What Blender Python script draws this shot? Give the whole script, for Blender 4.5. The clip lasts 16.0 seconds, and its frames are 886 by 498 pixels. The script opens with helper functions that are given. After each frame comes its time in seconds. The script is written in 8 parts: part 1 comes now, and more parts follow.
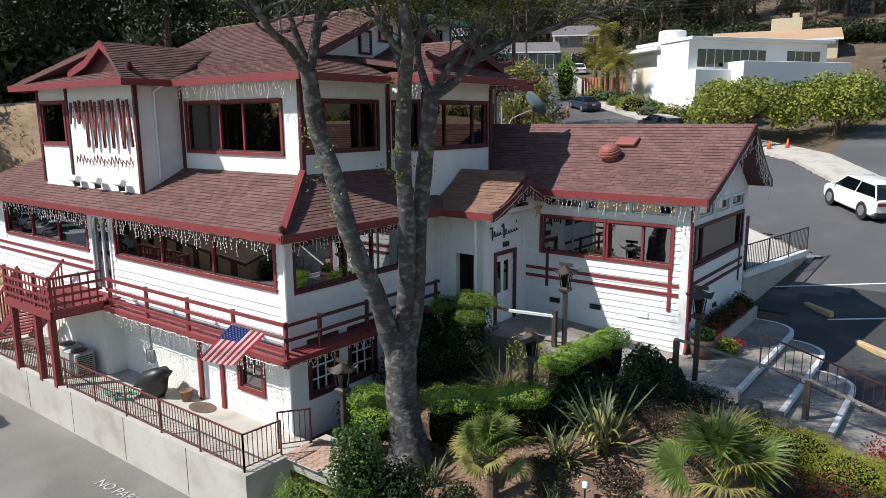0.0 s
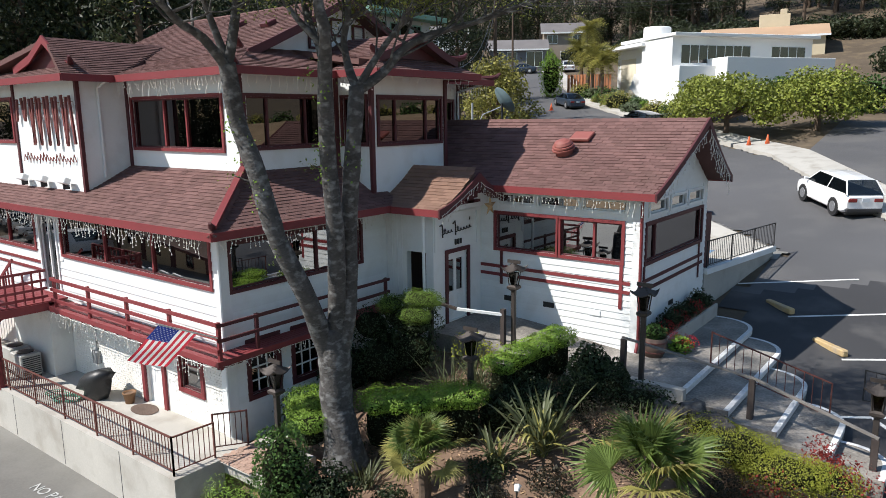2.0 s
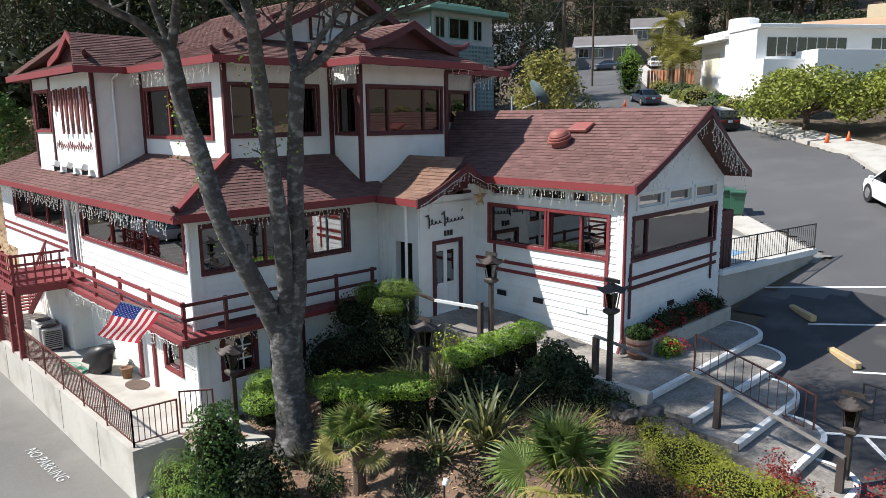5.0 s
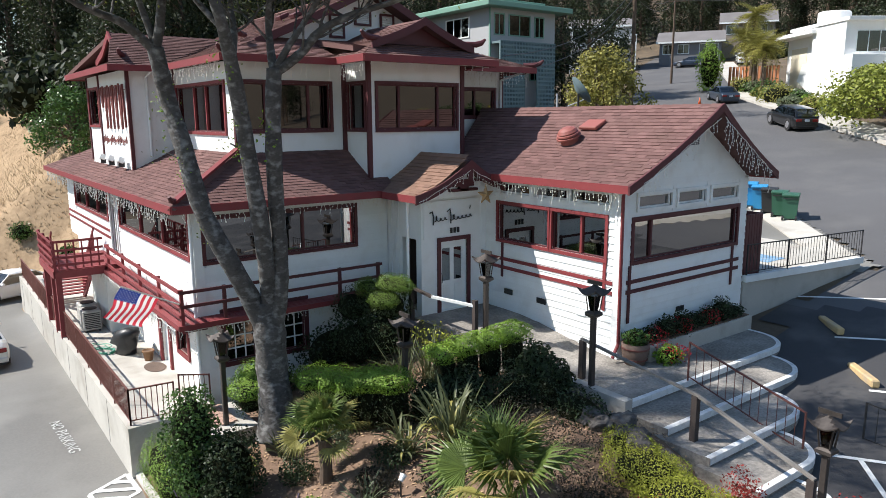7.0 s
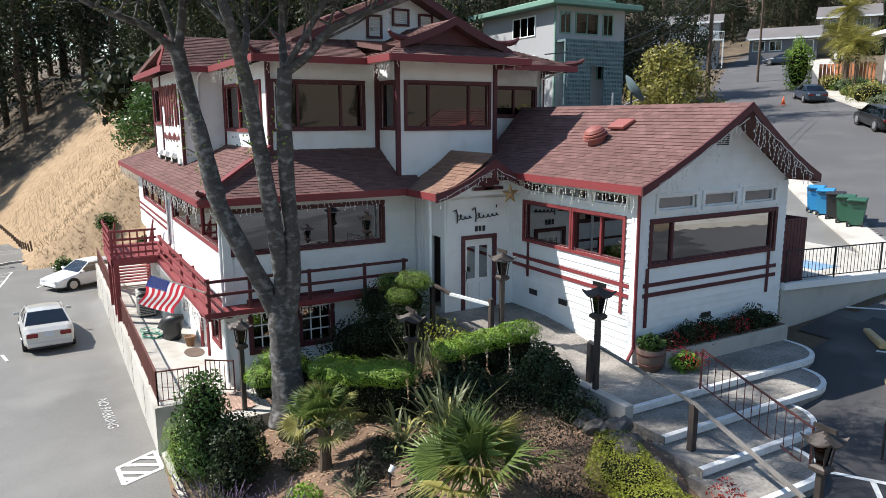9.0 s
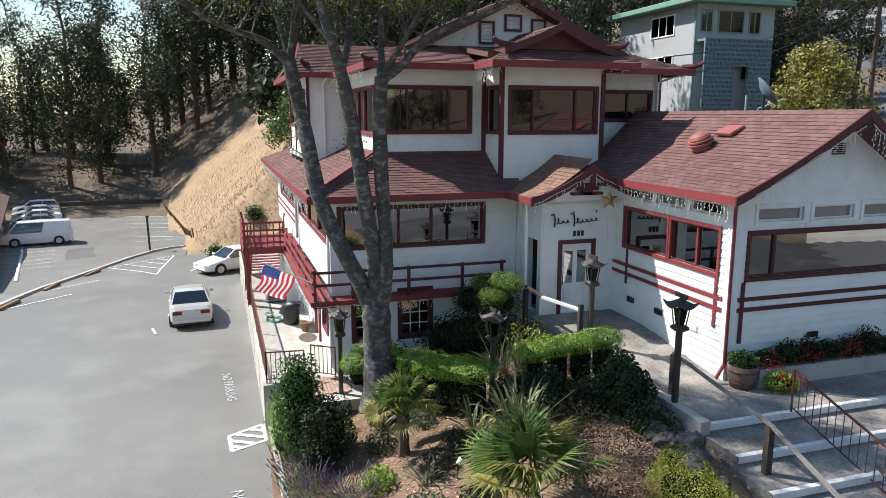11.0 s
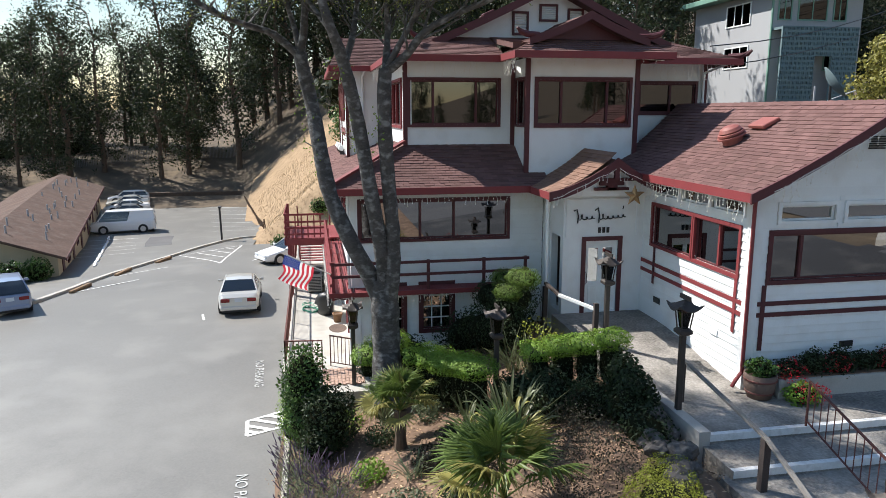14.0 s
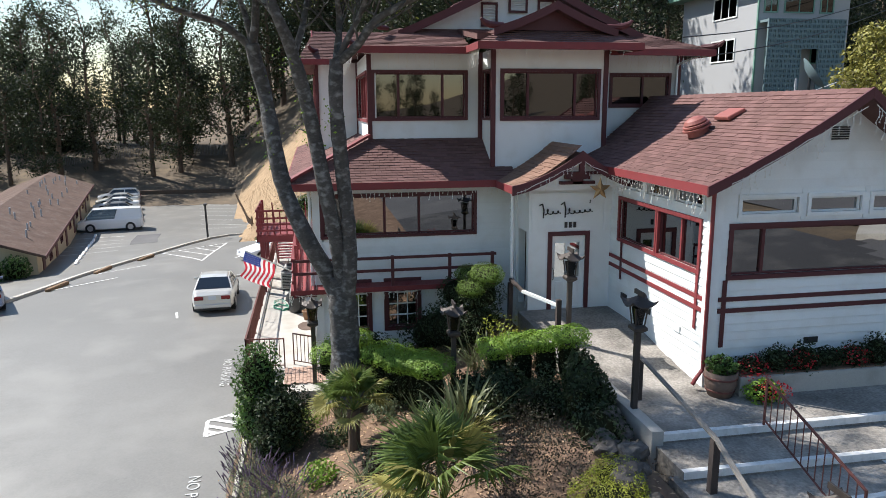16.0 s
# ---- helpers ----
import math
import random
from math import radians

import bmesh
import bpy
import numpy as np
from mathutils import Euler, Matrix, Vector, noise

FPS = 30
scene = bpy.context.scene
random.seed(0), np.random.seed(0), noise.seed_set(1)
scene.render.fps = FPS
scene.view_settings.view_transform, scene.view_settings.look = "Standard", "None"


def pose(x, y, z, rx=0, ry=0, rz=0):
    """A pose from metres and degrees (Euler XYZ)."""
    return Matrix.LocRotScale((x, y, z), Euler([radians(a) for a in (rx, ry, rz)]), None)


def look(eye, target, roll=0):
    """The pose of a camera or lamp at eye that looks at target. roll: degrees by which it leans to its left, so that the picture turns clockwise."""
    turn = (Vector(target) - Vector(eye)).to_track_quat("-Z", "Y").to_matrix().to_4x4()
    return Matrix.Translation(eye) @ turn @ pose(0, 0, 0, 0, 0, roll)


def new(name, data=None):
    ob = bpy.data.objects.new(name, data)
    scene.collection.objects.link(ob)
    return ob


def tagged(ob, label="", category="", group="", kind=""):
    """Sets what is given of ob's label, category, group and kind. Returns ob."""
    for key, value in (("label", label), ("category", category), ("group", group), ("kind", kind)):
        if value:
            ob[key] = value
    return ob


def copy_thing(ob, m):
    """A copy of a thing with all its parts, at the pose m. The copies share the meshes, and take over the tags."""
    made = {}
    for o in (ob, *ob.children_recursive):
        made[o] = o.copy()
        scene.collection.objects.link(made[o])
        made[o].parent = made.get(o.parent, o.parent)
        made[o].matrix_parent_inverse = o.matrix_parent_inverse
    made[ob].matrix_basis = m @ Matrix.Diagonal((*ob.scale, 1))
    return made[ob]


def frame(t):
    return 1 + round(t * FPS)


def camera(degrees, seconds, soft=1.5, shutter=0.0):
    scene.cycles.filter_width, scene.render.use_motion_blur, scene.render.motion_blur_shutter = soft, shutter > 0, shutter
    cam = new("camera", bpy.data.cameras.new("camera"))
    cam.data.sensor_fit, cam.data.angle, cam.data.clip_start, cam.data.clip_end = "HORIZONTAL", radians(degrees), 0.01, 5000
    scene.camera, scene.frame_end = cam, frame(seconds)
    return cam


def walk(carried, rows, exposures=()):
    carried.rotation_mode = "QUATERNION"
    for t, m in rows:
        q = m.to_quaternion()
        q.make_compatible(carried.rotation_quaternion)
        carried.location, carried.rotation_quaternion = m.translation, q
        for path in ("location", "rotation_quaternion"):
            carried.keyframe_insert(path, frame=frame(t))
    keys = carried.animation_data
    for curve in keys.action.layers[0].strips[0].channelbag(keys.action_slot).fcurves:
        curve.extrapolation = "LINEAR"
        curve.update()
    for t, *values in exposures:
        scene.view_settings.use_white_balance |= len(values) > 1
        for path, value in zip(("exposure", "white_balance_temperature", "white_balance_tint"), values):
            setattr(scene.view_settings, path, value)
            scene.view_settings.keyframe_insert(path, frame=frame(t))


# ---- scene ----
cam = camera(64.2, 16.0, soft=0.5)
METRES, EYE, TILT, LEAN, TURN = 14.0, 8.0, 0.0, 0.0, 37.8
ROWS = [
    (0.0, 0.0, 0.0, 0.0, -0.07, -10.47, 0.39),
    (0.5, 0.0197, 0.0081, 0.0001, -0.11, -10.49, 0.45),
    (1.0, 0.0442, 0.0191, -0.0022, -0.14, -10.51, 0.52),
    (1.5, 0.0727, 0.0245, -0.0051, -0.17, -10.53, 0.59),
    (2.0, 0.1044, 0.0269, -0.0088, -0.2, -10.56, 0.64),
    (2.5, 0.1383, 0.0303, -0.0117, -0.45, -10.6, 0.68),
    (3.0, 0.1712, 0.0347, -0.0172, 0.02, -10.59, 0.72),
    (5.5, 0.3885, 0.0639, -0.0337, 9.35, -10.5, 0.53),
    (6.0, 0.4351, 0.0703, -0.0338, 9.93, -10.53, 0.53),
    (6.5, 0.4769, 0.0803, -0.0351, 11.79, -10.54, 0.48),
    (7.0, 0.5162, 0.0953, -0.037, 15.5, -10.57, 0.34),
    (7.5, 0.5544, 0.1127, -0.0367, 18.27, -10.61, 0.2),
    (8.0, 0.588, 0.1247, -0.0371, 19.34, -10.61, 0.22),
    (8.5, 0.6157, 0.1306, -0.0381, 20.58, -10.62, 0.2),
    (9.0, 0.644, 0.1277, -0.039, 22.64, -10.58, 0.19),
    (9.5, 0.6708, 0.1243, -0.037, 24.83, -10.62, 0.15),
    (10.0, 0.6961, 0.1258, -0.0327, 28.57, -10.6, 0.06),
    (12.5, 0.815, 0.1912, -0.0271, 39.43, -10.82, -0.15),
    (13.0, 0.8294, 0.2095, -0.0276, 40.64, -10.89, -0.11),
    (13.5, 0.8398, 0.2261, -0.0302, 41.37, -10.97, -0.06),
    (14.0, 0.8516, 0.2427, -0.0333, 41.71, -11.02, 0.02),
    (14.5, 0.8661, 0.2583, -0.0354, 41.74, -11.08, 0.1),
    (15.0, 0.8749, 0.2749, -0.0368, 41.74, -11.18, 0.17),
    (15.5, 0.8818, 0.2954, -0.0387, 41.75, -11.24, 0.23),
    (16.0, 0.8898, 0.3147, -0.0419, 41.75, -11.25, 0.27),
]
walk(cam, [(t, pose(0, 0, EYE, TILT, LEAN, TURN) @ pose(METRES * x, METRES * y, METRES * z, 90 + pitch, roll, yaw)) for t, x, y, z, yaw, pitch, roll in ROWS], exposures=[(0, 0.3), (3, 0.45), (6, 0.62), (10, 0.72), (13, 0.70), (16, 0.76)])

# ---- world, sun ----
SUN_ELEV, SUN_AZ = 47.0, 218.0   # degrees; azimuth is where the sun stands, clockwise from +y
world = bpy.data.worlds.new("sky")
scene.world = world
world.use_nodes = True
wn = world.node_tree
sky = wn.nodes.new("ShaderNodeTexSky")
sky.sky_type = "NISHITA"
sky.sun_disc = False
sky.sun_elevation = radians(SUN_ELEV)
sky.sun_rotation = radians(SUN_AZ)
sky.air_density, sky.dust_density, sky.ozone_density = 1.5, 0.3, 4.0
wn.links.new(sky.outputs[0], wn.nodes["Background"].inputs[0])
wn.nodes["Background"].inputs[1].default_value = 0.092
sun_data = bpy.data.lights.new("sun", "SUN")
sun_data.energy, sun_data.angle, sun_data.color = 5.0, radians(0.53), (1.0, 0.955, 0.895)
sun = new("sun", sun_data)
sd = Vector((math.sin(radians(SUN_AZ)) * math.cos(radians(SUN_ELEV)), math.cos(radians(SUN_AZ)) * math.cos(radians(SUN_ELEV)), math.sin(radians(SUN_ELEV))))
sun.matrix_world = look(sd * 60, (0, 0, 0))

# ---- materials ----
def mat(name, col, rough=0.8, metal=0.0, var=0.18, s1=1.2, s2=22.0, bump=0.15, rnd=0.0, isl=0.0, stain=None, stain_amt=0.35, spec=0.5, stretch=(1, 1, 1), sheen=0.0):
    """Two scales of variation over the world position, an optional stain colour, random shade a piece or an island."""
    m = bpy.data.materials.new(name)
    m.use_nodes = True
    t = m.node_tree
    n, l = t.nodes, t.links
    b = n["Principled BSDF"]
    b.inputs["Roughness"].default_value = rough
    b.inputs["Metallic"].default_value = metal
    b.inputs["Specular IOR Level"].default_value = spec
    geo = n.new("ShaderNodeNewGeometry")
    mp = n.new("ShaderNodeMapping")
    mp.inputs["Scale"].default_value = stretch
    l.new(geo.outputs["Position"], mp.inputs[0])
    def noise_tex(scale, detail):
        q = n.new("ShaderNodeTexNoise")
        q.inputs["Scale"].default_value, q.inputs["Detail"].default_value = scale, detail
        l.new(mp.outputs[0], q.inputs["Vector"])
        return q.outputs["Fac"]
    big, fine = noise_tex(s1, 4), noise_tex(s2, 5)
    def calc(op, a, c):
        q = n.new("ShaderNodeMath")
        q.operation = op
        for k, v in enumerate((a, c)):
            if isinstance(v, (int, float)):
                q.inputs[k].default_value = v
            else:
                l.new(v, q.inputs[k])
        return q.outputs[0]
    f = calc("ADD", calc("MULTIPLY", calc("SUBTRACT", big, 0.5), var * 2.2), calc("MULTIPLY", calc("SUBTRACT", fine, 0.5), var * 1.8))
    if rnd:
        oi = n.new("ShaderNodeObjectInfo")
        f = calc("ADD", f, calc("MULTIPLY", calc("SUBTRACT", oi.outputs["Random"], 0.5), rnd * 2))
    if isl:
        f = calc("ADD", f, calc("MULTIPLY", calc("SUBTRACT", geo.outputs["Random Per Island"], 0.5), isl * 2))
    f = calc("ADD", f, 1.0)
    hs = n.new("ShaderNodeHueSaturation")
    hs.inputs["Color"].default_value = (*col, 1)
    l.new(f, hs.inputs["Value"])
    out = hs.outputs[0]
    if stain:
        mix = n.new("ShaderNodeMix")
        mix.data_type = "RGBA"
        ramp = n.new("ShaderNodeMapRange")
        ramp.inputs[1].default_value, ramp.inputs[2].default_value, ramp.inputs[4].default_value = 0.5, 0.72, stain_amt
        l.new(noise_tex(s1 * 2.3, 6), ramp.inputs[0])
        l.new(ramp.outputs[0], mix.inputs["Factor"])
        l.new(out, mix.inputs["A"])
        mix.inputs["B"].default_value = (*stain, 1)
        out = mix.outputs["Result"]
    l.new(out, b.inputs["Base Color"])
    if bump:
        bp = n.new("ShaderNodeBump")
        bp.inputs["Strength"].default_value, bp.inputs["Distance"].default_value = bump, 0.02
        l.new(fine, bp.inputs["Height"])
        l.new(bp.outputs[0], b.inputs["Normal"])
    return m


def leaf_mat(name, col, var=0.5, rough=0.55, trans=0.25):
    """Foliage: shade varies from leaf to leaf, a little light comes through."""
    m = mat(name, col, rough, var=0.2, s1=0.8, s2=9, bump=0, isl=var, rnd=0.08, spec=0.3)
    t = m.node_tree
    b = t.nodes["Principled BSDF"]
    tr = t.nodes.new("ShaderNodeBsdfTranslucent")
    mx = t.nodes.new("ShaderNodeMixShader")
    mx.inputs[0].default_value = trans
    src = b.inputs["Base Color"].links[0].from_socket
    t.links.new(src, tr.inputs["Color"])
    t.links.new(b.outputs[0], mx.inputs[1])
    t.links.new(tr.outputs[0], mx.inputs[2])
    t.links.new(mx.outputs[0], t.nodes["Material Output"].inputs[0])
    return m


def cloth_mat(name, col, trans=0.45):
    """Thin woven cloth that lets light through."""
    m = mat(name, col, 0.85, var=0.06, s1=3, s2=60, bump=0.1)
    t = m.node_tree
    b = t.nodes["Principled BSDF"]
    tr, mx = t.nodes.new("ShaderNodeBsdfTranslucent"), t.nodes.new("ShaderNodeMixShader")
    mx.inputs[0].default_value = trans
    t.links.new(b.inputs["Base Color"].links[0].from_socket, tr.inputs["Color"])
    t.links.new(b.outputs[0], mx.inputs[1])
    t.links.new(tr.outputs[0], mx.inputs[2])
    t.links.new(mx.outputs[0], t.nodes["Material Output"].inputs[0])
    return m


def glass_mat(name, tint=(0.35, 0.36, 0.36), ior=1.6, rough=0.01):
    """A thin tinted pane: reflects by Fresnel, lets tinted light through."""
    m = bpy.data.materials.new(name)
    m.use_nodes = True
    t = m.node_tree
    n, l = t.nodes, t.links
    n.remove(n["Principled BSDF"])
    fr, gl, tr, mx = n.new("ShaderNodeFresnel"), n.new("ShaderNodeBsdfGlossy"), n.new("ShaderNodeBsdfTransparent"), n.new("ShaderNodeMixShader")
    fr.inputs[0].default_value = ior
    gl.inputs["Roughness"].default_value = rough
    tr.inputs[0].default_value = (*tint, 1)
    l.new(fr.outputs[0], mx.inputs[0])
    l.new(tr.outputs[0], mx.inputs[1])
    l.new(gl.outputs[0], mx.inputs[2])
    l.new(mx.outputs[0], n["Material Output"].inputs[0])
    return m


WHITE = mat("white_painted_wood", (0.79, 0.815, 0.815), 0.6, var=0.05, s1=0.9, s2=30, bump=0.06, rnd=0.03, stain=(0.55, 0.52, 0.46), stain_amt=0.22)
BRICKW = mat("white_painted_brick", (0.80, 0.79, 0.75), 0.75, var=0.06, s1=0.7, s2=18, bump=0.2, rnd=0.03, stain=(0.55, 0.5, 0.42), stain_amt=0.25)
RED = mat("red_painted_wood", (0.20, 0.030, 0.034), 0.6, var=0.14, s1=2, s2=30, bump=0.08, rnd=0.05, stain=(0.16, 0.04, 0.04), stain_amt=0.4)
# dark red parts, and red trim on shaded faces with the shade coloured in
DRED = mat("dark_and_shaded_red_paint", (0.085, 0.018, 0.022), 0.6, var=0.14, s1=2, s2=30, bump=0.08, rnd=0.04)
SHINGLE = mat("red_brown_asphalt_shingle", (0.150, 0.086, 0.080), 0.95, var=0.2, s1=0.5, s2=60, bump=0.4, isl=0.2, rnd=0.17, spec=0.12, stain=(0.12, 0.075, 0.065), stain_amt=0.5)
SHINGLE_TAN = mat("tan_shingle", (0.215, 0.132, 0.10), 0.95, spec=0.12, var=0.14, s1=0.6, s2=60, bump=0.3, isl=0.14, rnd=0.12)
GLASS = glass_mat("coated_window_glass", (0.17, 0.17, 0.17), 4.2)
UPGLASS = glass_mat("dark_tinted_window_glass", (0.15, 0.10, 0.09), 2.3)
CARGLASS = glass_mat("car_glass", (0.25, 0.27, 0.28), 2.0)
# room colours kept dark, so that the dimness indoors is in the colour
DARK_INT = mat("shaded_room_floor", (0.035, 0.03, 0.028), 0.95, var=0.2)
INT_WALL = mat("shaded_room_wall", (0.09, 0.065, 0.055), 0.9, var=0.1)
ASPHALT = mat("asphalt", (0.172, 0.165, 0.150), 0.48, var=0.22, s1=0.22, s2=18, bump=0.12, stain=(0.235, 0.226, 0.205), stain_amt=0.75, spec=0.6)
# east lot's dark asphalt, blackened further to deepen the building's shadow there
ASPHALT_E = mat("shadow_darkened_asphalt", (0.042, 0.042, 0.045), 0.85, var=0.3, s1=0.3, s2=45, bump=0.35, stain=(0.10, 0.097, 0.094), stain_amt=0.8)
ASPHALT_D = mat("darker_asphalt", (0.092, 0.091, 0.094), 0.8, var=0.25, s1=0.15, s2=45, bump=0.3, stain=(0.13, 0.127, 0.125), stain_amt=0.7)
CONCRETE = mat("concrete", (0.45, 0.43, 0.39), 0.88, var=0.15, s1=0.5, s2=30, bump=0.2, stain=(0.27, 0.24, 0.2), stain_amt=0.6)
# stone speckle, its contrast raised to paint in dappled light and shade
EXPOSED = mat("dappled_exposed_aggregate", (0.27, 0.25, 0.225), 0.92, var=0.75, s1=0.9, s2=16, bump=0.7, stain=(0.15, 0.14, 0.125), stain_amt=0.6, spec=0.2)
LINE = mat("white_road_paint", (0.72, 0.72, 0.70), 0.8, var=0.12, s1=1.5, s2=20, bump=0.1, stain=(0.3, 0.3, 0.3), stain_amt=0.45)
EARTH = mat("brown_garden_soil", (0.175, 0.118, 0.085), 0.97, spec=0.1, var=0.35, s1=0.8, s2=14, bump=0.7, stain=(0.31, 0.21, 0.145), stain_amt=0.75)
GRASS_DRY = mat("dry_golden_grass", (0.34, 0.245, 0.155), 0.97, var=0.32, s1=0.9, s2=4, bump=0.8, stain=(0.23, 0.16, 0.10), stain_amt=0.7, spec=0.1)
BARK = mat("grey_mottled_bark", (0.068, 0.063, 0.060), 0.93, var=0.6, s1=2.2, s2=14, bump=1.0, stain=(0.28, 0.28, 0.275), stain_amt=0.75, stretch=(1, 1, 1.5))
BARK_D = mat("dark_bark", (0.10, 0.07, 0.05), 0.95, var=0.35, s1=2.5, s2=14, bump=0.8)
IRON = mat("black_painted_iron", (0.03, 0.03, 0.032), 0.5, metal=0.3, var=0.2, bump=0.05)
RUST = mat("rust_brown_iron", (0.14, 0.05, 0.04), 0.6, metal=0.2, var=0.25, bump=0.08)
BRONZE = mat("weathered_dark_lantern_metal", (0.06, 0.05, 0.045), 0.55, metal=0.4, var=0.3, bump=0.1)
CREAM = mat("cream_paint", (0.72, 0.66, 0.52), 0.7, var=0.06, bump=0.06)
CORD = mat("white_light_cord", (0.75, 0.74, 0.70), 0.5, var=0.05, bump=0)

# ---- mesh helpers ----
class M:
    """Collects vertices and faces of one mesh."""
    def __init__(self):
        self.v, self.f, self.mi = [], [], []

    def add(self, vs, fs, mi=0):
        o = len(self.v)
        self.v.extend(tuple(p) for p in vs)
        self.f.extend(tuple(i + o for i in f) for f in fs)
        self.mi.extend([mi] * len(fs))
        return self

    def box(self, x0, x1, y0, y1, z0, z1, mi=0, m=None):
        x0, x1 = min(x0, x1), max(x0, x1)
        y0, y1 = min(y0, y1), max(y0, y1)
        z0, z1 = min(z0, z1), max(z0, z1)
        vs = [Vector((x, y, z)) for z in (z0, z1) for x, y in ((x0, y0), (x1, y0), (x1, y1), (x0, y1))]
        if m is not None:
            vs = [m @ p for p in vs]
        return self.add(vs, [(3, 2, 1, 0), (4, 5, 6, 7), (0, 1, 5, 4), (1, 2, 6, 5), (2, 3, 7, 6), (3, 0, 4, 7)], mi)

    def cbox(self, x0, x1, y0, y1, z0, z1, c=0.01, mi=0, m=None):
        """A box with chamfered edges along all sides."""
        vs, fs = [], []
        bm = bmesh.new()
        bmesh.ops.create_cube(bm, size=1)
        for p in bm.verts:
            p.co = Vector(((x0 + x1) / 2 + p.co.x * abs(x1 - x0), (y0 + y1) / 2 + p.co.y * abs(y1 - y0), (z0 + z1) / 2 + p.co.z * abs(z1 - z0)))
        bmesh.ops.bevel(bm, geom=bm.edges[:], offset=c, segments=1, affect="EDGES")
        bm.verts.index_update()
        vs = [(m @ p.co) if m is not None else p.co.copy() for p in bm.verts]
        fs = [[q.index for q in f.verts] for f in bm.faces]
        bm.free()
        return self.add(vs, fs, mi)

    def beam(self, p, q, w, h, mi=0, up=(0, 0, 1)):
        """A rectangular bar from p to q, w wide and h high."""
        p, q = Vector(p), Vector(q)
        d = (q - p).normalized()
        s = d.cross(Vector(up))
        s = Vector((1, 0, 0)) if s.length < 1e-4 else s.normalized()
        u = s.cross(d)
        vs = [e + s * (a * w / 2) + u * (b * h / 2) for e in (p, q) for a, b in ((-1, -1), (1, -1), (1, 1), (-1, 1))]
        return self.add(vs, [(0, 1, 2, 3), (7, 6, 5, 4), (0, 4, 5, 1), (1, 5, 6, 2), (2, 6, 7, 3), (3, 7, 4, 0)], mi)

    def tube(self, pts, radii, n=8, mi=0, cap=True):
        """A tube through points, with a radius at each."""
        pts = [Vector(p) for p in pts]
        if not hasattr(radii, "__len__"):
            radii = [radii] * len(pts)
        rings, fs = [], []
        ref = Vector((0.31, 0.95, 0.05))
        for i, p in enumerate(pts):
            d = (pts[min(i + 1, len(pts) - 1)] - pts[max(i - 1, 0)])
            d = d.normalized() if d.length > 1e-6 else Vector((0, 0, 1))
            s = d.cross(ref)
            if s.length < 0.05:
                s = d.cross(Vector((1, 0, 0)))
            s.normalize()
            u = s.cross(d)
            rings += [p + (s * math.cos(2 * math.pi * k / n) + u * math.sin(2 * math.pi * k / n)) * radii[i] for k in range(n)]
        for i in range(len(pts) - 1):
            for k in range(n):
                a, b = i * n + k, i * n + (k + 1) % n
                fs.append((a, a + n, b + n, b))
        if cap:
            fs.append(tuple(range(n)))
            fs.append(tuple(reversed(range(len(rings) - n, len(rings)))))
        return self.add(rings, fs, mi)

    def lathe(self, prof, n=16, mi=0, m=None):
        """Turned about z: profile of (radius, z)."""
        vs = [Vector((r * math.cos(2 * math.pi * k / n), r * math.sin(2 * math.pi * k / n), z)) for r, z in prof for k in range(n)]
        if m is not None:
            vs = [m @ p for p in vs]
        fs = [(i * n + k, i * n + (k + 1) % n, (i + 1) * n + (k + 1) % n, (i + 1) * n + k) for i in range(len(prof) - 1) for k in range(n)]
        fs += [tuple(reversed(range(n))), tuple(range((len(prof) - 1) * n, len(prof) * n))]
        return self.add(vs, fs, mi)

    def mesh(self, name, mats, smooth=False):
        me = bpy.data.meshes.new(name)
        me.from_pydata(self.v, [], self.f)
        for k in (mats if isinstance(mats, (list, tuple)) else [mats]):
            me.materials.append(k)
        if any(self.mi):
            me.polygons.foreach_set("material_index", self.mi)
        if smooth:
            me.polygons.foreach_set("use_smooth", [True] * len(me.polygons))
        me.update()
        return me


def part(name, m, material, parent=None, label="", smooth=False, kind=""):
    """One mesh object of the collected faces, under its parent where one is given."""
    ob = new(name, m.mesh(name, material, smooth))
    if parent is not None:
        ob.parent = parent
    return tagged(ob, label=label, kind=kind)


def thing(name, label, category, group="", kind="", at=(0, 0, 0)):
    """An empty that parents the parts of one thing."""
    ob = new(name)
    ob.empty_display_size = 0.1
    ob.location = at
    return tagged(ob, label, category, group, kind)


def piece(name, me, parent, m):
    """A repeated piece that shares its mesh."""
    ob = new(name, me)
    ob.parent = parent
    ob.matrix_basis = m
    return ob


def smoothstep(a, b, x):
    t = min(1.0, max(0.0, (x - a) / (b - a)))
    return t * t * (3 - 2 * t)


def lerp(a, b, t):
    return a + (b - a) * t


# ---- lie of the land ----
def lot_z(x, y):
    z = -1.25 - 0.03 * max(0.0, -22 - x)
    s = -(x + 32) * 0.69 - (y + 2.5) * 0.72
    return max(z - 0.055 * max(0.0, s), -3.3)


def east_z(x, y):
    if y < 23.8:
        z = 1.1 + 0.12 * (y - 23.8)
    elif y < 31:
        z = 1.1 + 0.17 * (y - 23.8)
    else:
        z = 2.32 + 0.15 * (y - 31) + 0.06 * min(max(0.0, -12 - x), 60) * smoothstep(31, 45, y)
    return max(z, -1.3)


def west_rise(x):
    d = max(0.0, -86 - x)
    return 0.32 * min(d, 13) + 0.08 * min(max(0.0, d - 13), 90)


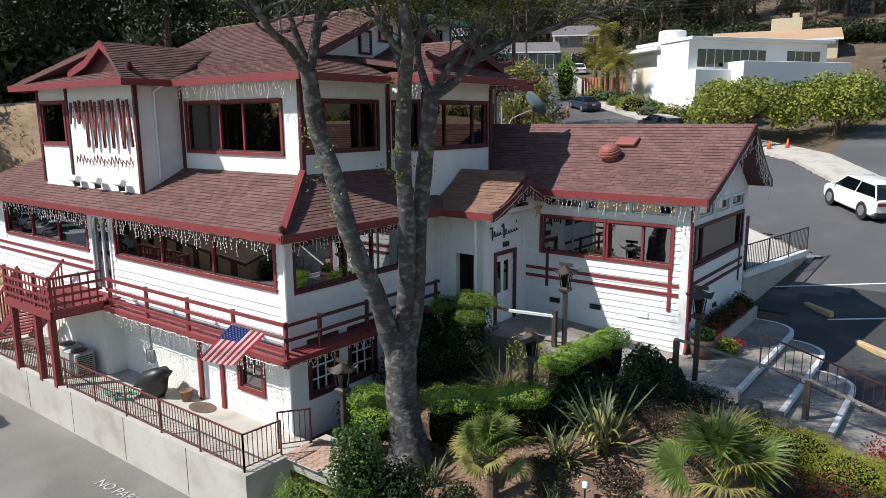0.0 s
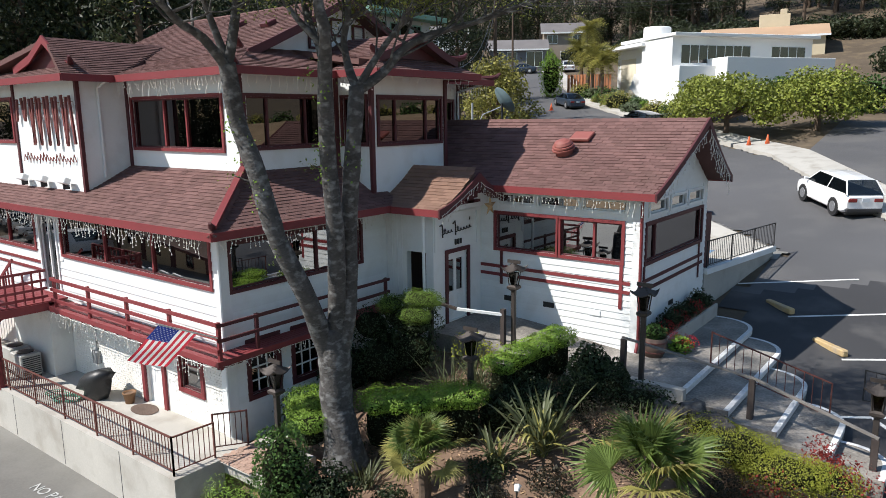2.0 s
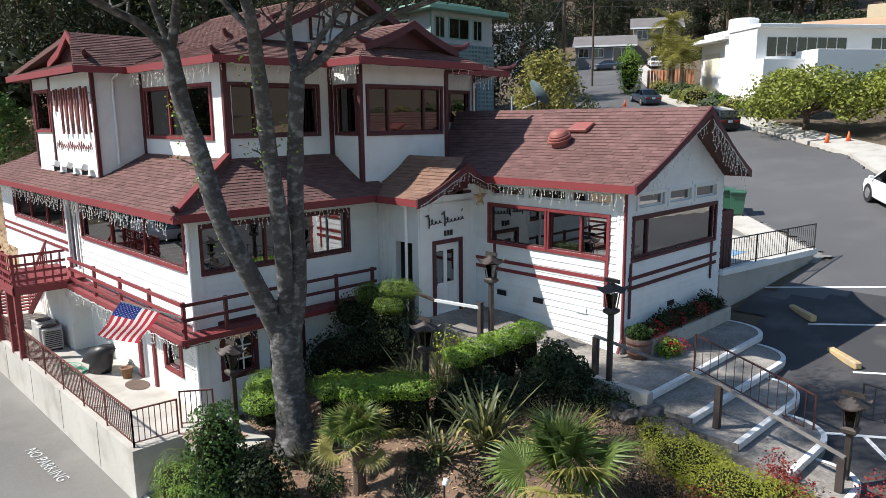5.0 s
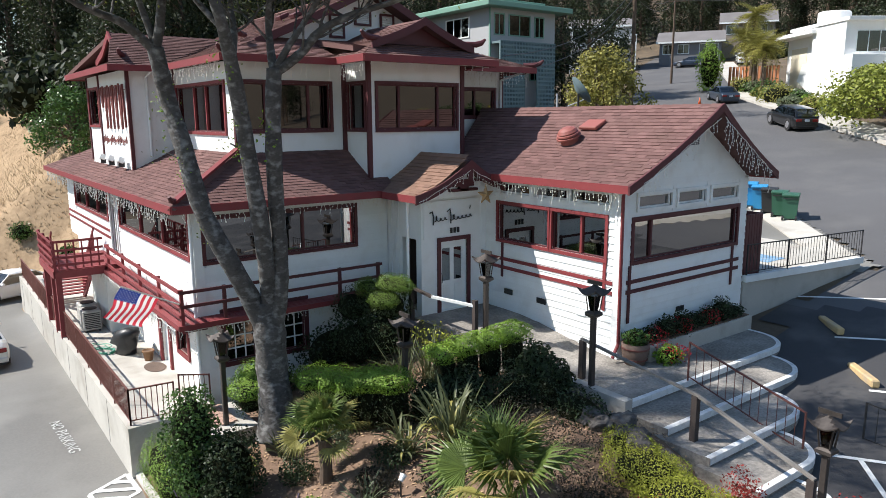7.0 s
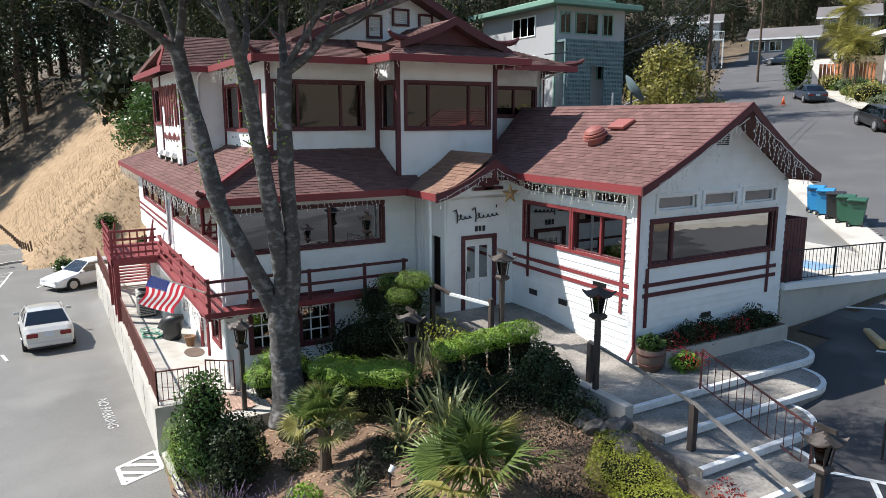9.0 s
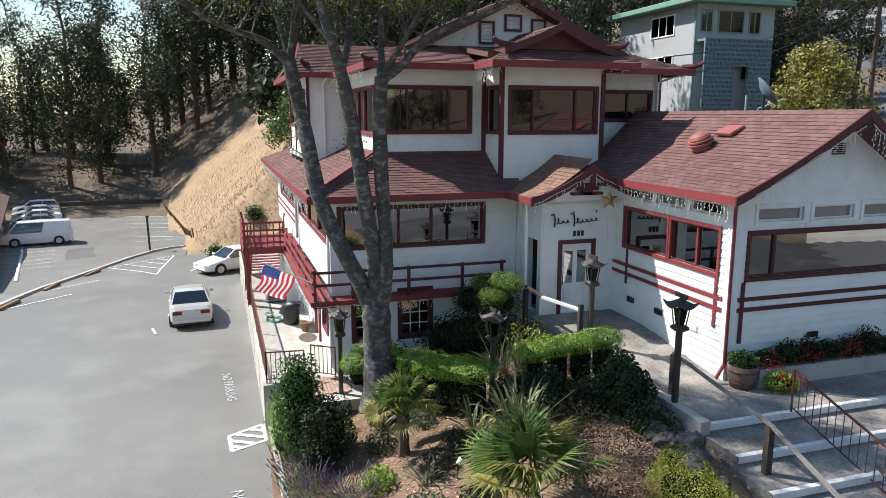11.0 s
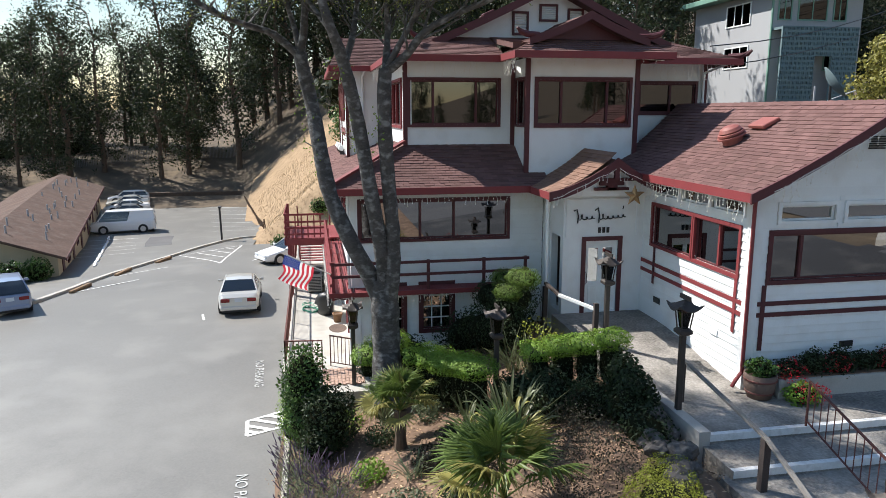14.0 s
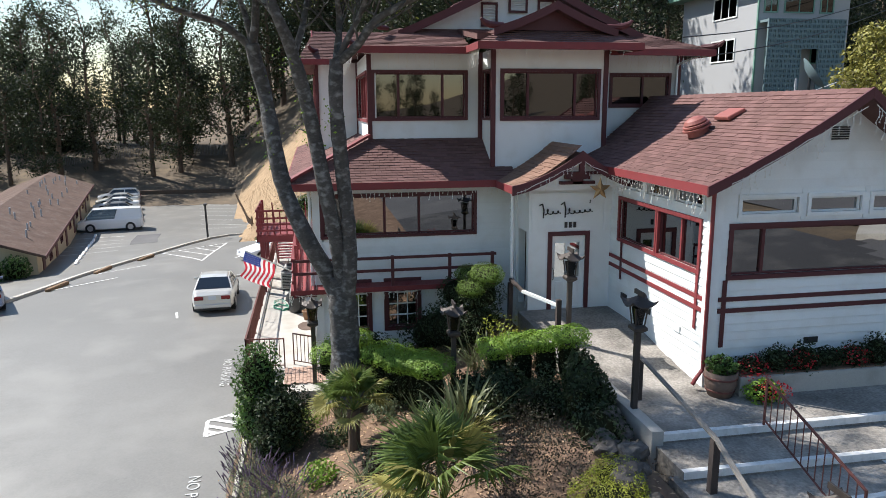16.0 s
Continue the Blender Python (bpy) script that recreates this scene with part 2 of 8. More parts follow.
def ground_z(x, y):
    """Height of the ground at a place."""
    lot = lot_z(x, y)
    back = 0.155 * max(0.0, -58 - x)
    if y <= 5.6 - back or (y <= 8.5 and x > -46) or (x < -12.7 and x > -44 and y < (10.6 if x < -34 else 9.0)):
        return lot + west_rise(x) + (0.12 * (min(x, 120) - 22) if x > 22 else 0)
    garden = min(-1.2 + 0.31 * (y - 8.3), 1.22) if y > 10.2 else lerp(-1.25, -0.611, max(0.0, y - 9.0) / 1.2)
    east = lerp(-1.2, 0.4, (y - 8) / 10) if y < 18 else east_z(x, y)
    fore = lerp(garden, east, smoothstep(-3.2, -1.6, x)) if y < 17.5 else east
    foot = (10.6 if x < -33.8 else 9.0) - 5.2 * smoothstep(-44, -50, x) - back
    west = lot + min(0.88 * max(0.0, y - foot), 11.0) + 0.14 * max(0.0, y - foot - 12)
    west = max(west, lot)
    sh = 48 * smoothstep(48, 74, y)
    t = smoothstep(-50.0 - sh, -38.0 - sh, x) if y > 26 else smoothstep(-33.5, -31.2, x)
    z = lerp(west, fore, t)
    if -31.5 < x < -12.9 and y < 26:      # cut for the building
        inside = smoothstep(-31.9, -31.2, x) * (1 - smoothstep(-12.9, -12.3, x)) if y > 8.9 else 0
        z = lerp(z, min(z, -0.3), inside)
        if y > 24.0:
            z = lerp(z, lerp(west, east_z(x, y), smoothstep(-50, -38, x)), (y - 24.0) / 2)
    # far hills
    y0 = lerp(85, 110, smoothstep(-38, -50, x))
    if y > y0:
        z += 0.16 * (min(y, 230) - y0)
    z += west_rise(x)
    return z

# ---- ground ----
def axis_steps(a, b, near0, near1, fine, coarse):
    out, v = [], a
    while v < b:
        out.append(v)
        v += fine if near0 <= v < near1 else coarse
    return out + [b]


FOREST_FLOOR = mat("leaf_litter", (0.10, 0.075, 0.05), 0.97, var=0.35, s1=0.3, s2=8, bump=0.6, stain=(0.2, 0.15, 0.09), stain_amt=0.6)
gx, gy = axis_steps(-400, 400, -64, 14, 0.8, 12), axis_steps(-300, 420, -12, 70, 0.8, 12)
gm = M()
gm.v = [(x, y, ground_z(x, y) + 0.05 * noise.noise((x * 0.5, y * 0.5, 0)) - 0.06) for y in gy for x in gx]
W = len(gx)
for j in range(len(gy) - 1):
    for i in range(W - 1):
        gm.f.append((j * W + i, j * W + i + 1, (j + 1) * W + i + 1, (j + 1) * W + i))
        x, y = gx[i], gy[j]
        gm.mi.append(0 if x > -13.5 and 7 < y < 20 else 1 if (x < -28 and y < 34 and x > -75) or (-90 < x <= -75 and 2 < y < 15) or 22 < x < 36 else 2)
ground = part("ground", gm, [EARTH, GRASS_DRY, FOREST_FLOOR], smooth=True)
tagged(ground, "brown garden soil and dry golden hillside grass", "ground", kind="structure")


def sheet(name, inside, x0, x1, y0, y1, step, material, lift, label, category):
    """A thin paved sheet that lies on the ground, where inside(x, y) holds."""
    m, idx = M(), {}
    nx, ny = int(round((x1 - x0) / step)), int(round((y1 - y0) / step))
    def vert(i, j):
        if (i, j) not in idx:
            x, y = x0 + i * step, y0 + j * step
            idx[(i, j)] = len(m.v)
            m.v.append((x, y, ground_z(x, y) + lift))
        return idx[(i, j)]
    for j in range(ny):
        for i in range(nx):
            if inside(x0 + (i + 0.5) * step, y0 + (j + 0.5) * step):
                m.f.append((vert(i, j), vert(i + 1, j), vert(i + 1, j + 1), vert(i, j + 1)))
                m.mi.append(0)
    return tagged(part(name, m, material, smooth=True), label, category, kind="structure")


def ribbon(name, pts, w, material, lift, label, category, kind="structure", parent=None, thick=0.0, sub=1.0):
    """A strip of width w along points, laid on the ground; with a thickness it is a kerb."""
    fine = []
    for a, b in zip(pts[:-1], pts[1:]):
        a, b = Vector(a), Vector(b)
        k = max(1, int((b - a).length / sub))
        fine += [a.lerp(b, i / k) for i in range(k)]
    fine.append(Vector(pts[-1]))
    m = M()
    for i, p in enumerate(fine):
        d = (fine[min(i + 1, len(fine) - 1)] - fine[max(i - 1, 0)]).normalized()
        s = Vector((-d.y, d.x))
        for sgn in (-1, 1):
            q = p + s * sgn * w / 2
            z = ground_z(q.x, q.y)
            m.v.append((q.x, q.y, z + lift + thick))
            if thick:
                m.v.append((q.x, q.y, z - 0.15))
    k = 4 if thick else 2
    for i in range(len(fine) - 1):
        a, b = i * k, (i + 1) * k
        if thick:
            m.f += [(a, a + 2, b + 2, b), (a + 1, a, b, b + 1), (a + 2, a + 3, b + 3, b + 2)]
        else:
            m.f.append((a, a + 1, b + 1, b))
    if thick:
        m.f += [(0, 1, 3, 2), (len(m.v) - 4, len(m.v) - 2, len(m.v) - 1, len(m.v) - 3)]
    m.mi = [0] * len(m.f)
    ob = part(name, m, material, parent, smooth=False)
    return tagged(ob, label, category, kind=kind)


def kerb_side(x, y):      # > 0 beyond the kerb of the lower lot
    return -(x + 32) * 0.69 - (y + 2.5) * 0.72


sheet("parking_lot", lambda x, y: y < (10.4 if -44 < x < -34 else 8.9) and (x > -44 or y < 8.4) and (x > -46 or y < 5.4 - 0.155 * max(0.0, -58 - x)), -85, 14, -34, 10.5, 0.5, ASPHALT, 0.0, "grey asphalt parking lot with faded white markings", "parking lot")

SW = [(-6.0, 25.5), (-5.2, 31.5), (-12.5, 38), (-20, 45), (-29, 52.5), (-41, 62), (-63, 92), (-70, 105)]
NE = [(16, 22), (3, 31.5), (-3.2, 38.2), (-10.3, 50), (-20.4, 57.6), (-32, 67.2), (-53, 95), (-58, 106)]


def side_of(path, x, y):
    best, sgn = 1e9, 1
    p = Vector((x, y))
    for a, b in zip(path[:-1], path[1:]):
        a, b = Vector(a), Vector(b)
        t = min(1, max(0, (p - a).dot(b - a) / (b - a).length_squared))
        q = a.lerp(b, t)
        if (p - q).length < best:
            best = (p - q).length
            sgn = 1 if (b - a).cross(p - a) > 0 else -1
    return best * sgn


def on_road(x, y):
    if y < 25.5:
        return x > -5.2 and y > 16.5 and (x > -1.0 or y > 16.5 + (-1.0 - x) * 1.0)
    return side_of(SW, x, y) < 0.0 and (side_of(NE, x, y) > 0 or y < 31)


EAST_LOT = [(-6.0, 26.6), (-1.5, 29.5), (14, 36)]
sheet("parking_lot", lambda x, y: on_road(x, y) and side_of(EAST_LOT, x, y) < 0 and x < 12, -7, 12.5, 16, 36, 0.5, ASPHALT_E, 0.0, "dark asphalt of the lot beside the restaurant, darkened further for the building's shadow", "parking lot")
road = sheet("road", lambda x, y: on_road(x, y) and not (side_of(EAST_LOT, x, y) < 0 and x < 12), -70, 26, 16, 104, 0.5, ASPHALT_D, 0.0, "dark worn asphalt street climbing the hill", "road")
ribbon("pavement", [(4.2, 32.5), (-2.2, 38.9), (-9.3, 50.8), (-12.5, 53.6)], 2.5, CONCRETE, 0.07, "pale concrete sidewalk beside the street", "sidewalk", thick=0.12)
ribbon("pavement", [(-12.8, 53.8), (-19.8, 58.7), (-31.2, 68.2), (-51.9, 95.6)], 2.5, CONCRETE, 0.07, "pale concrete sidewalk beside the street", "sidewalk", thick=0.12)
ribbon("pavement", [(-6.1, 31.2), (-12.9, 37.4), (-20.6, 44.4)], 1.2, CONCRETE, 0.02, "pale concrete apron beside the street", "sidewalk", thick=0.05)
sheet("parking_lot", lambda x, y: side_of([(16, 24.5), (4.5, 33.5), (-1.0, 39.3), (-8.3, 51.5)], x, y) < -0.2 and y < 64 and x < 30, -8.5, 30, 33, 64, 0.5, ASPHALT_D, 0.0, "shaded asphalt parking lot across the street", "parking lot")
# asphalt grey instead of concrete puts the apron's partial shade into its colour
sheet("pavement", lambda x, y: not on_road(x, y) and -17 < x and 30.6 + (-5.5 - x) * 0.42 < y < 41, -17.5, -4.5, 30, 41, 0.2, ASPHALT, 0.014, "grey paved apron between the landing and the street", "pavement")
# kerb and strip of grass that part the two lots
ribbon("kerb", [(-20, -5.6), (-24.5, -4.3), (-28.4, -3.2), (-31.2, -2.4), (-35.2, -1.6), (-38.2, -0.7), (-42.3, 0.5), (-46.5, 1.7), (-49.8, 3.0), (-51.2, 4.2), (-51.4, 5.3)], 0.25, CONCRETE, 0.0, "curved concrete kerb between the lower lots", "kerb", thick=0.14)
ribbon("kerb", [(-34.1, 10.4), (-43.6, 10.4), (-46.0, 8.6)], 0.25, CONCRETE, 0.0, "concrete kerb at the foot of the slope", "kerb", thick=0.14)


def paint_line(pts, w=0.1, label="faded white painted line on the asphalt"):
    return ribbon("road_marking", pts, w, LINE, 0.010 + 0.0012 * (len(bpy.data.meshes) % 11), label, "road marking", kind="structure", sub=0.6)


TA, TB, TC = Vector((-42.4, 0.9)), Vector((-37.4, 4.2)), Vector((-46.0, 4.7))
for a, b in ((TA, TB), (TB, TC), (TC, TA)):
    paint_line([a, b])
for f in (0.28, 0.52, 0.76):
    paint_line([TC.lerp(TA, f), TC.lerp(TB, f)])
paint_line([(-37.8, 6.1), (-42.5, 8.2)])
paint_line([(-23.3, 5.2), (-24.3, 5.0)])
paint_line([(-30.2, -2.2), (-33.0, 0.4)])
paint_line([(-34.6, -1.0), (-36.8, 1.2)])
for k in range(7):
    paint_line([(-45.5 - k * 2.7, -6.7 - 0.55 * k), (-46.2 - k * 2.7, -2.9 - 0.55 * k)])
    paint_line([(-58.5 - k * 2.9, 4.7 - 0.45 * k), (-59.5 - k * 2.9, 0.9 - 0.45 * k)])
# hatched corner by the garden
HATCH = [(-12.42, 7.91), (-11.45, 7.97), (-11.87, 8.9), (-12.94, 8.86)]
for k in range(4):
    paint_line([HATCH[k], HATCH[(k + 1) % 4]], 0.11)
HA, HB, HC, HD = [Vector(p) for p in HATCH]
for f in (0.42, 0.84):
    paint_line([HD.lerp(HA, f), HD.lerp(HC, f)], 0.15)
for f in (0.32, 0.7):
    paint_line([HA.lerp(HB, f), HC.lerp(HB, f)], 0.15)
ribbon("kerb", [(-12.6, 9.06), (-8.0, 9.1), (-3.5, 9.1)], 0.14, CONCRETE, 0.0, "low concrete kerb along the garden's edge", "kerb", thick=0.1)
for x, y, q in ((-3.76, 25.5, 5.0), (-1.83, 23.1, 5.0), (-1.4, 19.73, 4.5), (-5.94, 27.7, 4.0)):
    paint_line([(x, y), (x + 0.9 * q, y + 0.44 * q)])
paint_line([(-0.7, 20.07), (1.4, 17.8)])


WORNL = mat("worn_white_lettering", (0.5, 0.5, 0.49), 0.8, var=0.35, s1=3, s2=30, bump=0.1, stain=(0.22, 0.22, 0.22), stain_amt=0.8)


def asphalt_words(words, x, y, size, rz):
    cu = bpy.data.curves.new("lettering", "FONT")
    cu.body, cu.size, cu.extrude = words, size, 0.002
    tmp = bpy.data.objects.new("lettering", cu)
    scene.collection.objects.link(tmp)
    me = bpy.data.meshes.new_from_object(tmp.evaluated_get(bpy.context.evaluated_depsgraph_get()))
    bpy.data.objects.remove(tmp)
    me.materials.clear()
    me.materials.append(WORNL)
    ob = new("road_lettering", me)
    ob.matrix_world = pose(x, y, lot_z(x, y) + 0.015, 0, 0, rz) @ Matrix.Diagonal((1, 1.0, 1, 1))
    return tagged(ob, "white words " + words + " painted on the asphalt", "road lettering", kind="structure")


asphalt_words("NO PARKING", -17.55, 7.78, 0.42, 3)
asphalt_words("NO PARKING", -9.3, 7.9, 0.42, 3)

# ---- restaurant: walls with openings, siding, windows ----
rest = thing("restaurant", "white three-level restaurant with red-brown pagoda roofs and red trim", "restaurant")


def wall_mesh(axis, at, thick, u0, u1, z0, z1, holes):
    """A wall in the plane axis = at, thick behind it (sign), cut open by holes (u0, u1, z0, z1)."""
    m, idx = M(), {}
    us = sorted({u0, u1, *[h[0] for h in holes], *[h[1] for h in holes]})
    zs = sorted({z0, z1, *[h[2] for h in holes], *[h[3] for h in holes]})
    us, zs = [u for u in us if u0 <= u <= u1], [z for z in zs if z0 <= z <= z1]

    def solid(i, j):
        if not (0 <= i < len(us) - 1 and 0 <= j < len(zs) - 1):
            return False
        a, c = (us[i] + us[i + 1]) / 2, (zs[j] + zs[j + 1]) / 2
        return not any(h[0] < a < h[1] and h[2] < c < h[3] for h in holes)

    def vert(i, j, k):
        if (i, j, k) not in idx:
            idx[(i, j, k)] = len(m.v)
            d = at + (thick if k else 0)
            m.v.append((us[i], d, zs[j]) if axis == "y" else (d, us[i], zs[j]))
        return idx[(i, j, k)]

    def face(*q):
        m.f.append(tuple(vert(*p) for p in q))
        m.mi.append(0)

    for i in range(len(us) - 1):
        for j in range(len(zs) - 1):
            if not solid(i, j):
                continue
            for k in (0, 1):
                face((i, j, k), (i + 1, j, k), (i + 1, j + 1, k), (i, j + 1, k))
            if not solid(i - 1, j):
                face((i, j, 0), (i, j + 1, 0), (i, j + 1, 1), (i, j, 1))
            if not solid(i + 1, j):
                face((i + 1, j, 0), (i + 1, j + 1, 0), (i + 1, j + 1, 1), (i + 1, j, 1))
            if not solid(i, j - 1):
                face((i, j, 0), (i + 1, j, 0), (i + 1, j, 1), (i, j, 1))
            if not solid(i, j + 1):
                face((i, j + 1, 0), (i + 1, j + 1, 0), (i + 1, j + 1, 1), (i, j + 1, 1))
    return m


def board_mesh(height):
    """One lap-siding board, 1 m long along x, its face towards -y, bottom edge proud."""
    m = M()
    pr = [(0.0, 0.0), (-0.027, 0.0), (-0.027, 0.013), (-0.005, height), (0.0, height)]
    vs = [Vector((x, y, z)) for x in (0, 1) for y, z in pr]
    m.add(vs, [(0, 1, 2, 3, 4), (9, 8, 7, 6, 5)] + [(i, i + 5, (i + 1) % 5 + 5, (i + 1) % 5) for i in range(5)])
    return m.mesh("board", WHITE)


BOARD = {}


def siding(parent, axis, at, face, u0, u1, z0, z1, holes, step=0.2, limit=None):
    """Lap siding on a wall; face is -1 or 1, the way it looks along its axis. limit(z) may give narrower ends."""
    if step not in BOARD:
        BOARD[step] = board_mesh(step)
    z = z0
    while z < z1 - 0.02:
        a0, a1 = (u0, u1) if limit is None else limit(z)
        cuts = sorted((h[0] - 0.0, h[1] + 0.0) for h in holes if h[2] < z + step and h[3] > z)
        u = a0
        spans = []
        for c, d in cuts:
            if c > u:
                spans.append((u, min(c, a1)))
            u = max(u, d)
        if u < a1:
            spans.append((u, a1))
        hgt = min(1.0, (z1 - z) / step)
        for c, d in spans:
            if d - c < 0.04:
                continue
            if axis == "y":
                m = pose(c, at, z) if face < 0 else pose(d, at, z, 0, 0, 180)
            else:
                m = pose(at, c, z, 0, 0, 90) if face > 0 else pose(at, d, z, 0, 0, -90)
            piece("board", BOARD[step], parent, m @ Matrix.Diagonal((d - c, 1, hgt, 1)))
        z += step


def window(parent, axis, at, face, u0, u1, z0, z1, trim, mull=(), tw=0.09, bars=False, hmull=(), name="window", glass=None):
    """A window in a wall: trim frame proud of the wall, sash, mullions and a pane set back. mull: fractions."""
    def P(m, ua, ub, da, db, za, zb, mi=0):
        # d: depth outwards from the wall's face
        if axis == "y":
            m.box(ua, ub, at + face * da, at + face * db, za, zb, mi)
        else:
            m.box(at + face * da, at + face * db, ua, ub, za, zb, mi)
    fr = M()
    for a, b, c, d in ((u0 - tw, u1 + tw, z1, z1 + tw), (u0 - tw, u1 + tw, z0 - tw, z0), (u0 - tw, u0, z0, z1), (u1, u1 + tw, z0, z1)):
        P(fr, a, b, -0.02, 0.055, c, d)
    w = part(name, fr, trim, parent)
    sa = M()
    s = 0.045
    for a, b, c, d in ((u0, u1, z1 - s, z1), (u0, u1, z0, z0 + s), (u0, u0 + s, z0 + s, z1 - s), (u1 - s, u1, z0 + s, z1 - s)):
        P(sa, a, b, -0.10, -0.03, c, d)
    part("sash", sa, DRED if trim is not WHITE else WHITE, w)
    for k in mull:
        mm = M()
        c = lerp(u0, u1, k)
        P(mm, c - 0.035, c + 0.035, -0.10, -0.005, z0 + s, z1 - s)
        part("mullion", mm, trim, w)
    for k in hmull:
        mm = M()
        c = lerp(z0, z1, k)
        P(mm, u0 + s, u1 - s, -0.085, -0.04, c - 0.018, c + 0.018)
        part("glazing_bar", mm, trim if not bars else WHITE, w)
    if bars:
        for k in (1 / 3, 2 / 3):
            mm = M()
            c = lerp(u0, u1, k)
            P(mm, c - 0.016, c + 0.016, -0.083, -0.042, z0 + s, z1 - s)
            part("glazing_bar", mm, WHITE, w)
    edges = [0.0, *mull, 1.0]
    for a, b in zip(edges[:-1], edges[1:]):
        g = M()
        ua, ub = lerp(u0, u1, a) + 0.02, lerp(u0, u1, b) - 0.02
        P(g, ua, ub, -0.068, -0.062, z0 + 0.02, z1 - 0.02)
        pane = part("pane", g, glass or GLASS, w)
        pane.visible_shadow = False
    return w


# floors and inner walls, coloured dark to give dim rooms behind the glass
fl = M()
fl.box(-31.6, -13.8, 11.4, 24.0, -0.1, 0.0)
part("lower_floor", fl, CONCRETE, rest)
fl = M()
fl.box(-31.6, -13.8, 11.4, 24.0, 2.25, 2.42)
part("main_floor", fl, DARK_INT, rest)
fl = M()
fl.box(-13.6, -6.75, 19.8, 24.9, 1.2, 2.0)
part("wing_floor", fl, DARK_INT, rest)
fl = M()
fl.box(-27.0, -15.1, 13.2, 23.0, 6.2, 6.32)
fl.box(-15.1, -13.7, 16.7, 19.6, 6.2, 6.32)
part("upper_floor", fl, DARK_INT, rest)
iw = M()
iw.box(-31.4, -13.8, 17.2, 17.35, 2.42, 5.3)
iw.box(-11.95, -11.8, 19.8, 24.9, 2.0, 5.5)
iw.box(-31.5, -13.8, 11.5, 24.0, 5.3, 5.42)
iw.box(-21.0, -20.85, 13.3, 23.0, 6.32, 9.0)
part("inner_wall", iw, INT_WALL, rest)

# lower level, south side
LS = [(-17.42, -16.5, 0.0, 2.08), (-15.6, -14.68, 0.86, 2.16)]
lower = part("lower_wall", wall_mesh("y", 11.1, 0.25, -30.5, -13.5, -0.3, 2.3, LS), BRICKW, rest, "white painted brick wall")
lw2 = M()
lw2.box(-24.4, -21.7, 10.45, 11.1, 0.0, 2.3)
part("lower_wall", lw2, BRICKW, rest, "white painted block wall under the landing")
LE = [(13.2, 14.1, 0.9, 2.3), (11.75, 12.6, 0.9, 2.3)]
lower_e = part("lower_wall", wall_mesh("x", -13.5, -0.25, 11.1, 17.0, -0.3, 2.6, LE), WHITE, rest)
siding(lower_e, "x", -13.5, 1, 11.1, 17.0, -0.2, 2.6, [(a - .09, b + .09, c - .09, d + .09) for a, b, c, d in LE])
# east windows get DRED: red trim coloured as it looks in shade
for a, b, c, d in LE:
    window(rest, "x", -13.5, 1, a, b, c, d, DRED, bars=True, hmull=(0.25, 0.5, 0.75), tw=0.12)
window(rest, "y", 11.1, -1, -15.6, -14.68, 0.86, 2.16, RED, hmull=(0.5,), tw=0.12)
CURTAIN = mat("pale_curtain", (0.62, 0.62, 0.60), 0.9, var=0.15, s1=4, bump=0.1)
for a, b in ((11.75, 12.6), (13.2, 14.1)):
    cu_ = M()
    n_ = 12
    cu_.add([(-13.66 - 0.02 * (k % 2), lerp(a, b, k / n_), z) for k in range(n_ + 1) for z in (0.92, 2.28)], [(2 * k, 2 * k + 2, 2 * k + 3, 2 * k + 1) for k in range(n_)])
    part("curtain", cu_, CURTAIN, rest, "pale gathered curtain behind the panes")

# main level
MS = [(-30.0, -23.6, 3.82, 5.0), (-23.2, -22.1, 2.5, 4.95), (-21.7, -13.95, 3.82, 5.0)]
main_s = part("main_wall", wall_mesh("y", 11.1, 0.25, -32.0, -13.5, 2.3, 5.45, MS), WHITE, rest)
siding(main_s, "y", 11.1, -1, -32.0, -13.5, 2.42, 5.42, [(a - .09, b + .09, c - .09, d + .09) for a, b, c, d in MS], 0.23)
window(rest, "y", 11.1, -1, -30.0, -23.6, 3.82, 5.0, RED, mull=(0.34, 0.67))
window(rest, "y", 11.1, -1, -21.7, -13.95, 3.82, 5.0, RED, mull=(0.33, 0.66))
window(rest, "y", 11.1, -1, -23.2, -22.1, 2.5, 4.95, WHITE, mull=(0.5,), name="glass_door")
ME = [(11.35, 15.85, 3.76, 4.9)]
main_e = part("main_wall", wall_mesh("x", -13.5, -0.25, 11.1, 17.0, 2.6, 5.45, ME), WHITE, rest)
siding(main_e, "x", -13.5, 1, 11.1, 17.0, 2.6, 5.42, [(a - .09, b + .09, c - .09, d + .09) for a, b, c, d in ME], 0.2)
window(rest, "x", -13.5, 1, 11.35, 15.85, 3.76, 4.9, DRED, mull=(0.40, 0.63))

# entry block: vertical boarded south face with a dark doorway, door wall
EN = [(-12.72, -11.98, 1.7, 3.95)]
entry_s = part("entry_wall", wall_mesh("y", 17.05, 0.2, -13.6, -11.9, 0.8, 5.2, EN), WHITE, rest)
for k in range(10):
    u = -13.5 + k * 0.2
    if not -12.8 < u < -11.88:
        bt = M()
        bt.box(u - 0.02, u + 0.02, 17.025, 17.05, 1.2, 5.2)
        part("batten", bt, WHITE, rest)
# dark panels round the opening stand in for the doorway's shade
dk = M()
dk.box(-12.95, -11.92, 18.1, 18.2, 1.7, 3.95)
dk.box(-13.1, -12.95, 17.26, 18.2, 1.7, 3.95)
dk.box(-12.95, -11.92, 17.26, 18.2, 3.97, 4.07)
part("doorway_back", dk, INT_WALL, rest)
DE = [(17.72, 18.72, 1.72, 3.85)]
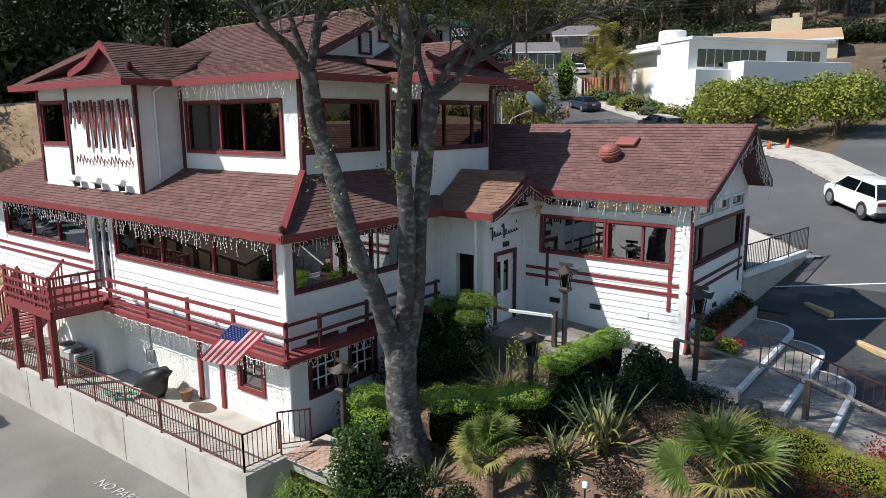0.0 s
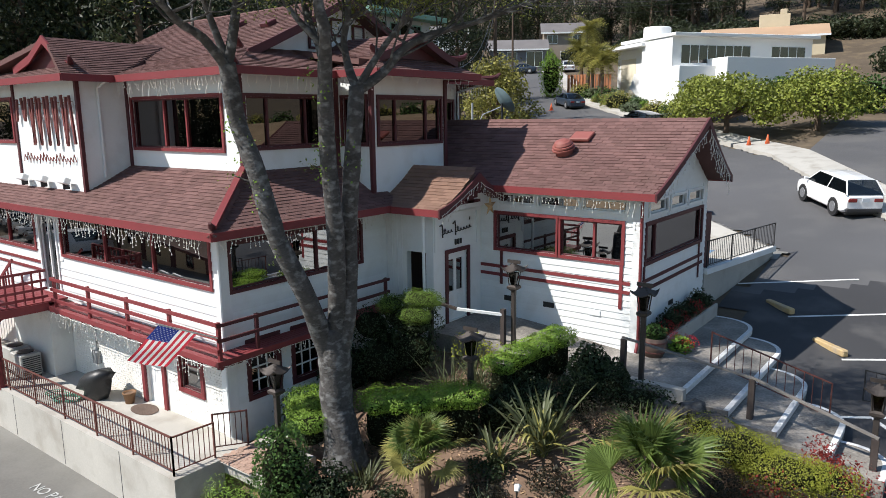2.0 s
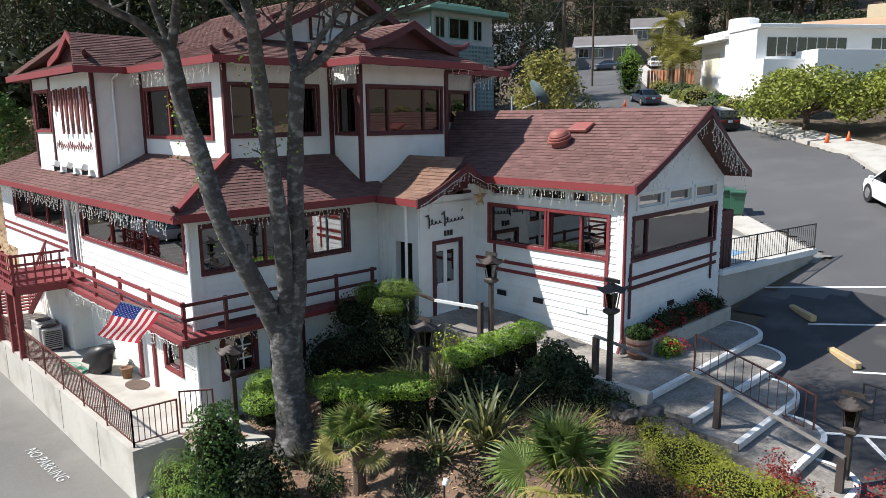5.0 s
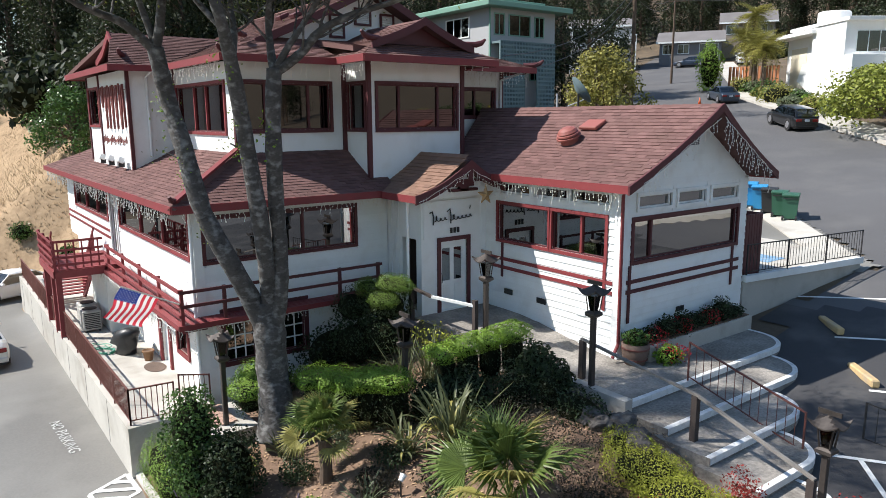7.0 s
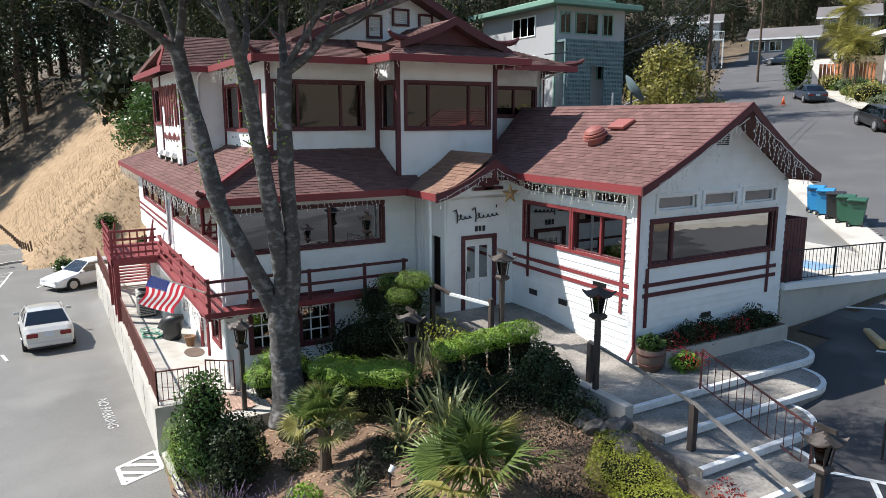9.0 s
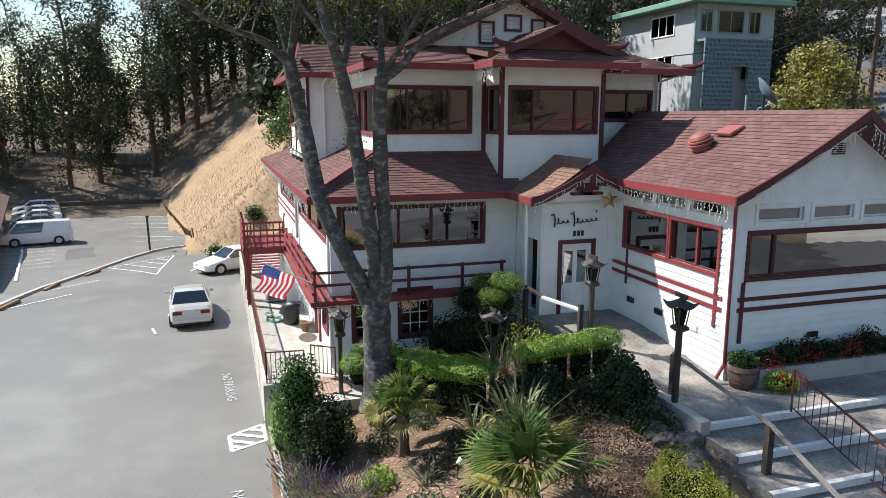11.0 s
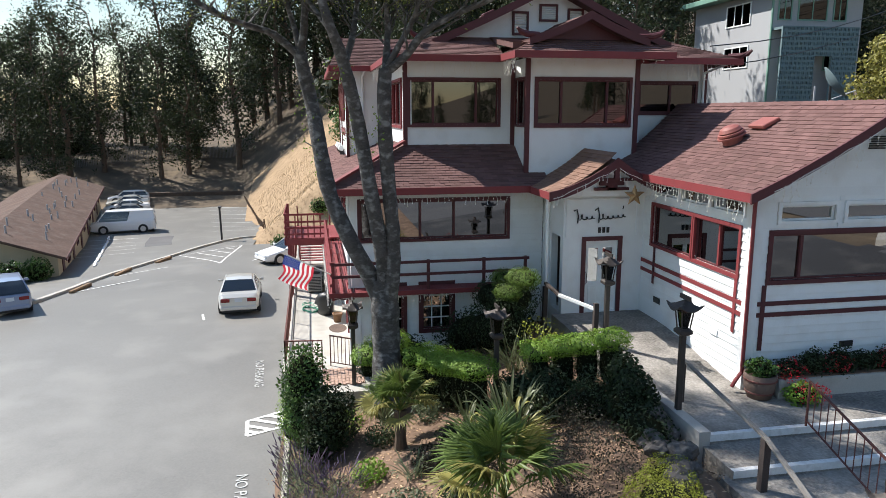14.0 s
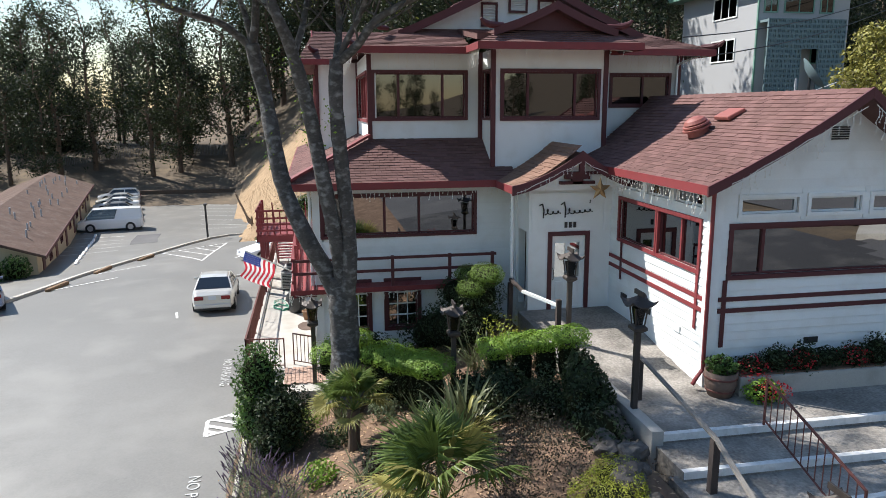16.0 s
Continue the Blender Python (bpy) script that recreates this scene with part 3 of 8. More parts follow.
entry_e = part("entry_wall", wall_mesh("x", -11.7, -0.2, 17.05, 19.55, 0.8, 5.22, DE), WHITE, rest)

# wing
WS = [(-11.1, -6.95, 3.85, 4.92), (-10.95, -9.75, 5.26, 5.56), (-9.6, -8.3, 5.26, 5.56), (-8.15, -6.85, 5.26, 5.56)]
wing_s = part("wing_wall", wall_mesh("y", 19.5, 0.25, -11.7, -6.45, 0.9, 5.9, WS), WHITE, rest)
siding(wing_s, "y", 19.5, -1, -11.7, -6.45, 1.25, 5.8, [(a - .09, b + .09, c - .09, d + .09) for a, b, c, d in WS], 0.19)
window(rest, "y", 19.5, -1, -11.1, -9.0, 3.85, 4.92, RED)
window(rest, "y", 19.5, -1, -8.85, -6.95, 3.85, 4.92, RED, mull=(0.55,))
for a, b, c, d in WS[1:]:
    window(rest, "y", 19.5, -1, a, b, c, d, WHITE, tw=0.07)
WE = [(19.95, 24.65, 3.82, 4.86), (20.1, 21.45, 5.16, 5.5), (21.75, 23.0, 5.16, 5.5), (23.3, 24.6, 5.16, 5.5)]
wing_e = part("wing_wall", wall_mesh("x", -6.45, -0.25, 19.75, 25.15, 0.8, 5.75, WE), WHITE, rest)
holes = [(a - .09, b + .09, c - .09, d + .09) for a, b, c, d in WE]
siding(wing_e, "x", -6.45, 1, 19.5, 25.15, 1.2, 5.7, holes, 0.19)
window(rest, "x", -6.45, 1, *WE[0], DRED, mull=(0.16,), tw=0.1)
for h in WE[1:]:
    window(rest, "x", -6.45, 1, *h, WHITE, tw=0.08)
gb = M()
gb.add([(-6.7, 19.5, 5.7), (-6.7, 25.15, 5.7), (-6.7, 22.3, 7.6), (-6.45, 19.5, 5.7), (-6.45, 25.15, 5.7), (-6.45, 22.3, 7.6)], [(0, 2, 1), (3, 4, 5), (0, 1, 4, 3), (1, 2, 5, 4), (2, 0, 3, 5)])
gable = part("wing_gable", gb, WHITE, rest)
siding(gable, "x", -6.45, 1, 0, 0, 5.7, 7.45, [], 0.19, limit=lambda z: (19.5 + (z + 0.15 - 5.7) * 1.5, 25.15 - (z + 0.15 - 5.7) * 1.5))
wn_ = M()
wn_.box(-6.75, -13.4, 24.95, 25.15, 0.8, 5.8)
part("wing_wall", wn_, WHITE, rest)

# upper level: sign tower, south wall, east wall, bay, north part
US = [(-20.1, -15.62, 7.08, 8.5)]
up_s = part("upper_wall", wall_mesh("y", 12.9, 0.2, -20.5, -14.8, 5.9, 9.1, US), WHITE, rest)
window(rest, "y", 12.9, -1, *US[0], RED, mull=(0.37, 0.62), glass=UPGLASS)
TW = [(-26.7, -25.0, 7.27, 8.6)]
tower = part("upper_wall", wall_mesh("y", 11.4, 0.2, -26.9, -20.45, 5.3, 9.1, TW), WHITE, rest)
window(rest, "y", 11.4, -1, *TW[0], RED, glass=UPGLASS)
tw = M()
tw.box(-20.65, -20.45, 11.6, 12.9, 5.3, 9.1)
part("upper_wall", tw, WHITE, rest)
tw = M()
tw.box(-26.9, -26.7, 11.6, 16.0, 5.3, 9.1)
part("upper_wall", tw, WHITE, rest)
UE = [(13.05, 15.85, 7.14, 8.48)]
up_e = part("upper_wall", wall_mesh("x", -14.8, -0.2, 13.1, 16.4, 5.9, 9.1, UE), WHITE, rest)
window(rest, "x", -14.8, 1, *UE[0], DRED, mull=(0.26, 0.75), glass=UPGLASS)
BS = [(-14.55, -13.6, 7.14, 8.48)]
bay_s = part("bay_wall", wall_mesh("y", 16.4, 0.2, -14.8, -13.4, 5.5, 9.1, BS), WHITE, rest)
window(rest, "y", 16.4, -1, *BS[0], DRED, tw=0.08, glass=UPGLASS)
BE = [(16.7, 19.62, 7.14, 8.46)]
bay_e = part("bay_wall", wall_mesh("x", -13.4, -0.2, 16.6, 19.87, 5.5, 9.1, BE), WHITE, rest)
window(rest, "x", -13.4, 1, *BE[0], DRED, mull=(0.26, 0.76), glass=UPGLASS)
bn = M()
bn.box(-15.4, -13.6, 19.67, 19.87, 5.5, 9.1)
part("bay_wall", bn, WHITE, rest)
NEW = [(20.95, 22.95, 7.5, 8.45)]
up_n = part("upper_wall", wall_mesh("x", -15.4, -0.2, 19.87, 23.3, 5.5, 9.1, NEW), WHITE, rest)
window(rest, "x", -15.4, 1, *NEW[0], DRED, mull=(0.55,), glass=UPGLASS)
un = M()
un.box(-26.9, -15.6, 23.1, 23.3, 5.5, 9.1)
part("upper_wall", un, WHITE, rest)

# ---- roofs ----
def patch(e0, e1, r0, r1, sag=0.0):
    """A roof surface from the eave e0-e1 up to r0-r1; u along, v up; sag makes it hollow."""
    e0, e1, r0, r1 = map(Vector, (e0, e1, r0, r1))
    def at(u, v):
        p = e0.lerp(e1, u).lerp(r0.lerp(r1, u), v)
        return p - Vector((0, 0, sag * 4 * v * (1 - v)))
    n = (e1 - e0).cross((r0 + r1) / 2 - (e0 + e1) / 2).normalized()
    if n.z < 0:
        n = -n
    return at, n


tab_m = M()
tab_m.add([(0, 0, 1), (1, 0, 1), (1, 1, 0.25), (0, 1, 0.25), (0, 0, 0), (1, 0, 0)], [(0, 1, 2, 3), (4, 5, 1, 0), (0, 3, 4), (1, 5, 2)])
TAB, TAB_T = tab_m.mesh("shingle", SHINGLE), tab_m.mesh("shingle", SHINGLE_TAN)


def roof(name, e0, e1, r0, r1, sag=0.0, tab=0.30, course=0.155, thick=0.14, material=None, pieces=0, label="", fascia=True):
    """A roof slope: slab, red fascia along its eave, and courses of shingle tabs."""
    material = material or SHINGLE
    at, n = patch(e0, e1, r0, r1, sag)
    length = ((Vector(r0) + Vector(r1)) / 2 - (Vector(e0) + Vector(e1)) / 2).length
    nv = max(1, int(length / course))
    m = M()
    k = 10
    vs = []
    for j in range(k + 1):
        for u in (0, 1):
            p = at(u, j / k)
            vs += [p, p - Vector((0, 0, thick))]
    fs = []
    for j in range(k):
        a, b = j * 4, j * 4 + 4
        fs += [(a, a + 2, b + 2, b), (a + 1, b + 1, b + 3, a + 3), (a, b, b + 1, a + 1), (a + 2, a + 3, b + 3, b + 2)]
    fs += [(0, 1, 3, 2), (k * 4, k * 4 + 2, k * 4 + 3, k * 4 + 1)]
    m.add(vs, fs)
    slab = part(name, m, material, rest, label)
    rng = random.Random(hash(name) % 7 + int(abs(e0[0] * 13 + e0[1] * 7)))
    sh = M()
    up, made = Vector((0, 0, 1)), 0
    dirn = (Vector(e1) - Vector(e0)).normalized()
    for j in range(nv):
        v0, v1 = j / nv, min(1.0, (j + 1.15) / nv)
        a, c = at(0, v0), at(0, v1)
        sa, sb = (a - Vector(e0)).dot(dirn), (at(1, v0) - Vector(e0)).dot(dirn)
        ta, tb = (c - Vector(e0)).dot(dirn), (at(1, v1) - Vector(e0)).dot(dirn)
        off = (j % 2) * 0.5 * tab + rng.uniform(-0.03, 0.03)
        for i in range(int(sa / tab) - 2, int(sb / tab) + 2):
            s0, s1 = max(sa, i * tab + off), min(sb, (i + 1) * tab + off - 0.012)
            if s1 - s0 < 0.05:
                continue
            lift = 0.018 + rng.uniform(0, 0.012)
            q0, q1 = a + dirn * (s0 - sa) + n * 0.004, a + dirn * (s1 - sa) + n * 0.004
            p0, p1 = q0 + n * lift, q1 + n * lift
            w0 = c + dirn * (min(max(s0, ta), tb) - ta) + n * 0.008
            w1 = c + dirn * (min(max(s1, ta), tb) - ta) + n * 0.008
            if made < pieces and s0 > max(sa, ta) and s1 < min(sb, tb):
                made += 1
                ex, ey = q1 - q0, w0 - q0
                piece("shingle", TAB if material is SHINGLE else TAB_T, slab, Matrix(((ex.x, ey.x, n.x * lift, q0.x), (ex.y, ey.y, n.y * lift, q0.y), (ex.z, ey.z, n.z * lift, q0.z), (0, 0, 0, 1))))
                continue
            sh.add([p0, p1, w1, w0, q0, q1], [(0, 1, 2, 3), (4, 5, 1, 0), (0, 3, 4), (1, 5, 2)])
    part("shingles", sh, material, slab, kind="stuff")
    if fascia:
        f = M()
        a, b = Vector(e0), Vector(e1)
        f.beam(a - up * 0.07, b - up * 0.07, 0.05, 0.2)
        part("fascia", f, RED, slab)
    return slab


def ridge_cap(pts, w=0.22, material=None):
    """A ridge: a continuous strip with lapped cap shingles as pieces on it."""
    strip, up = M(), Vector((0, 0, 1))
    for p, q in zip(pts[:-1], pts[1:]):
        p, q = Vector(p), Vector(q)
        sd_ = (q - p).cross(up).normalized() * w * 0.42
        strip.add([p + sd_ - up * 0.06, p + up * 0.02, p - sd_ - up * 0.06, q + sd_ - up * 0.06, q + up * 0.02, q - sd_ - up * 0.06], [(0, 3, 4, 1), (1, 4, 5, 2), (0, 1, 2), (3, 5, 4)])
    base = part("ridge_cap", strip, material or SHINGLE, rest)
    for p, q in zip(pts[:-1], pts[1:]):
        p, q = Vector(p), Vector(q)
        k = max(1, int((q - p).length / 0.3))
        for i in range(k):
            a, b = p.lerp(q, i / k), p.lerp(q, (i + 1.1) / k)
            d = (b - a).normalized()
            sd_ = d.cross(up).normalized() * w / 2
            dn = up * -0.06
            m = M()
            m.add([a + sd_ + dn, a + up * .045, a - sd_ + dn, b + sd_ + dn, b + up * .03, b - sd_ + dn], [(0, 3, 4, 1), (1, 4, 5, 2), (0, 1, 2)])
            part("cap_shingle", m, material or SHINGLE, base)
    return base


# skirt roof over the main level
A, B = (-12.7, 10.35, 5.35), (-14.8, 12.9, 6.5)
WQ = (-33.0, 10.35, 5.35)
roof("skirt_roof", (-33.0, 10.35, 5.35), A, (-31.0, 12.9, 6.5), B, 0.05)
roof("skirt_roof", A, (-12.7, 17.0, 5.35), B, (-14.8, 17.0, 6.5), 0.05, pieces=300)
roof("skirt_roof", (-33.0, 24.0, 5.35), (-33.0, 10.35, 5.35), (-31.0, 24, 6.5), (-31.0, 12.9, 6.5), 0.05)
ridge_cap([A, B])
hb = M()
hb.beam(Vector(A) + Vector((-0.1, 0.12, 0.14)), Vector(B) + Vector((0.04, -0.05, 0.13)), 0.16, 0.07)
part("hip_board", hb, RED, rest)
fr = M()
fr.box(-31.2, -26.8, 12.9, 24.0, 6.3, 6.48)
part("flat_roof", fr, SHINGLE, rest)
# entry porch roof, a hollow little gable
pk0, pk1 = (-10.95, 18.25, 6.22), (-14.0, 18.25, 6.42)
roof("porch_roof", (-13.2, 16.35, 5.33), (-10.95, 16.35, 5.33), pk1, pk0, 0.14, material=SHINGLE_TAN, pieces=80)
roof("porch_roof", (-10.95, 20.0, 5.4), (-13.4, 20.0, 5.4), pk0, pk1, 0.14)
# wing roof
WR0, WR1 = (-15.3, 22.3, 7.75), (-5.65, 22.3, 7.75)
roof("wing_roof", (-13.4, 19.0, 5.82), (-5.85, 19.0, 5.82), (-15.3, 22.3, 7.75), WR1, 0.10, label="red-brown shingled roof slope", pieces=300)
roof("wing_roof", (-5.85, 25.55, 5.85), (-15.3, 25.55, 5.85), WR1, WR0, 0.12)
ridge_cap([WR0, WR1])
# upper roofs: hip skirt, main gable, bay with gablet, sign tower
Z = 9.18
roof("upper_roof", (-20.2, 12.3, Z), (-14.1, 12.3, Z), (-20.2, 13.95, 9.75), (-15.7, 13.95, 9.75))
roof("upper_roof", (-25.5, 13.95, 9.75), (-15.7, 13.95, 9.75), (-25.5, 18.0, 11.65), (-15.7, 18.0, 11.65), 0.05, fascia=False)
roof("upper_roof", (-15.7, 22.05, 9.75), (-25.5, 22.05, 9.75), (-15.7, 18.0, 11.65), (-25.5, 18.0, 11.65), 0.05, fascia=False)
roof("upper_roof", (-14.1, 23.85, Z), (-25.5, 23.85, Z), (-15.7, 22.05, 9.75), (-25.5, 22.05, 9.75))
roof("upper_roof", (-14.1, 12.3, Z), (-14.1, 15.9, Z), (-16.3, 14.0, 9.93), (-16.3, 15.9, 9.93))
roof("upper_roof", (-14.1, 20.3, Z), (-14.1, 23.85, Z), (-16.3, 20.3, 9.93), (-16.3, 22.1, 9.93))
roof("upper_roof", (-13.35, 15.9, 9.5), (-13.35, 20.3, 9.5), (-16.3, 15.9, 9.93), (-16.3, 20.3, 9.93), fascia=False)
ridge_cap([(-25.5, 18.0, 11.65), (-15.65, 18.0, 11.65)])
roof("bay_roof", (-12.5, 15.75, 9.2), (-12.45, 20.6, 9.2), (-13.4, 16.6, 9.62), (-13.4, 19.7, 9.62))
roof("bay_roof", (-14.4, 15.75, 9.2), (-12.5, 15.75, 9.2), (-14.4, 16.6, 9.62), (-13.4, 16.6, 9.62))
roof("bay_roof", (-12.45, 20.6, 9.2), (-14.4, 20.6, 9.2), (-13.4, 19.7, 9.62), (-14.4, 19.7, 9.62))
roof("bay_roof", (-16.3, 16.35, 9.6), (-13.0, 16.35, 9.6), (-16.3, 18.16, 10.33), (-13.0, 18.16, 10.33), 0.06, fascia=False)
roof("bay_roof", (-13.0, 19.97, 9.6), (-16.3, 19.97, 9.6), (-13.0, 18.16, 10.33), (-16.3, 18.16, 10.33), 0.06, fascia=False)
ridge_cap([(-16.3, 18.16, 10.33), (-12.98, 18.16, 10.33)])
roof("tower_roof", (-27.6, 10.75, Z), (-19.9, 10.75, Z), (-27.0, 11.7, 9.56), (-20.7, 11.7, 9.56))
roof("tower_roof", (-19.9, 10.75, Z), (-19.9, 12.4, Z), (-22.0, 11.35, 10.35), (-22.0, 15.3, 10.35))
roof("tower_roof", (-27.6, 15.3, Z), (-27.6, 10.75, Z), (-22.0, 15.3, 10.35), (-22.0, 11.35, 10.35))
ridge_cap([(-22.0, 11.3, 10.35), (-22.0, 15.3, 10.35)])
ug = M()
ug.add([(-16.3, 13.9, 9.7), (-16.3, 22.1, 9.7), (-16.3, 18.0, 11.58), (-16.5, 13.9, 9.7), (-16.5, 22.1, 9.7), (-16.5, 18.0, 11.58)], [(0, 1, 2), (3, 5, 4), (0, 3, 4, 1), (1, 4, 5, 2), (2, 5, 3, 0)])
upper_gable = part("upper_gable", ug, WHITE, rest)
bgm = M()
bgm.add([(-13.3, 16.5, 9.62), (-13.3, 19.82, 9.62), (-13.3, 18.16, 10.27), (-13.5, 16.5, 9.62), (-13.5, 19.82, 9.62), (-13.5, 18.16, 10.27)], [(0, 1, 2), (3, 5, 4), (0, 3, 4, 1), (1, 4, 5, 2), (2, 5, 3, 0)])
part("bay_gable", bgm, DRED, rest)
tg = M()
tg.add([(-24.0, 11.5, 9.5), (-20.6, 11.5, 9.5), (-22.0, 11.5, 10.27), (-24.0, 11.7, 9.5), (-20.6, 11.7, 9.5), (-22.0, 11.7, 10.27)], [(0, 1, 2), (3, 5, 4), (0, 3, 4, 1), (1, 4, 5, 2), (2, 5, 3, 0)])
part("tower_gable", tg, DRED, rest)

# ---- trim on the restaurant ----
def bar(name, material, parent, *boxes, label=""):
    m = M()
    for b in boxes:
        m.box(*b)
    return part(name, m, material, parent, label)


for x, y, z0, z1 in ((-13.4, 16.4, 5.7, 9.15), (-13.4, 19.87, 5.9, 9.15), (-14.8, 12.9, 6.3, 9.1), (-14.8, 16.34, 6.3, 9.1), (-15.4, 23.3, 6.0, 9.1)):
    bar("corner_post", DRED, rest, (x - 0.05, x + 0.07, y - 0.07, y + 0.06, z0, z1))
for x, y, z0, z1 in ((-20.45, 11.4, 5.7, 9.1), (-20.38, 12.9, 6.2, 9.1), (-24.75, 11.4, 5.9, 9.1), (-26.9, 11.4, 5.9, 9.1)):
    bar("corner_post", DRED, rest, (x - 0.06, x + 0.06, y - 0.05, y + 0.06, z0, z1))
bar("corner_board", WHITE, rest, (-6.62, -6.40, 19.44, 19.5, 1.1, 5.8))
bar("corner_board", WHITE, rest, (-6.45, -6.40, 19.5, 19.68, 1.1, 5.8))
bar("corner_board", WHITE, rest, (-13.72, -13.45, 11.04, 11.1, -0.1, 5.4))
bar("corner_board", WHITE, rest, (-13.5, -13.45, 11.1, 11.3, -0.1, 5.4))
# red wall bands; on shaded stretches DRED puts the shade into the colour
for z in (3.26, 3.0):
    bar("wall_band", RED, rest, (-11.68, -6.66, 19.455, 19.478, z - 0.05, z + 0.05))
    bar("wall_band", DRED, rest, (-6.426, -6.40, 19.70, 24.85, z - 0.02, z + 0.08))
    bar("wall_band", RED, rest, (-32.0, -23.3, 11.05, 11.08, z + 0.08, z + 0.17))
# this upright stands in the wall's shaded end, so it is coloured darker
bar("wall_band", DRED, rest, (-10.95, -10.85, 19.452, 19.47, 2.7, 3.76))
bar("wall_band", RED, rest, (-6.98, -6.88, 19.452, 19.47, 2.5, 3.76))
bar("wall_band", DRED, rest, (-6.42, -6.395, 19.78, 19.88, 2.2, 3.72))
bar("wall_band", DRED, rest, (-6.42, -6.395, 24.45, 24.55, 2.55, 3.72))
# underfloor vents
for x in (-10.6, -9.2, -7.7):
    v = bar("wall_vent", IRON if x < -8 else WHITE, rest, (x - 0.18, x + 0.18, 19.45, 19.47, 2.2, 2.36))
for y in (21.9,):
    bar("wall_vent", IRON, rest, (-6.42, -6.40, y, y + 0.35, 2.16, 2.3))


def downspout(parent, pts, material=None, r=0.045):
    m = M()
    m.tube(pts, r, 8)
    return part("downspout", m, material or RED, parent)


downspout(rest, [(-6.36, 19.42, 5.75), (-6.36, 19.40, 5.5), (-6.34, 19.40, 1.75), (-6.30, 19.22, 1.55), (-6.30, 19.15, 1.42)])
downspout(rest, [(-11.63, 16.52, 5.25), (-11.63, 16.52, 1.8)], WHITE)
downspout(rest, [(-13.42, 10.98, 5.3), (-13.42, 10.98, 2.5), (-13.42, 11.0, 0.1)], WHITE)
downspout(rest, [(-19.9, 12.1, 9.1), (-20.38, 12.0, 8.85), (-20.38, 12.0, 6.2)], WHITE)
downspout(rest, [(-14.2, 23.5, 9.1), (-15.3, 23.2, 8.8), (-15.3, 23.2, 7.6)], WHITE)


def barge(path, drop=0.22, w=0.06, material=None):
    """A barge board that follows the end of a roof."""
    m = M()
    P = [Vector(p) for p in path]
    d = P[-1] - P[0]
    s = Vector((-d.y, d.x, 0)).normalized() * w / 2
    vs, fs = [], []
    for p in P:
        vs += [p + s + Vector((0, 0, 0.05)), p - s + Vector((0, 0, 0.05)), p - s - Vector((0, 0, drop - 0.05)), p + s - Vector((0, 0, drop - 0.05))]
    for i in range(len(P) - 1):
        fs += [(i * 4 + k, i * 4 + (k + 1) % 4, i * 4 + 4 + (k + 1) % 4, i * 4 + 4 + k) for k in range(4)]
    fs += [(3, 2, 1, 0), tuple(len(vs) - 4 + k for k in range(4))]
    m.add(vs, fs)
    return part("barge_board", m, material or DRED, rest)


def rake(e, r, sag, n=8):
    at, _ = patch(e, e, r, r, sag)
    return [at(0, k / n) for k in range(n + 1)]


barge(rake((-5.82, 18.92, 5.80), (-5.62, 22.3, 7.75), 0.10))
barge(rake((-5.82, 25.63, 5.83), (-5.62, 22.3, 7.75), 0.12))
barge(rake((-10.9, 16.3, 5.33), (-10.9, 18.25, 6.24), 0.14), 0.26)
barge(rake((-10.9, 20.05, 5.38), (-10.9, 18.25, 6.24), 0.14), 0.26)
barge(rake((-15.65, 13.9, 9.75), (-15.65, 18.0, 11.67), 0.05), 0.26)
barge(rake((-15.65, 22.1, 9.75), (-15.65, 18.0, 11.67), 0.05), 0.26)
barge(rake((-12.97, 16.3, 9.62), (-12.97, 18.16, 10.36), 0.06), 0.24)
barge(rake((-12.97, 20.02, 9.62), (-12.97, 18.16, 10.36), 0.06), 0.24)
barge([(-24.2, 11.28, 9.55), (-23.0, 11.28, 9.85), (-22.0, 11.28, 10.38)], 0.24, material=RED)
barge([(-20.5, 11.28, 9.5), (-21.2, 11.28, 9.82), (-22.0, 11.28, 10.38)], 0.24, material=RED)


def horn(p, d, size=0.4):
    """An upturned eave ornament."""
    m = M()
    p, d = Vector(p), Vector(d).normalized()
    m.tube([p - d * size, p, p + d * size * 0.5 + Vector((0, 0, size * 0.15)), p + d * size * 0.8 + Vector((0, 0, size * 0.42))], [size * 0.2, size * 0.24, size * 0.2, size * 0.1], 8)
    return part("eave_ornament", m, DRED, rest)


horn((-12.95, 16.2, 9.72), (0.25, -1, 0))
horn((-12.95, 20.1, 9.72), (0.25, 1, 0))
horn((-14.15, 12.35, 9.3), (1, -1, 0), 0.3)
horn((-14.15, 23.8, 9.3), (1, 1, 0), 0.4)
horn((-20.4, 11.3, 9.55), (1, -0.6, 0))
horn((-12.85, 10.5, 5.48), (1, -1, 0), 0.35)
horn((-15.2, 13.3, 9.85), (1, -1, 0), 0.35)

# gable vents
def louvre(y, z, w, h):
    fr = M()
    fr.box(-16.28, -16.22, y - w / 2 - .07, y + w / 2 + .07, z - .07, z)
    fr.box(-16.28, -16.22, y - w / 2 - .07, y + w / 2 + .07, z + h, z + h + .07)
    fr.box(-16.28, -16.22, y - w / 2 - .07, y - w / 2, z, z + h)
    fr.box(-16.28, -16.22, y + w / 2, y + w / 2 + .07, z, z + h)
    lv = part("louvre_vent", fr, DRED, rest)
    k = 7
    for i in range(k):
        s = M()
        s.box(0, 0.05, -w / 2, w / 2, -0.012, 0.012, m=pose(-16.285, y, z + (i + 0.5) * h / k, 0, 40, 0))
        part("slat", s, WHITE, lv)


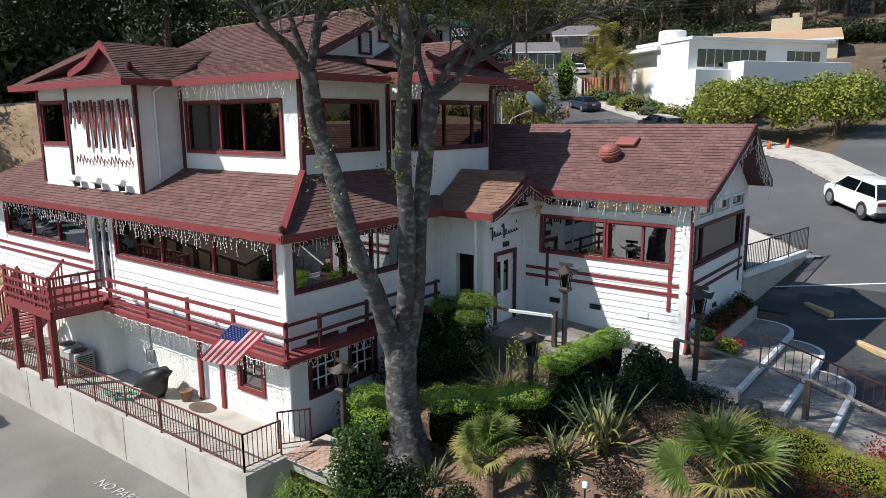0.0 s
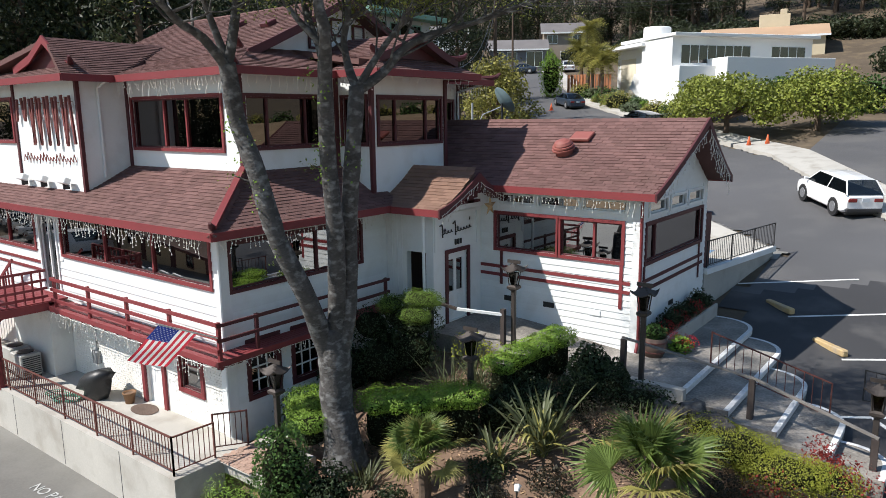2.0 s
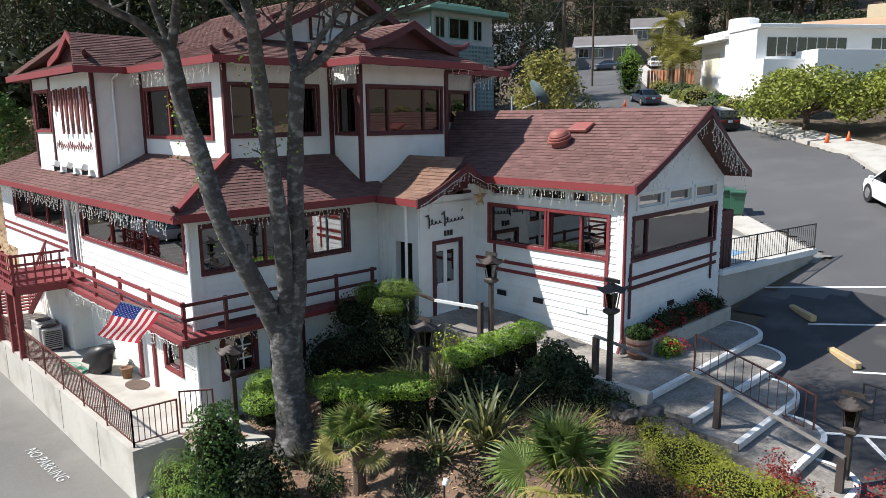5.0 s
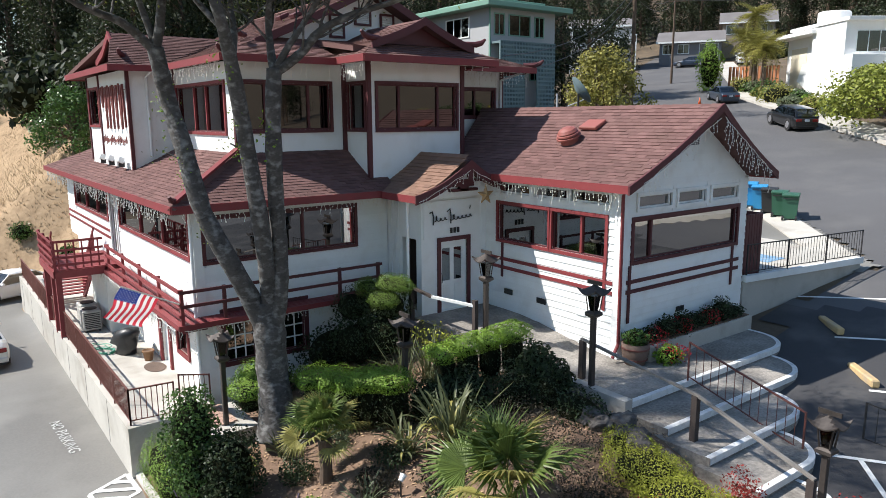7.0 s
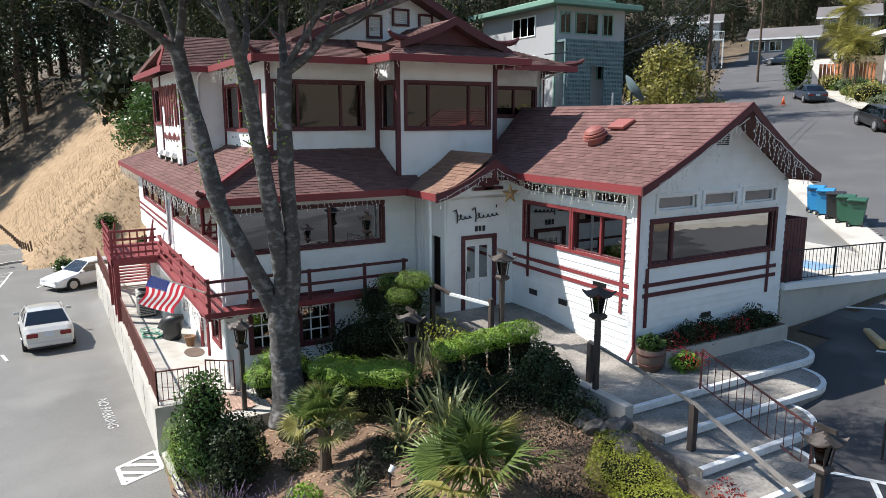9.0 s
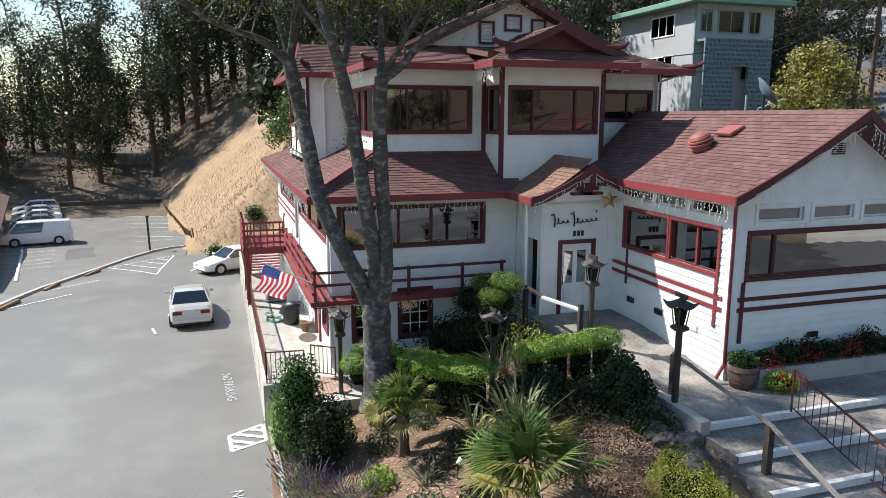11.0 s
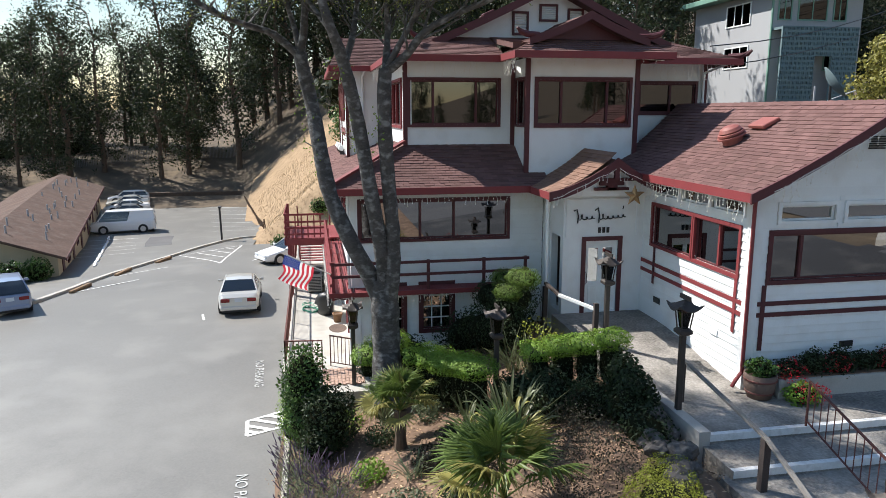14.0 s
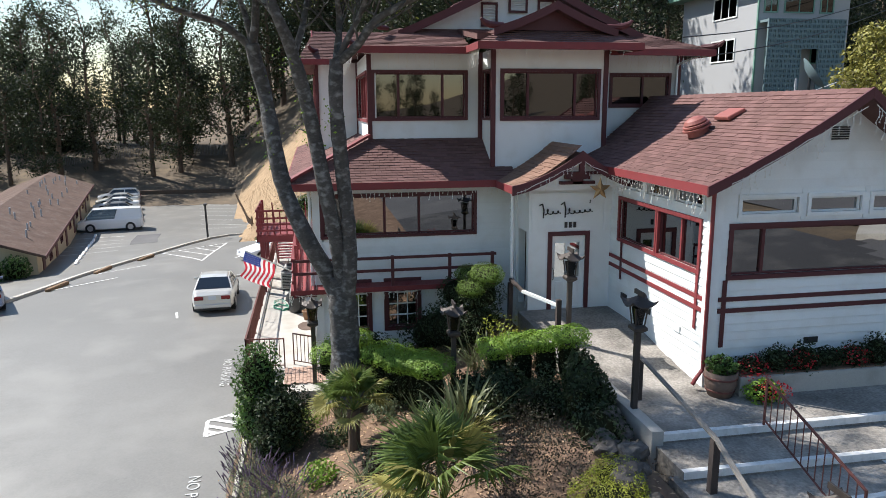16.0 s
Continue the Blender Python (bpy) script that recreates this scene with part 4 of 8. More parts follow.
louvre(16.98, 10.1, 0.42, 0.62)
louvre(17.95, 10.55, 0.5, 0.42)
louvre(18.9, 10.35, 0.42, 0.5)
gv = M()
for k in range(6):
    gv.box(-6.43, -6.39, 22.1, 22.5, 6.72 + k * 0.05, 6.75 + k * 0.05)
part("gable_vent", gv, IRON, rest)

# roof turbine-like dome vent and flat vent
dv = M()
tilt = pose(-9.45, 20.7, 6.86, 22, 0, 0) @ Matrix.Diagonal((1.08, 1.08, 0.84, 1))
dv.lathe([(0.24, -0.15), (0.24, 0.02), (0.33, 0.04), (0.33, 0.09), (0.27, 0.11), (0.31, 0.14), (0.30, 0.19), (0.24, 0.21), (0.27, 0.24), (0.22, 0.33), (0.12, 0.39), (0.02, 0.40)], 24, m=tilt)
VENTRED = mat("faded_red_metal", (0.27, 0.085, 0.07), 0.55, var=0.1, bump=0.03)
part("dome_vent", dv, VENTRED, rest, "faded red ribbed metal roof vent", smooth=False)
fv = M()
fv.cbox(-0.33, 0.33, -0.25, 0.25, 0.06, 0.16, 0.02, m=pose(-9.2, 21.45, 7.15, 26, 0, 0))
fv.cbox(-0.25, 0.25, -0.2, 0.2, -0.05, 0.06, 0.01, m=pose(-9.2, 21.45, 7.15, 26, 0, 0))
part("flat_vent", fv, VENTRED, rest)
for x, y in ((-17.5, 16.2), (-19.5, 16.6)):
    q = M()
    q.cbox(-0.2, 0.2, -0.2, 0.2, 0, 0.14, 0.02, m=pose(x, y, 9.75 + (y - 13.95) * 0.46, 24, 0, 0))
    part("flat_vent", q, DRED, rest)
ch = M()
ch.box(-29.6, -29.3, 13.4, 13.7, 6.4, 7.3)
ch.box(-29.68, -29.22, 13.32, 13.78, 7.3, 7.4)
part("vent_stack", ch, CONCRETE, rest)

# entrance door with two tall panes
dr = M()
for b in ((17.72, 17.85, 1.72, 3.85), (18.59, 18.72, 1.72, 3.85), (17.85, 18.59, 1.72, 2.62), (17.85, 18.59, 3.62, 3.85), (18.15, 18.29, 2.62, 3.62)):
    dr.box(-11.84, -11.79, *b)
door = part("front_door", dr, WHITE, rest, "white panelled front door with two tall panes")
for a, b in ((17.85, 18.15), (18.29, 18.59)):
    g = M()
    g.box(-11.82, -11.81, a, b, 2.62, 3.62)
    part("pane", g, GLASS, door)
    pn = M()
    pn.cbox(-11.80, -11.77, a + 0.02, b - 0.02, 1.9, 2.5, 0.01)
    part("door_panel", pn, WHITE, door)
hd = M()
hd.tube([(-11.78, 17.79, 2.55), (-11.71, 17.79, 2.6), (-11.71, 17.79, 2.85), (-11.78, 17.79, 2.9)], 0.012, 6)
part("door_handle", hd, IRON, door, "black door pull")
tm = M()
for b in ((17.60, 17.72, 1.7, 3.97), (18.72, 18.84, 1.7, 3.97), (17.72, 18.72, 3.85, 3.97)):
    tm.box(-11.72, -11.65, *b)
part("door_trim", tm, DRED, rest)
for b in ((17.1, 19.3, 5.02, 5.08), (17.1, 17.16, 3.98, 5.02), (19.24, 19.3, 3.98, 5.02)):
    bar("panel_moulding", WHITE, rest, (-11.7, -11.67, *b))
# porch gable: carved dark brackets and a star
pgm = M()
pgm.add([(-11.35, 16.75, 5.2), (-11.35, 19.9, 5.2), (-11.35, 18.25, 6.05), (-11.5, 16.75, 5.2), (-11.5, 19.9, 5.2), (-11.5, 18.25, 6.05)], [(0, 1, 2), (3, 5, 4), (0, 3, 4, 1), (1, 4, 5, 2), (2, 5, 3, 0)])
part("porch_gable", pgm, WHITE, rest)
br = M()
br.box(-11.34, -11.2, 17.6, 18.9, 5.62, 5.7)
br.box(-11.34, -11.2, 17.9, 18.6, 5.5, 5.62)
br.box(-11.34, -11.2, 17.75, 18.75, 5.36, 5.44)
br.box(-11.34, -11.2, 18.1, 18.4, 5.36, 5.5)
br.beam((-10.95, 18.25, 6.05), (-10.95, 18.25, 5.72), 0.12, 0.14)
part("carved_bracket", br, DRED, rest)
st = M()
pts = []
for k in range(10):
    r = 0.32 if k % 2 == 0 else 0.13
    a = math.pi / 2 + k * math.pi / 5
    pts.append((r * math.cos(a), r * math.sin(a)))
vs = [Vector((0, u, w)) for u, w in pts] + [Vector((0.08, 0, 0)), Vector((-0.03, 0, 0))]
vs = [Vector((-10.85, 18.75, 5.25)) + p for p in vs]
st.add(vs, [(k, (k + 1) % 10, 10) for k in range(10)] + [((k + 1) % 10, k, 11) for k in range(10)])
STAR = mat("weathered_copper", (0.42, 0.27, 0.13), 0.5, metal=0.6, var=0.2, bump=0.05)
tagged(part("star_ornament", st, STAR), "weathered copper five-pointed star hung under the porch gable", "star ornament")

# lettering as plain strokes
sign = thing("entrance_sign", "black script lettering as plain strokes above the front door", "sign")
for y0, n_loops, tall in ((17.38, 3, 0.30), (18.02, 5, 0.34)):
    m = M()
    m.tube([(-11.65, y0 - 0.07, 4.74), (-11.64, y0 + 0.02, 4.4 + tall + 0.08), (-11.65, y0 + 0.07, 4.6), (-11.64, y0 + 0.05, 4.38)], 0.022, 6)
    part("stroke", m, IRON, sign)
    m = M()
    path = []
    for q in range(n_loops * 10 + 1):
        a = q / 10 * 2 * math.pi
        path.append((-11.65, y0 + 0.1 + 0.155 * q / 10 + 0.05 * math.sin(a), 4.47 + 0.012 * q / 10 + (0.16 if q < 10 else 0.075) * 0.5 * (1 - math.cos(a))))
    m.tube(path, 0.016, 5)
    part("stroke", m, IRON, sign)
m = M()
m.tube([(-11.65, 18.82, 4.86), (-11.65, 18.8, 4.76)], 0.016, 5)
part("stroke", m, IRON, sign)
num = thing("number_plate", "small dark plain bars over the door", "sign")
for k in range(3):
    m = M()
    m.box(-11.69, -11.665, 18.08 + k * 0.13, 18.16 + k * 0.13, 4.08, 4.24)
    part("bar", m, IRON, num)
RUSTRED = mat("rusty_red_sign_metal", (0.20, 0.06, 0.055), 0.6, metal=0.2, var=0.25, bump=0.1)
big = thing("wall_sign", "large rusty red sign strokes on the white tower wall", "sign")
xs = [-24.3, -24.0, -23.7, -23.42, -23.2, -22.95, -22.7, -22.4, -22.15, -21.85, -21.6, -21.25, -20.95, -20.75]
for k, x in enumerate(xs):
    z0 = 7.9 if k < 3 else 7.15
    m = M()
    sl = 0.16 if k % 2 else -0.12
    m.beam((x, 11.30, 8.6 + 0.03 * (k % 3)), (x + sl, 11.30, z0 + 0.06 * (k % 2)), 0.09, 0.06, up=(0, 1, 0))
    m.beam((x, 11.34, 8.45), (x, 11.41, 8.45), 0.02, 0.02)
    part("stroke", m, RUSTRED, big)
for k in range(16):
    x = -24.3 + k * 0.225
    m = M()
    m.tube([(x, 11.33, 6.62 + 0.05 * math.sin(k * 2.2)), (x + 0.08, 11.33, 6.85 + 0.07 * math.sin(k * 1.3)), (x + 0.2, 11.33, 6.68)], 0.016, 5)
    part("stroke", m, RUSTRED, big, "thin script stroke")
for x in (-24.2, -22.8, -21.3):
    f = thing("floodlight", "white floodlight box on the skirt roof below the sign", "floodlight", group="sign floodlights")
    m = M()
    m.cbox(-0.22, 0.22, -0.1, 0.1, 0, 0.2, 0.02, m=pose(x, 11.12, 6.02, -25, 0, 0))
    part("housing", m, WHITE, f)
    m = M()
    m.box(x - 0.03, x + 0.03, 11.12, 11.3, 5.85, 6.08)
    part("bracket", m, IRON, f)


# icicle light strings under the eaves
def icicles(p, q, seed, n=None, lo=0.12, hi=0.5, label="white icicle light string hanging from the eave"):
    rng = random.Random(seed)
    p, q = Vector(p), Vector(q)
    L = (q - p).length
    n = n or int(L / 0.13)
    th = thing("icicle_lights", label, "string lights", group="icicle light strings")
    w = M()
    pts = [p.lerp(q, i / (n // 2)) + Vector((0, 0, -0.05 * abs(math.sin(i * 1.3)))) for i in range(n // 2 + 1)]
    w.tube(pts, 0.009, 4)
    part("wire", w, CORD, th)
    s = M()
    for i in range(n):
        a = p.lerp(q, (i + rng.random() * 0.5) / n)
        h = rng.uniform(lo, hi)
        k = max(2, int(h / 0.1))
        prev = a
        for j in range(k):
            nx = Vector((a.x + rng.uniform(-0.03, 0.03), a.y + rng.uniform(-0.03, 0.03), a.z - h * (j + 1) / k))
            s.beam(prev, nx, 0.007, 0.007)
            prev = nx
            s.box(nx.x - 0.011, nx.x + 0.011, nx.y - 0.011, nx.y + 0.011, nx.z - 0.026, nx.z + 0.004)
    part("icicle_string", s, CORD, th, kind="stuff")


icicles((-32.5, 10.4, 5.2), (-13.2, 10.4, 5.2), 1)
icicles((-12.76, 10.6, 5.2), (-12.76, 16.6, 5.2), 2, lo=0.08, hi=0.35)
icicles((-11.8, 19.05, 5.68), (-6.1, 19.05, 5.68), 3)
icicles((-5.75, 19.4, 5.9), (-5.6, 22.2, 7.45), 4, n=18)
icicles((-5.6, 22.4, 7.45), (-5.75, 25.2, 5.9), 5, n=24, hi=0.7)
icicles((-19.9, 12.35, 9.05), (-14.4, 12.35, 9.05), 6)
icicles((-14.15, 12.5, 9.03), (-14.15, 15.7, 9.03), 7, n=14)
icicles((-14.0, 15.8, 9.05), (-12.6, 15.8, 9.05), 8, n=14)
icicles((-14.2, 20.6, 9.05), (-14.2, 23.6, 9.05), 9, n=22)
icicles((-12.55, 15.9, 9.05), (-12.55, 20.3, 9.05), 10, n=12, hi=0.2)
icicles((-10.87, 16.4, 5.2), (-10.87, 18.2, 6.0), 11, n=14, hi=0.3)
icicles((-10.87, 18.3, 6.0), (-10.87, 19.9, 5.3), 12, n=14, hi=0.4)
icicles((-22.0, 10.33, 2.2), (-13.0, 10.33, 2.2), 13, lo=0.1, hi=0.45)
icicles((-12.84, 10.4, 2.2), (-12.84, 16.2, 2.2), 14, lo=0.05, hi=0.25)

# painted brick relief on the lower south wall
bk_m = M()
bk_m.cbox(0, 0.205, -0.012, 0.01, 0, 0.06, 0.005)
BRICK_ME = bk_m.mesh("brick", BRICKW)
rest_b = M()
count = 0
for j in range(28):
    for i in range(40):
        x = -13.76 - i * 0.215 - (j % 2) * 0.107
        z = 0.05 + j * 0.072
        if x < -21.6 or -17.75 < x < -16.2 or (-15.95 < x < -14.4 and 0.6 < z < 2.36):
            continue
        if count < 300:
            piece("brick", BRICK_ME, lower, pose(x, 11.1, z))
            count += 1
        else:
            rest_b.box(x, x + 0.205, 11.088, 11.1, z, z + 0.06)
part("bricks", rest_b, BRICKW, lower, kind="stuff")

# ---- terrace, deck, stairs ----
tr = M()
tr.box(-34.0, -12.85, 9.15, 11.1, -0.14, 0.0)
terrace = tagged(part("terrace", tr, CONCRETE), "pale concrete terrace along the lower level", "terrace", kind="structure")
rw = M()
rw.box(-34.0, -12.62, 8.92, 9.15, -1.9, 0.06)
tagged(part("retaining_wall", rw, CONCRETE), "stained pale concrete retaining wall of the terrace", "retaining wall", kind="structure")
rw = M()
rw.box(-12.85, -12.62, 9.15, 10.2, -1.7, 0.06)
tagged(part("retaining_wall", rw, CONCRETE), "short return of the concrete retaining wall", "retaining wall", kind="structure")
cj = M()
for x in range(-33, -13, 3):
    cj.box(x - 0.012, x + 0.012, 8.915, 8.921, -1.2, 0.05)
tagged(part("trim", cj, ASPHALT_D), "dark joints in the retaining wall", "joint", kind="structure")
ln = M()
ln.box(-12.85, -11.0, 10.2, 11.6, -0.3, 0.02)
tagged(part("path", ln, CONCRETE), "concrete landing beside the lower corner", "path", kind="structure")
PINKBRICK = mat("worn_pink_brick", (0.40, 0.27, 0.21), 0.9, var=0.2, s2=25, bump=0.3, rnd=0.14)
wd = thing("brick_landing", "worn pinkish brick landing beside the terrace gate", "landing")
bed = M()
bed.box(-12.82, -11.5, 10.08, 11.28, 0.021, 0.03)
part("mortar_bed", bed, CONCRETE, wd)
pv = M()
pv.cbox(0, 0.20, 0, 0.095, 0, 0.035, 0.006)
PAVER = pv.mesh("brick", PINKBRICK)
for j in range(11):
    for i in range(6):
        piece("brick", PAVER, wd, pose(-12.8 + i * 0.212 + (j % 2) * 0.05, 10.1 + j * 0.106, 0.03))


def railing(name, label, pts, h, material, gap=0.13, post=1.8, low=0.12, r=0.011, top=0.022, group="", along=None):
    """An iron railing along base points: posts, a top and a bottom rail, and pickets."""
    th = thing(name, label, "railing", group)
    for a, b in zip(pts[:-1], pts[1:]):
        a, b = Vector(a), Vector(b)
        up = Vector((0, 0, 1))
        m = M()
        m.beam(a + up * h, b + up * h, 0.045, 0.03)
        part("top_rail", m, material, th)
        m = M()
        m.beam(a + up * low, b + up * low, 0.03, 0.02)
        part("bottom_rail", m, material, th)
        L = (b - a).length
        k = max(1, int(round(L / post)))
        for i in range(k + 1):
            p = a.lerp(b, i / k)
            m = M()
            m.beam(p - up * 0.05, p + up * (h + 0.02), 0.035, 0.035)
            part("post", m, material, th)
        k = int(L / gap)
        for i in range(1, k):
            p = a.lerp(b, i / k)
            m = M()
            m.tube([p + up * low, p + up * h], r, 4, cap=False)
            part("picket", m, material, th)
    return th


railing("terrace_railing", "rust-brown iron picket railing on the terrace wall", [(-33.5, 9.03, 0.06), (-12.8, 9.03, 0.06)], 0.92, RUST)
railing("terrace_railing", "rust-brown iron gate section at the terrace end", [(-12.8, 9.03, 0.06), (-12.8, 10.1, 0.02)], 0.92, RUST)
railing("stair_rail", "rust-brown iron handrail beside the terrace gate", [(-13.2, 10.35, 0.0), (-12.75, 11.0, 0.0)], 0.95, RUST)

deck = thing("balcony", "narrow red-painted timber balcony with plank rails", "balcony")
for k in range(5):
    m = M()
    m.cbox(-24.6, -12.86, 10.42 + k * 0.135, 10.54 + k * 0.135, 2.26, 2.32, 0.006)
    part("plank", m, RED, deck)
for k in range(5):
    m = M()
    m.cbox(-13.44 + k * 0.12, -13.34 + k * 0.12, 11.1, 16.4, 2.26, 2.32, 0.006)
    part("plank", m, RED, deck)
for b in ((-21.6, -12.8, 10.36, 10.41, 2.19, 2.33), (-12.85, -12.80, 10.41, 16.4, 2.19, 2.33)):
    m = M()
    m.box(*b)
    part("fascia", m, RED, deck)
for k in range(14):
    x = -21.5 + k * 0.66
    m = M()
    m.beam((x, 11.1, 2.18), (x, 10.42, 2.18), 0.05, 0.14)
    part("joist", m, DRED, deck)
for z in (3.2, 2.88, 2.56):
    m = M()
    m.box(-21.3, -12.86, 10.40, 10.45, z - 0.045, z + 0.045)
    part("rail", m, RED, deck)
# east rails and posts: same red as the south ones, darkened for shade
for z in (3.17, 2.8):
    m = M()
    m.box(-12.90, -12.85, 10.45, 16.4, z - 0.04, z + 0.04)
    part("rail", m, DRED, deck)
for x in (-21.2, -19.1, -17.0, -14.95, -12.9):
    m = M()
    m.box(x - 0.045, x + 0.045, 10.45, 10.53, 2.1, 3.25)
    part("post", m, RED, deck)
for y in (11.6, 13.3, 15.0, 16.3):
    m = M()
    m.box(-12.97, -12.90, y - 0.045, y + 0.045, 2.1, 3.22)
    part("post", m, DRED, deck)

stair = thing("outside_stair", "red-painted timber landing and stair down to the terrace", "staircase")
for k in range(11):
    m = M()
    m.cbox(-24.7 + k * 0.29, -24.43 + k * 0.29, 8.85, 11.0, 2.42, 2.48, 0.006)
    part("plank", m, RED, stair)
for b in ((-24.75, -21.5, 8.8, 8.86, 2.2, 2.45), (-21.55, -21.48, 8.86, 10.4, 2.2, 2.45), (-24.8, -24.72, 8.86, 11.0, 2.2, 2.45)):
    m = M()
    m.box(*b)
    part("fascia", m, RED, stair)
for x in (-24.6, -21.9, -22.9):
    m = M()
    m.box(x - 0.09, x + 0.09, 8.9, 9.08, 0.0, 2.3)
    part("post", m, RED, stair)
for x in (-24.7, -23.6, -22.6, -21.55):
    m = M()
    m.box(x - 0.05, x + 0.05, 8.83, 8.92, 2.2, 3.5)
    part("post", m, RED, stair)
for z in (3.45, 3.15, 2.9, 2.65):
    m = M()
    m.box(-24.75, -21.5, 8.80, 8.83, z - 0.04, z + 0.04)
    part("rail", m, RED, stair)
    m = M()
    m.box(-21.5, -21.47, 8.85, 10.4, z - 0.04, z + 0.04)
    part("rail", m, RED, stair)
for k in range(13):
    x = -24.6 + k * 0.25
    m = M()
    m.box(x - 0.025, x + 0.025, 8.835, 8.86, 2.5, 3.43)
    part("baluster", m, RED, stair)
for k in range(6):
    y = 9.0 + k * 0.25
    m = M()
    m.box(-21.53, -21.5, y - 0.025, y + 0.025, 2.5, 3.43)
    part("baluster", m, RED, stair)
for k in range(12):
    x, z = -24.95 - k * 0.27, 2.24 - k * 0.185
    m = M()
    m.cbox(x - 0.27, x, 9.3, 10.7, z - 0.04, z, 0.006)
    part("tread", m, RED, stair)
for y in (9.28, 10.72):
    m = M()
    m.beam((-24.7, y, 2.15), (-28.2, y, -0.1), 0.06, 0.26)
    part("stringer", m, RED, stair)
    m = M()
    m.beam((-24.7, y, 3.35), (-28.2, y, 1.0), 0.05, 0.09)
    part("handrail", m, RED, stair)
    for k in range(13):
        x, z = -24.9 - k * 0.26, 2.2 - k * 0.175
        m = M()
        m.box(x - 0.02, x + 0.02, y - 0.02, y + 0.02, z, z + 1.05)
        part("baluster", m, RED, stair)

# things on the terrace
bq = M()
rng = random.Random(5)
for a, c, r in (((-19.0, 10.35, 0.0), 0.95, 0.5),):
    prof = [(0.40, 0.02), (0.43, 0.3), (0.52, 0.55), (0.55, 0.74), (0.42, 0.92), (0.14, 1.0)]
    bq.lathe(prof, 14, m=pose(*a) @ Matrix.Diagonal((1.15, 0.7, 0.86, 1)))
for i, v in enumerate(bq.v):
    d = noise.noise(Vector(v) * 3.1) * 0.22
    lean = 0.28 * max(0.0, v[2] - 0.15)
    bq.v[i] = (v[0] + d + lean, v[1] + d * 0.6, v[2] + (d * 0.6 + 0.25 * (v[0] + 19.0) if v[2] > 0.3 else 0))
BLACKCLOTH = mat("black_vinyl_cover", (0.02, 0.021, 0.023), 0.45, var=0.3, s1=3, bump=0.3)
tagged(part("grill_cover", bq, BLACKCLOTH, smooth=True), "barbecue grill under a black vinyl cover on the terrace", "grill")
pot = thing("flower_pot", "small brown clay pot with soil beside the red door", "flower pot")
m = M()
m.lathe([(0.12, 0.0), (0.17, 0.28), (0.19, 0.28), (0.19, 0.33), (0.16, 0.33), (0.15, 0.28)], 16, m=pose(-17.75, 10.72, 0))
part("pot", m, mat("brown_clay", (0.22, 0.12, 0.06), 0.8), pot, smooth=True)
m = M()
m.lathe([(0.01, 0.27), (0.155, 0.285)], 12, m=pose(-17.75, 10.72, 0))
part("soil", m, EARTH, pot)
dm = M()
dm.lathe([(0.48, 0.0), (0.5, 0.012), (0.45, 0.022), (0.02, 0.022)], 24, m=pose(-16.95, 10.7, 0) @ Matrix.Diagonal((1.0, 0.62, 1, 1)))
tagged(part("doormat", dm, mat("brown_coir", (0.13, 0.09, 0.07), 0.95, var=0.4, s2=40, bump=0.5)), "round-ended brown coir doormat before the lower door", "doormat")
hose = M()
hp = []
for k in range(90):
    a = k * 0.35
    r = 0.28 + 0.07 * math.sin(k * 0.7)
    hp.append((-19.4 + r * math.cos(a) * 1.2 - 0.01 * k * (k > 60) * 0.6, 9.75 + r * math.sin(a), 0.02 + 0.0012 * k))
hose.tube(hp, 0.014, 6)
tagged(part("garden_hose", hose, mat("green_hose", (0.06, 0.3, 0.2), 0.5)), "coiled green garden hose lying on the terrace", "hose")
CONDENSER = mat("grey_enamelled_metal", (0.42, 0.42, 0.40), 0.55, metal=0.1, var=0.12, stain=(0.25, 0.22, 0.18), stain_amt=0.5)
for x, y in ((-22.5, 9.95), (-23.5, 10.05)):
    b = thing("air_conditioner", "grey air-conditioning condenser standing on the terrace under the landing", "air conditioner", group="condensers under the landing")
    m = M()
    m.cbox(x - 0.4, x + 0.4, y - 0.3, y + 0.3, 0.06, 0.78, 0.03)
    part("body", m, CONDENSER, b)
    for k in range(9):
        m = M()
        m.cbox(x + 0.395, x + 0.42, y - 0.25, y + 0.25, 0.14 + k * 0.065, 0.17 + k * 0.065, 0.004)
        part("louvre", m, IRON, b)
    m = M()
    m.lathe([(0.24, 0.78), (0.24, 0.8), (0.06, 0.81), (0.01, 0.81)], 18, m=pose(x, y, 0))
    part("fan_guard", m, IRON, b)
    for sy in (-0.22, 0.22):
        m = M()
        m.box(x - 0.38, x + 0.38, y + sy - 0.04, y + sy + 0.04, 0.0, 0.06)
        part("foot", m, IRON, b)
mt = thing("utility_meter", "grey utility meter and pipe on the brick wall", "meter")
m = M()
m.cbox(-20.25, -19.95, 10.95, 11.1, 0.6, 1.0, 0.02)
part("box", m, mat("grey_metal", (0.3, 0.31, 0.32), 0.5, metal=0.4), mt)
m = M()
m.tube([(-20.1, 11.05, 1.0), (-20.1, 11.05, 2.3)], 0.025, 6)
part("pipe", m, bpy.data.materials["grey_metal"], mt)
# red door frame on the lower level
dfm = M()
for b in ((-17.56, -17.42, 0.0, 2.2), (-16.5, -16.36, 0.0, 2.2), (-17.42, -16.5, 2.08, 2.2)):
    dfm.box(b[0], b[1], 11.03, 11.12, b[2], b[3])
part("door_trim", dfm, RED, rest)
dl = M()
dl.box(-17.42, -16.5, 11.2, 11.25, 0.0, 2.08)
part("lower_door", dl, WHITE, rest, "white panelled door with a red frame")

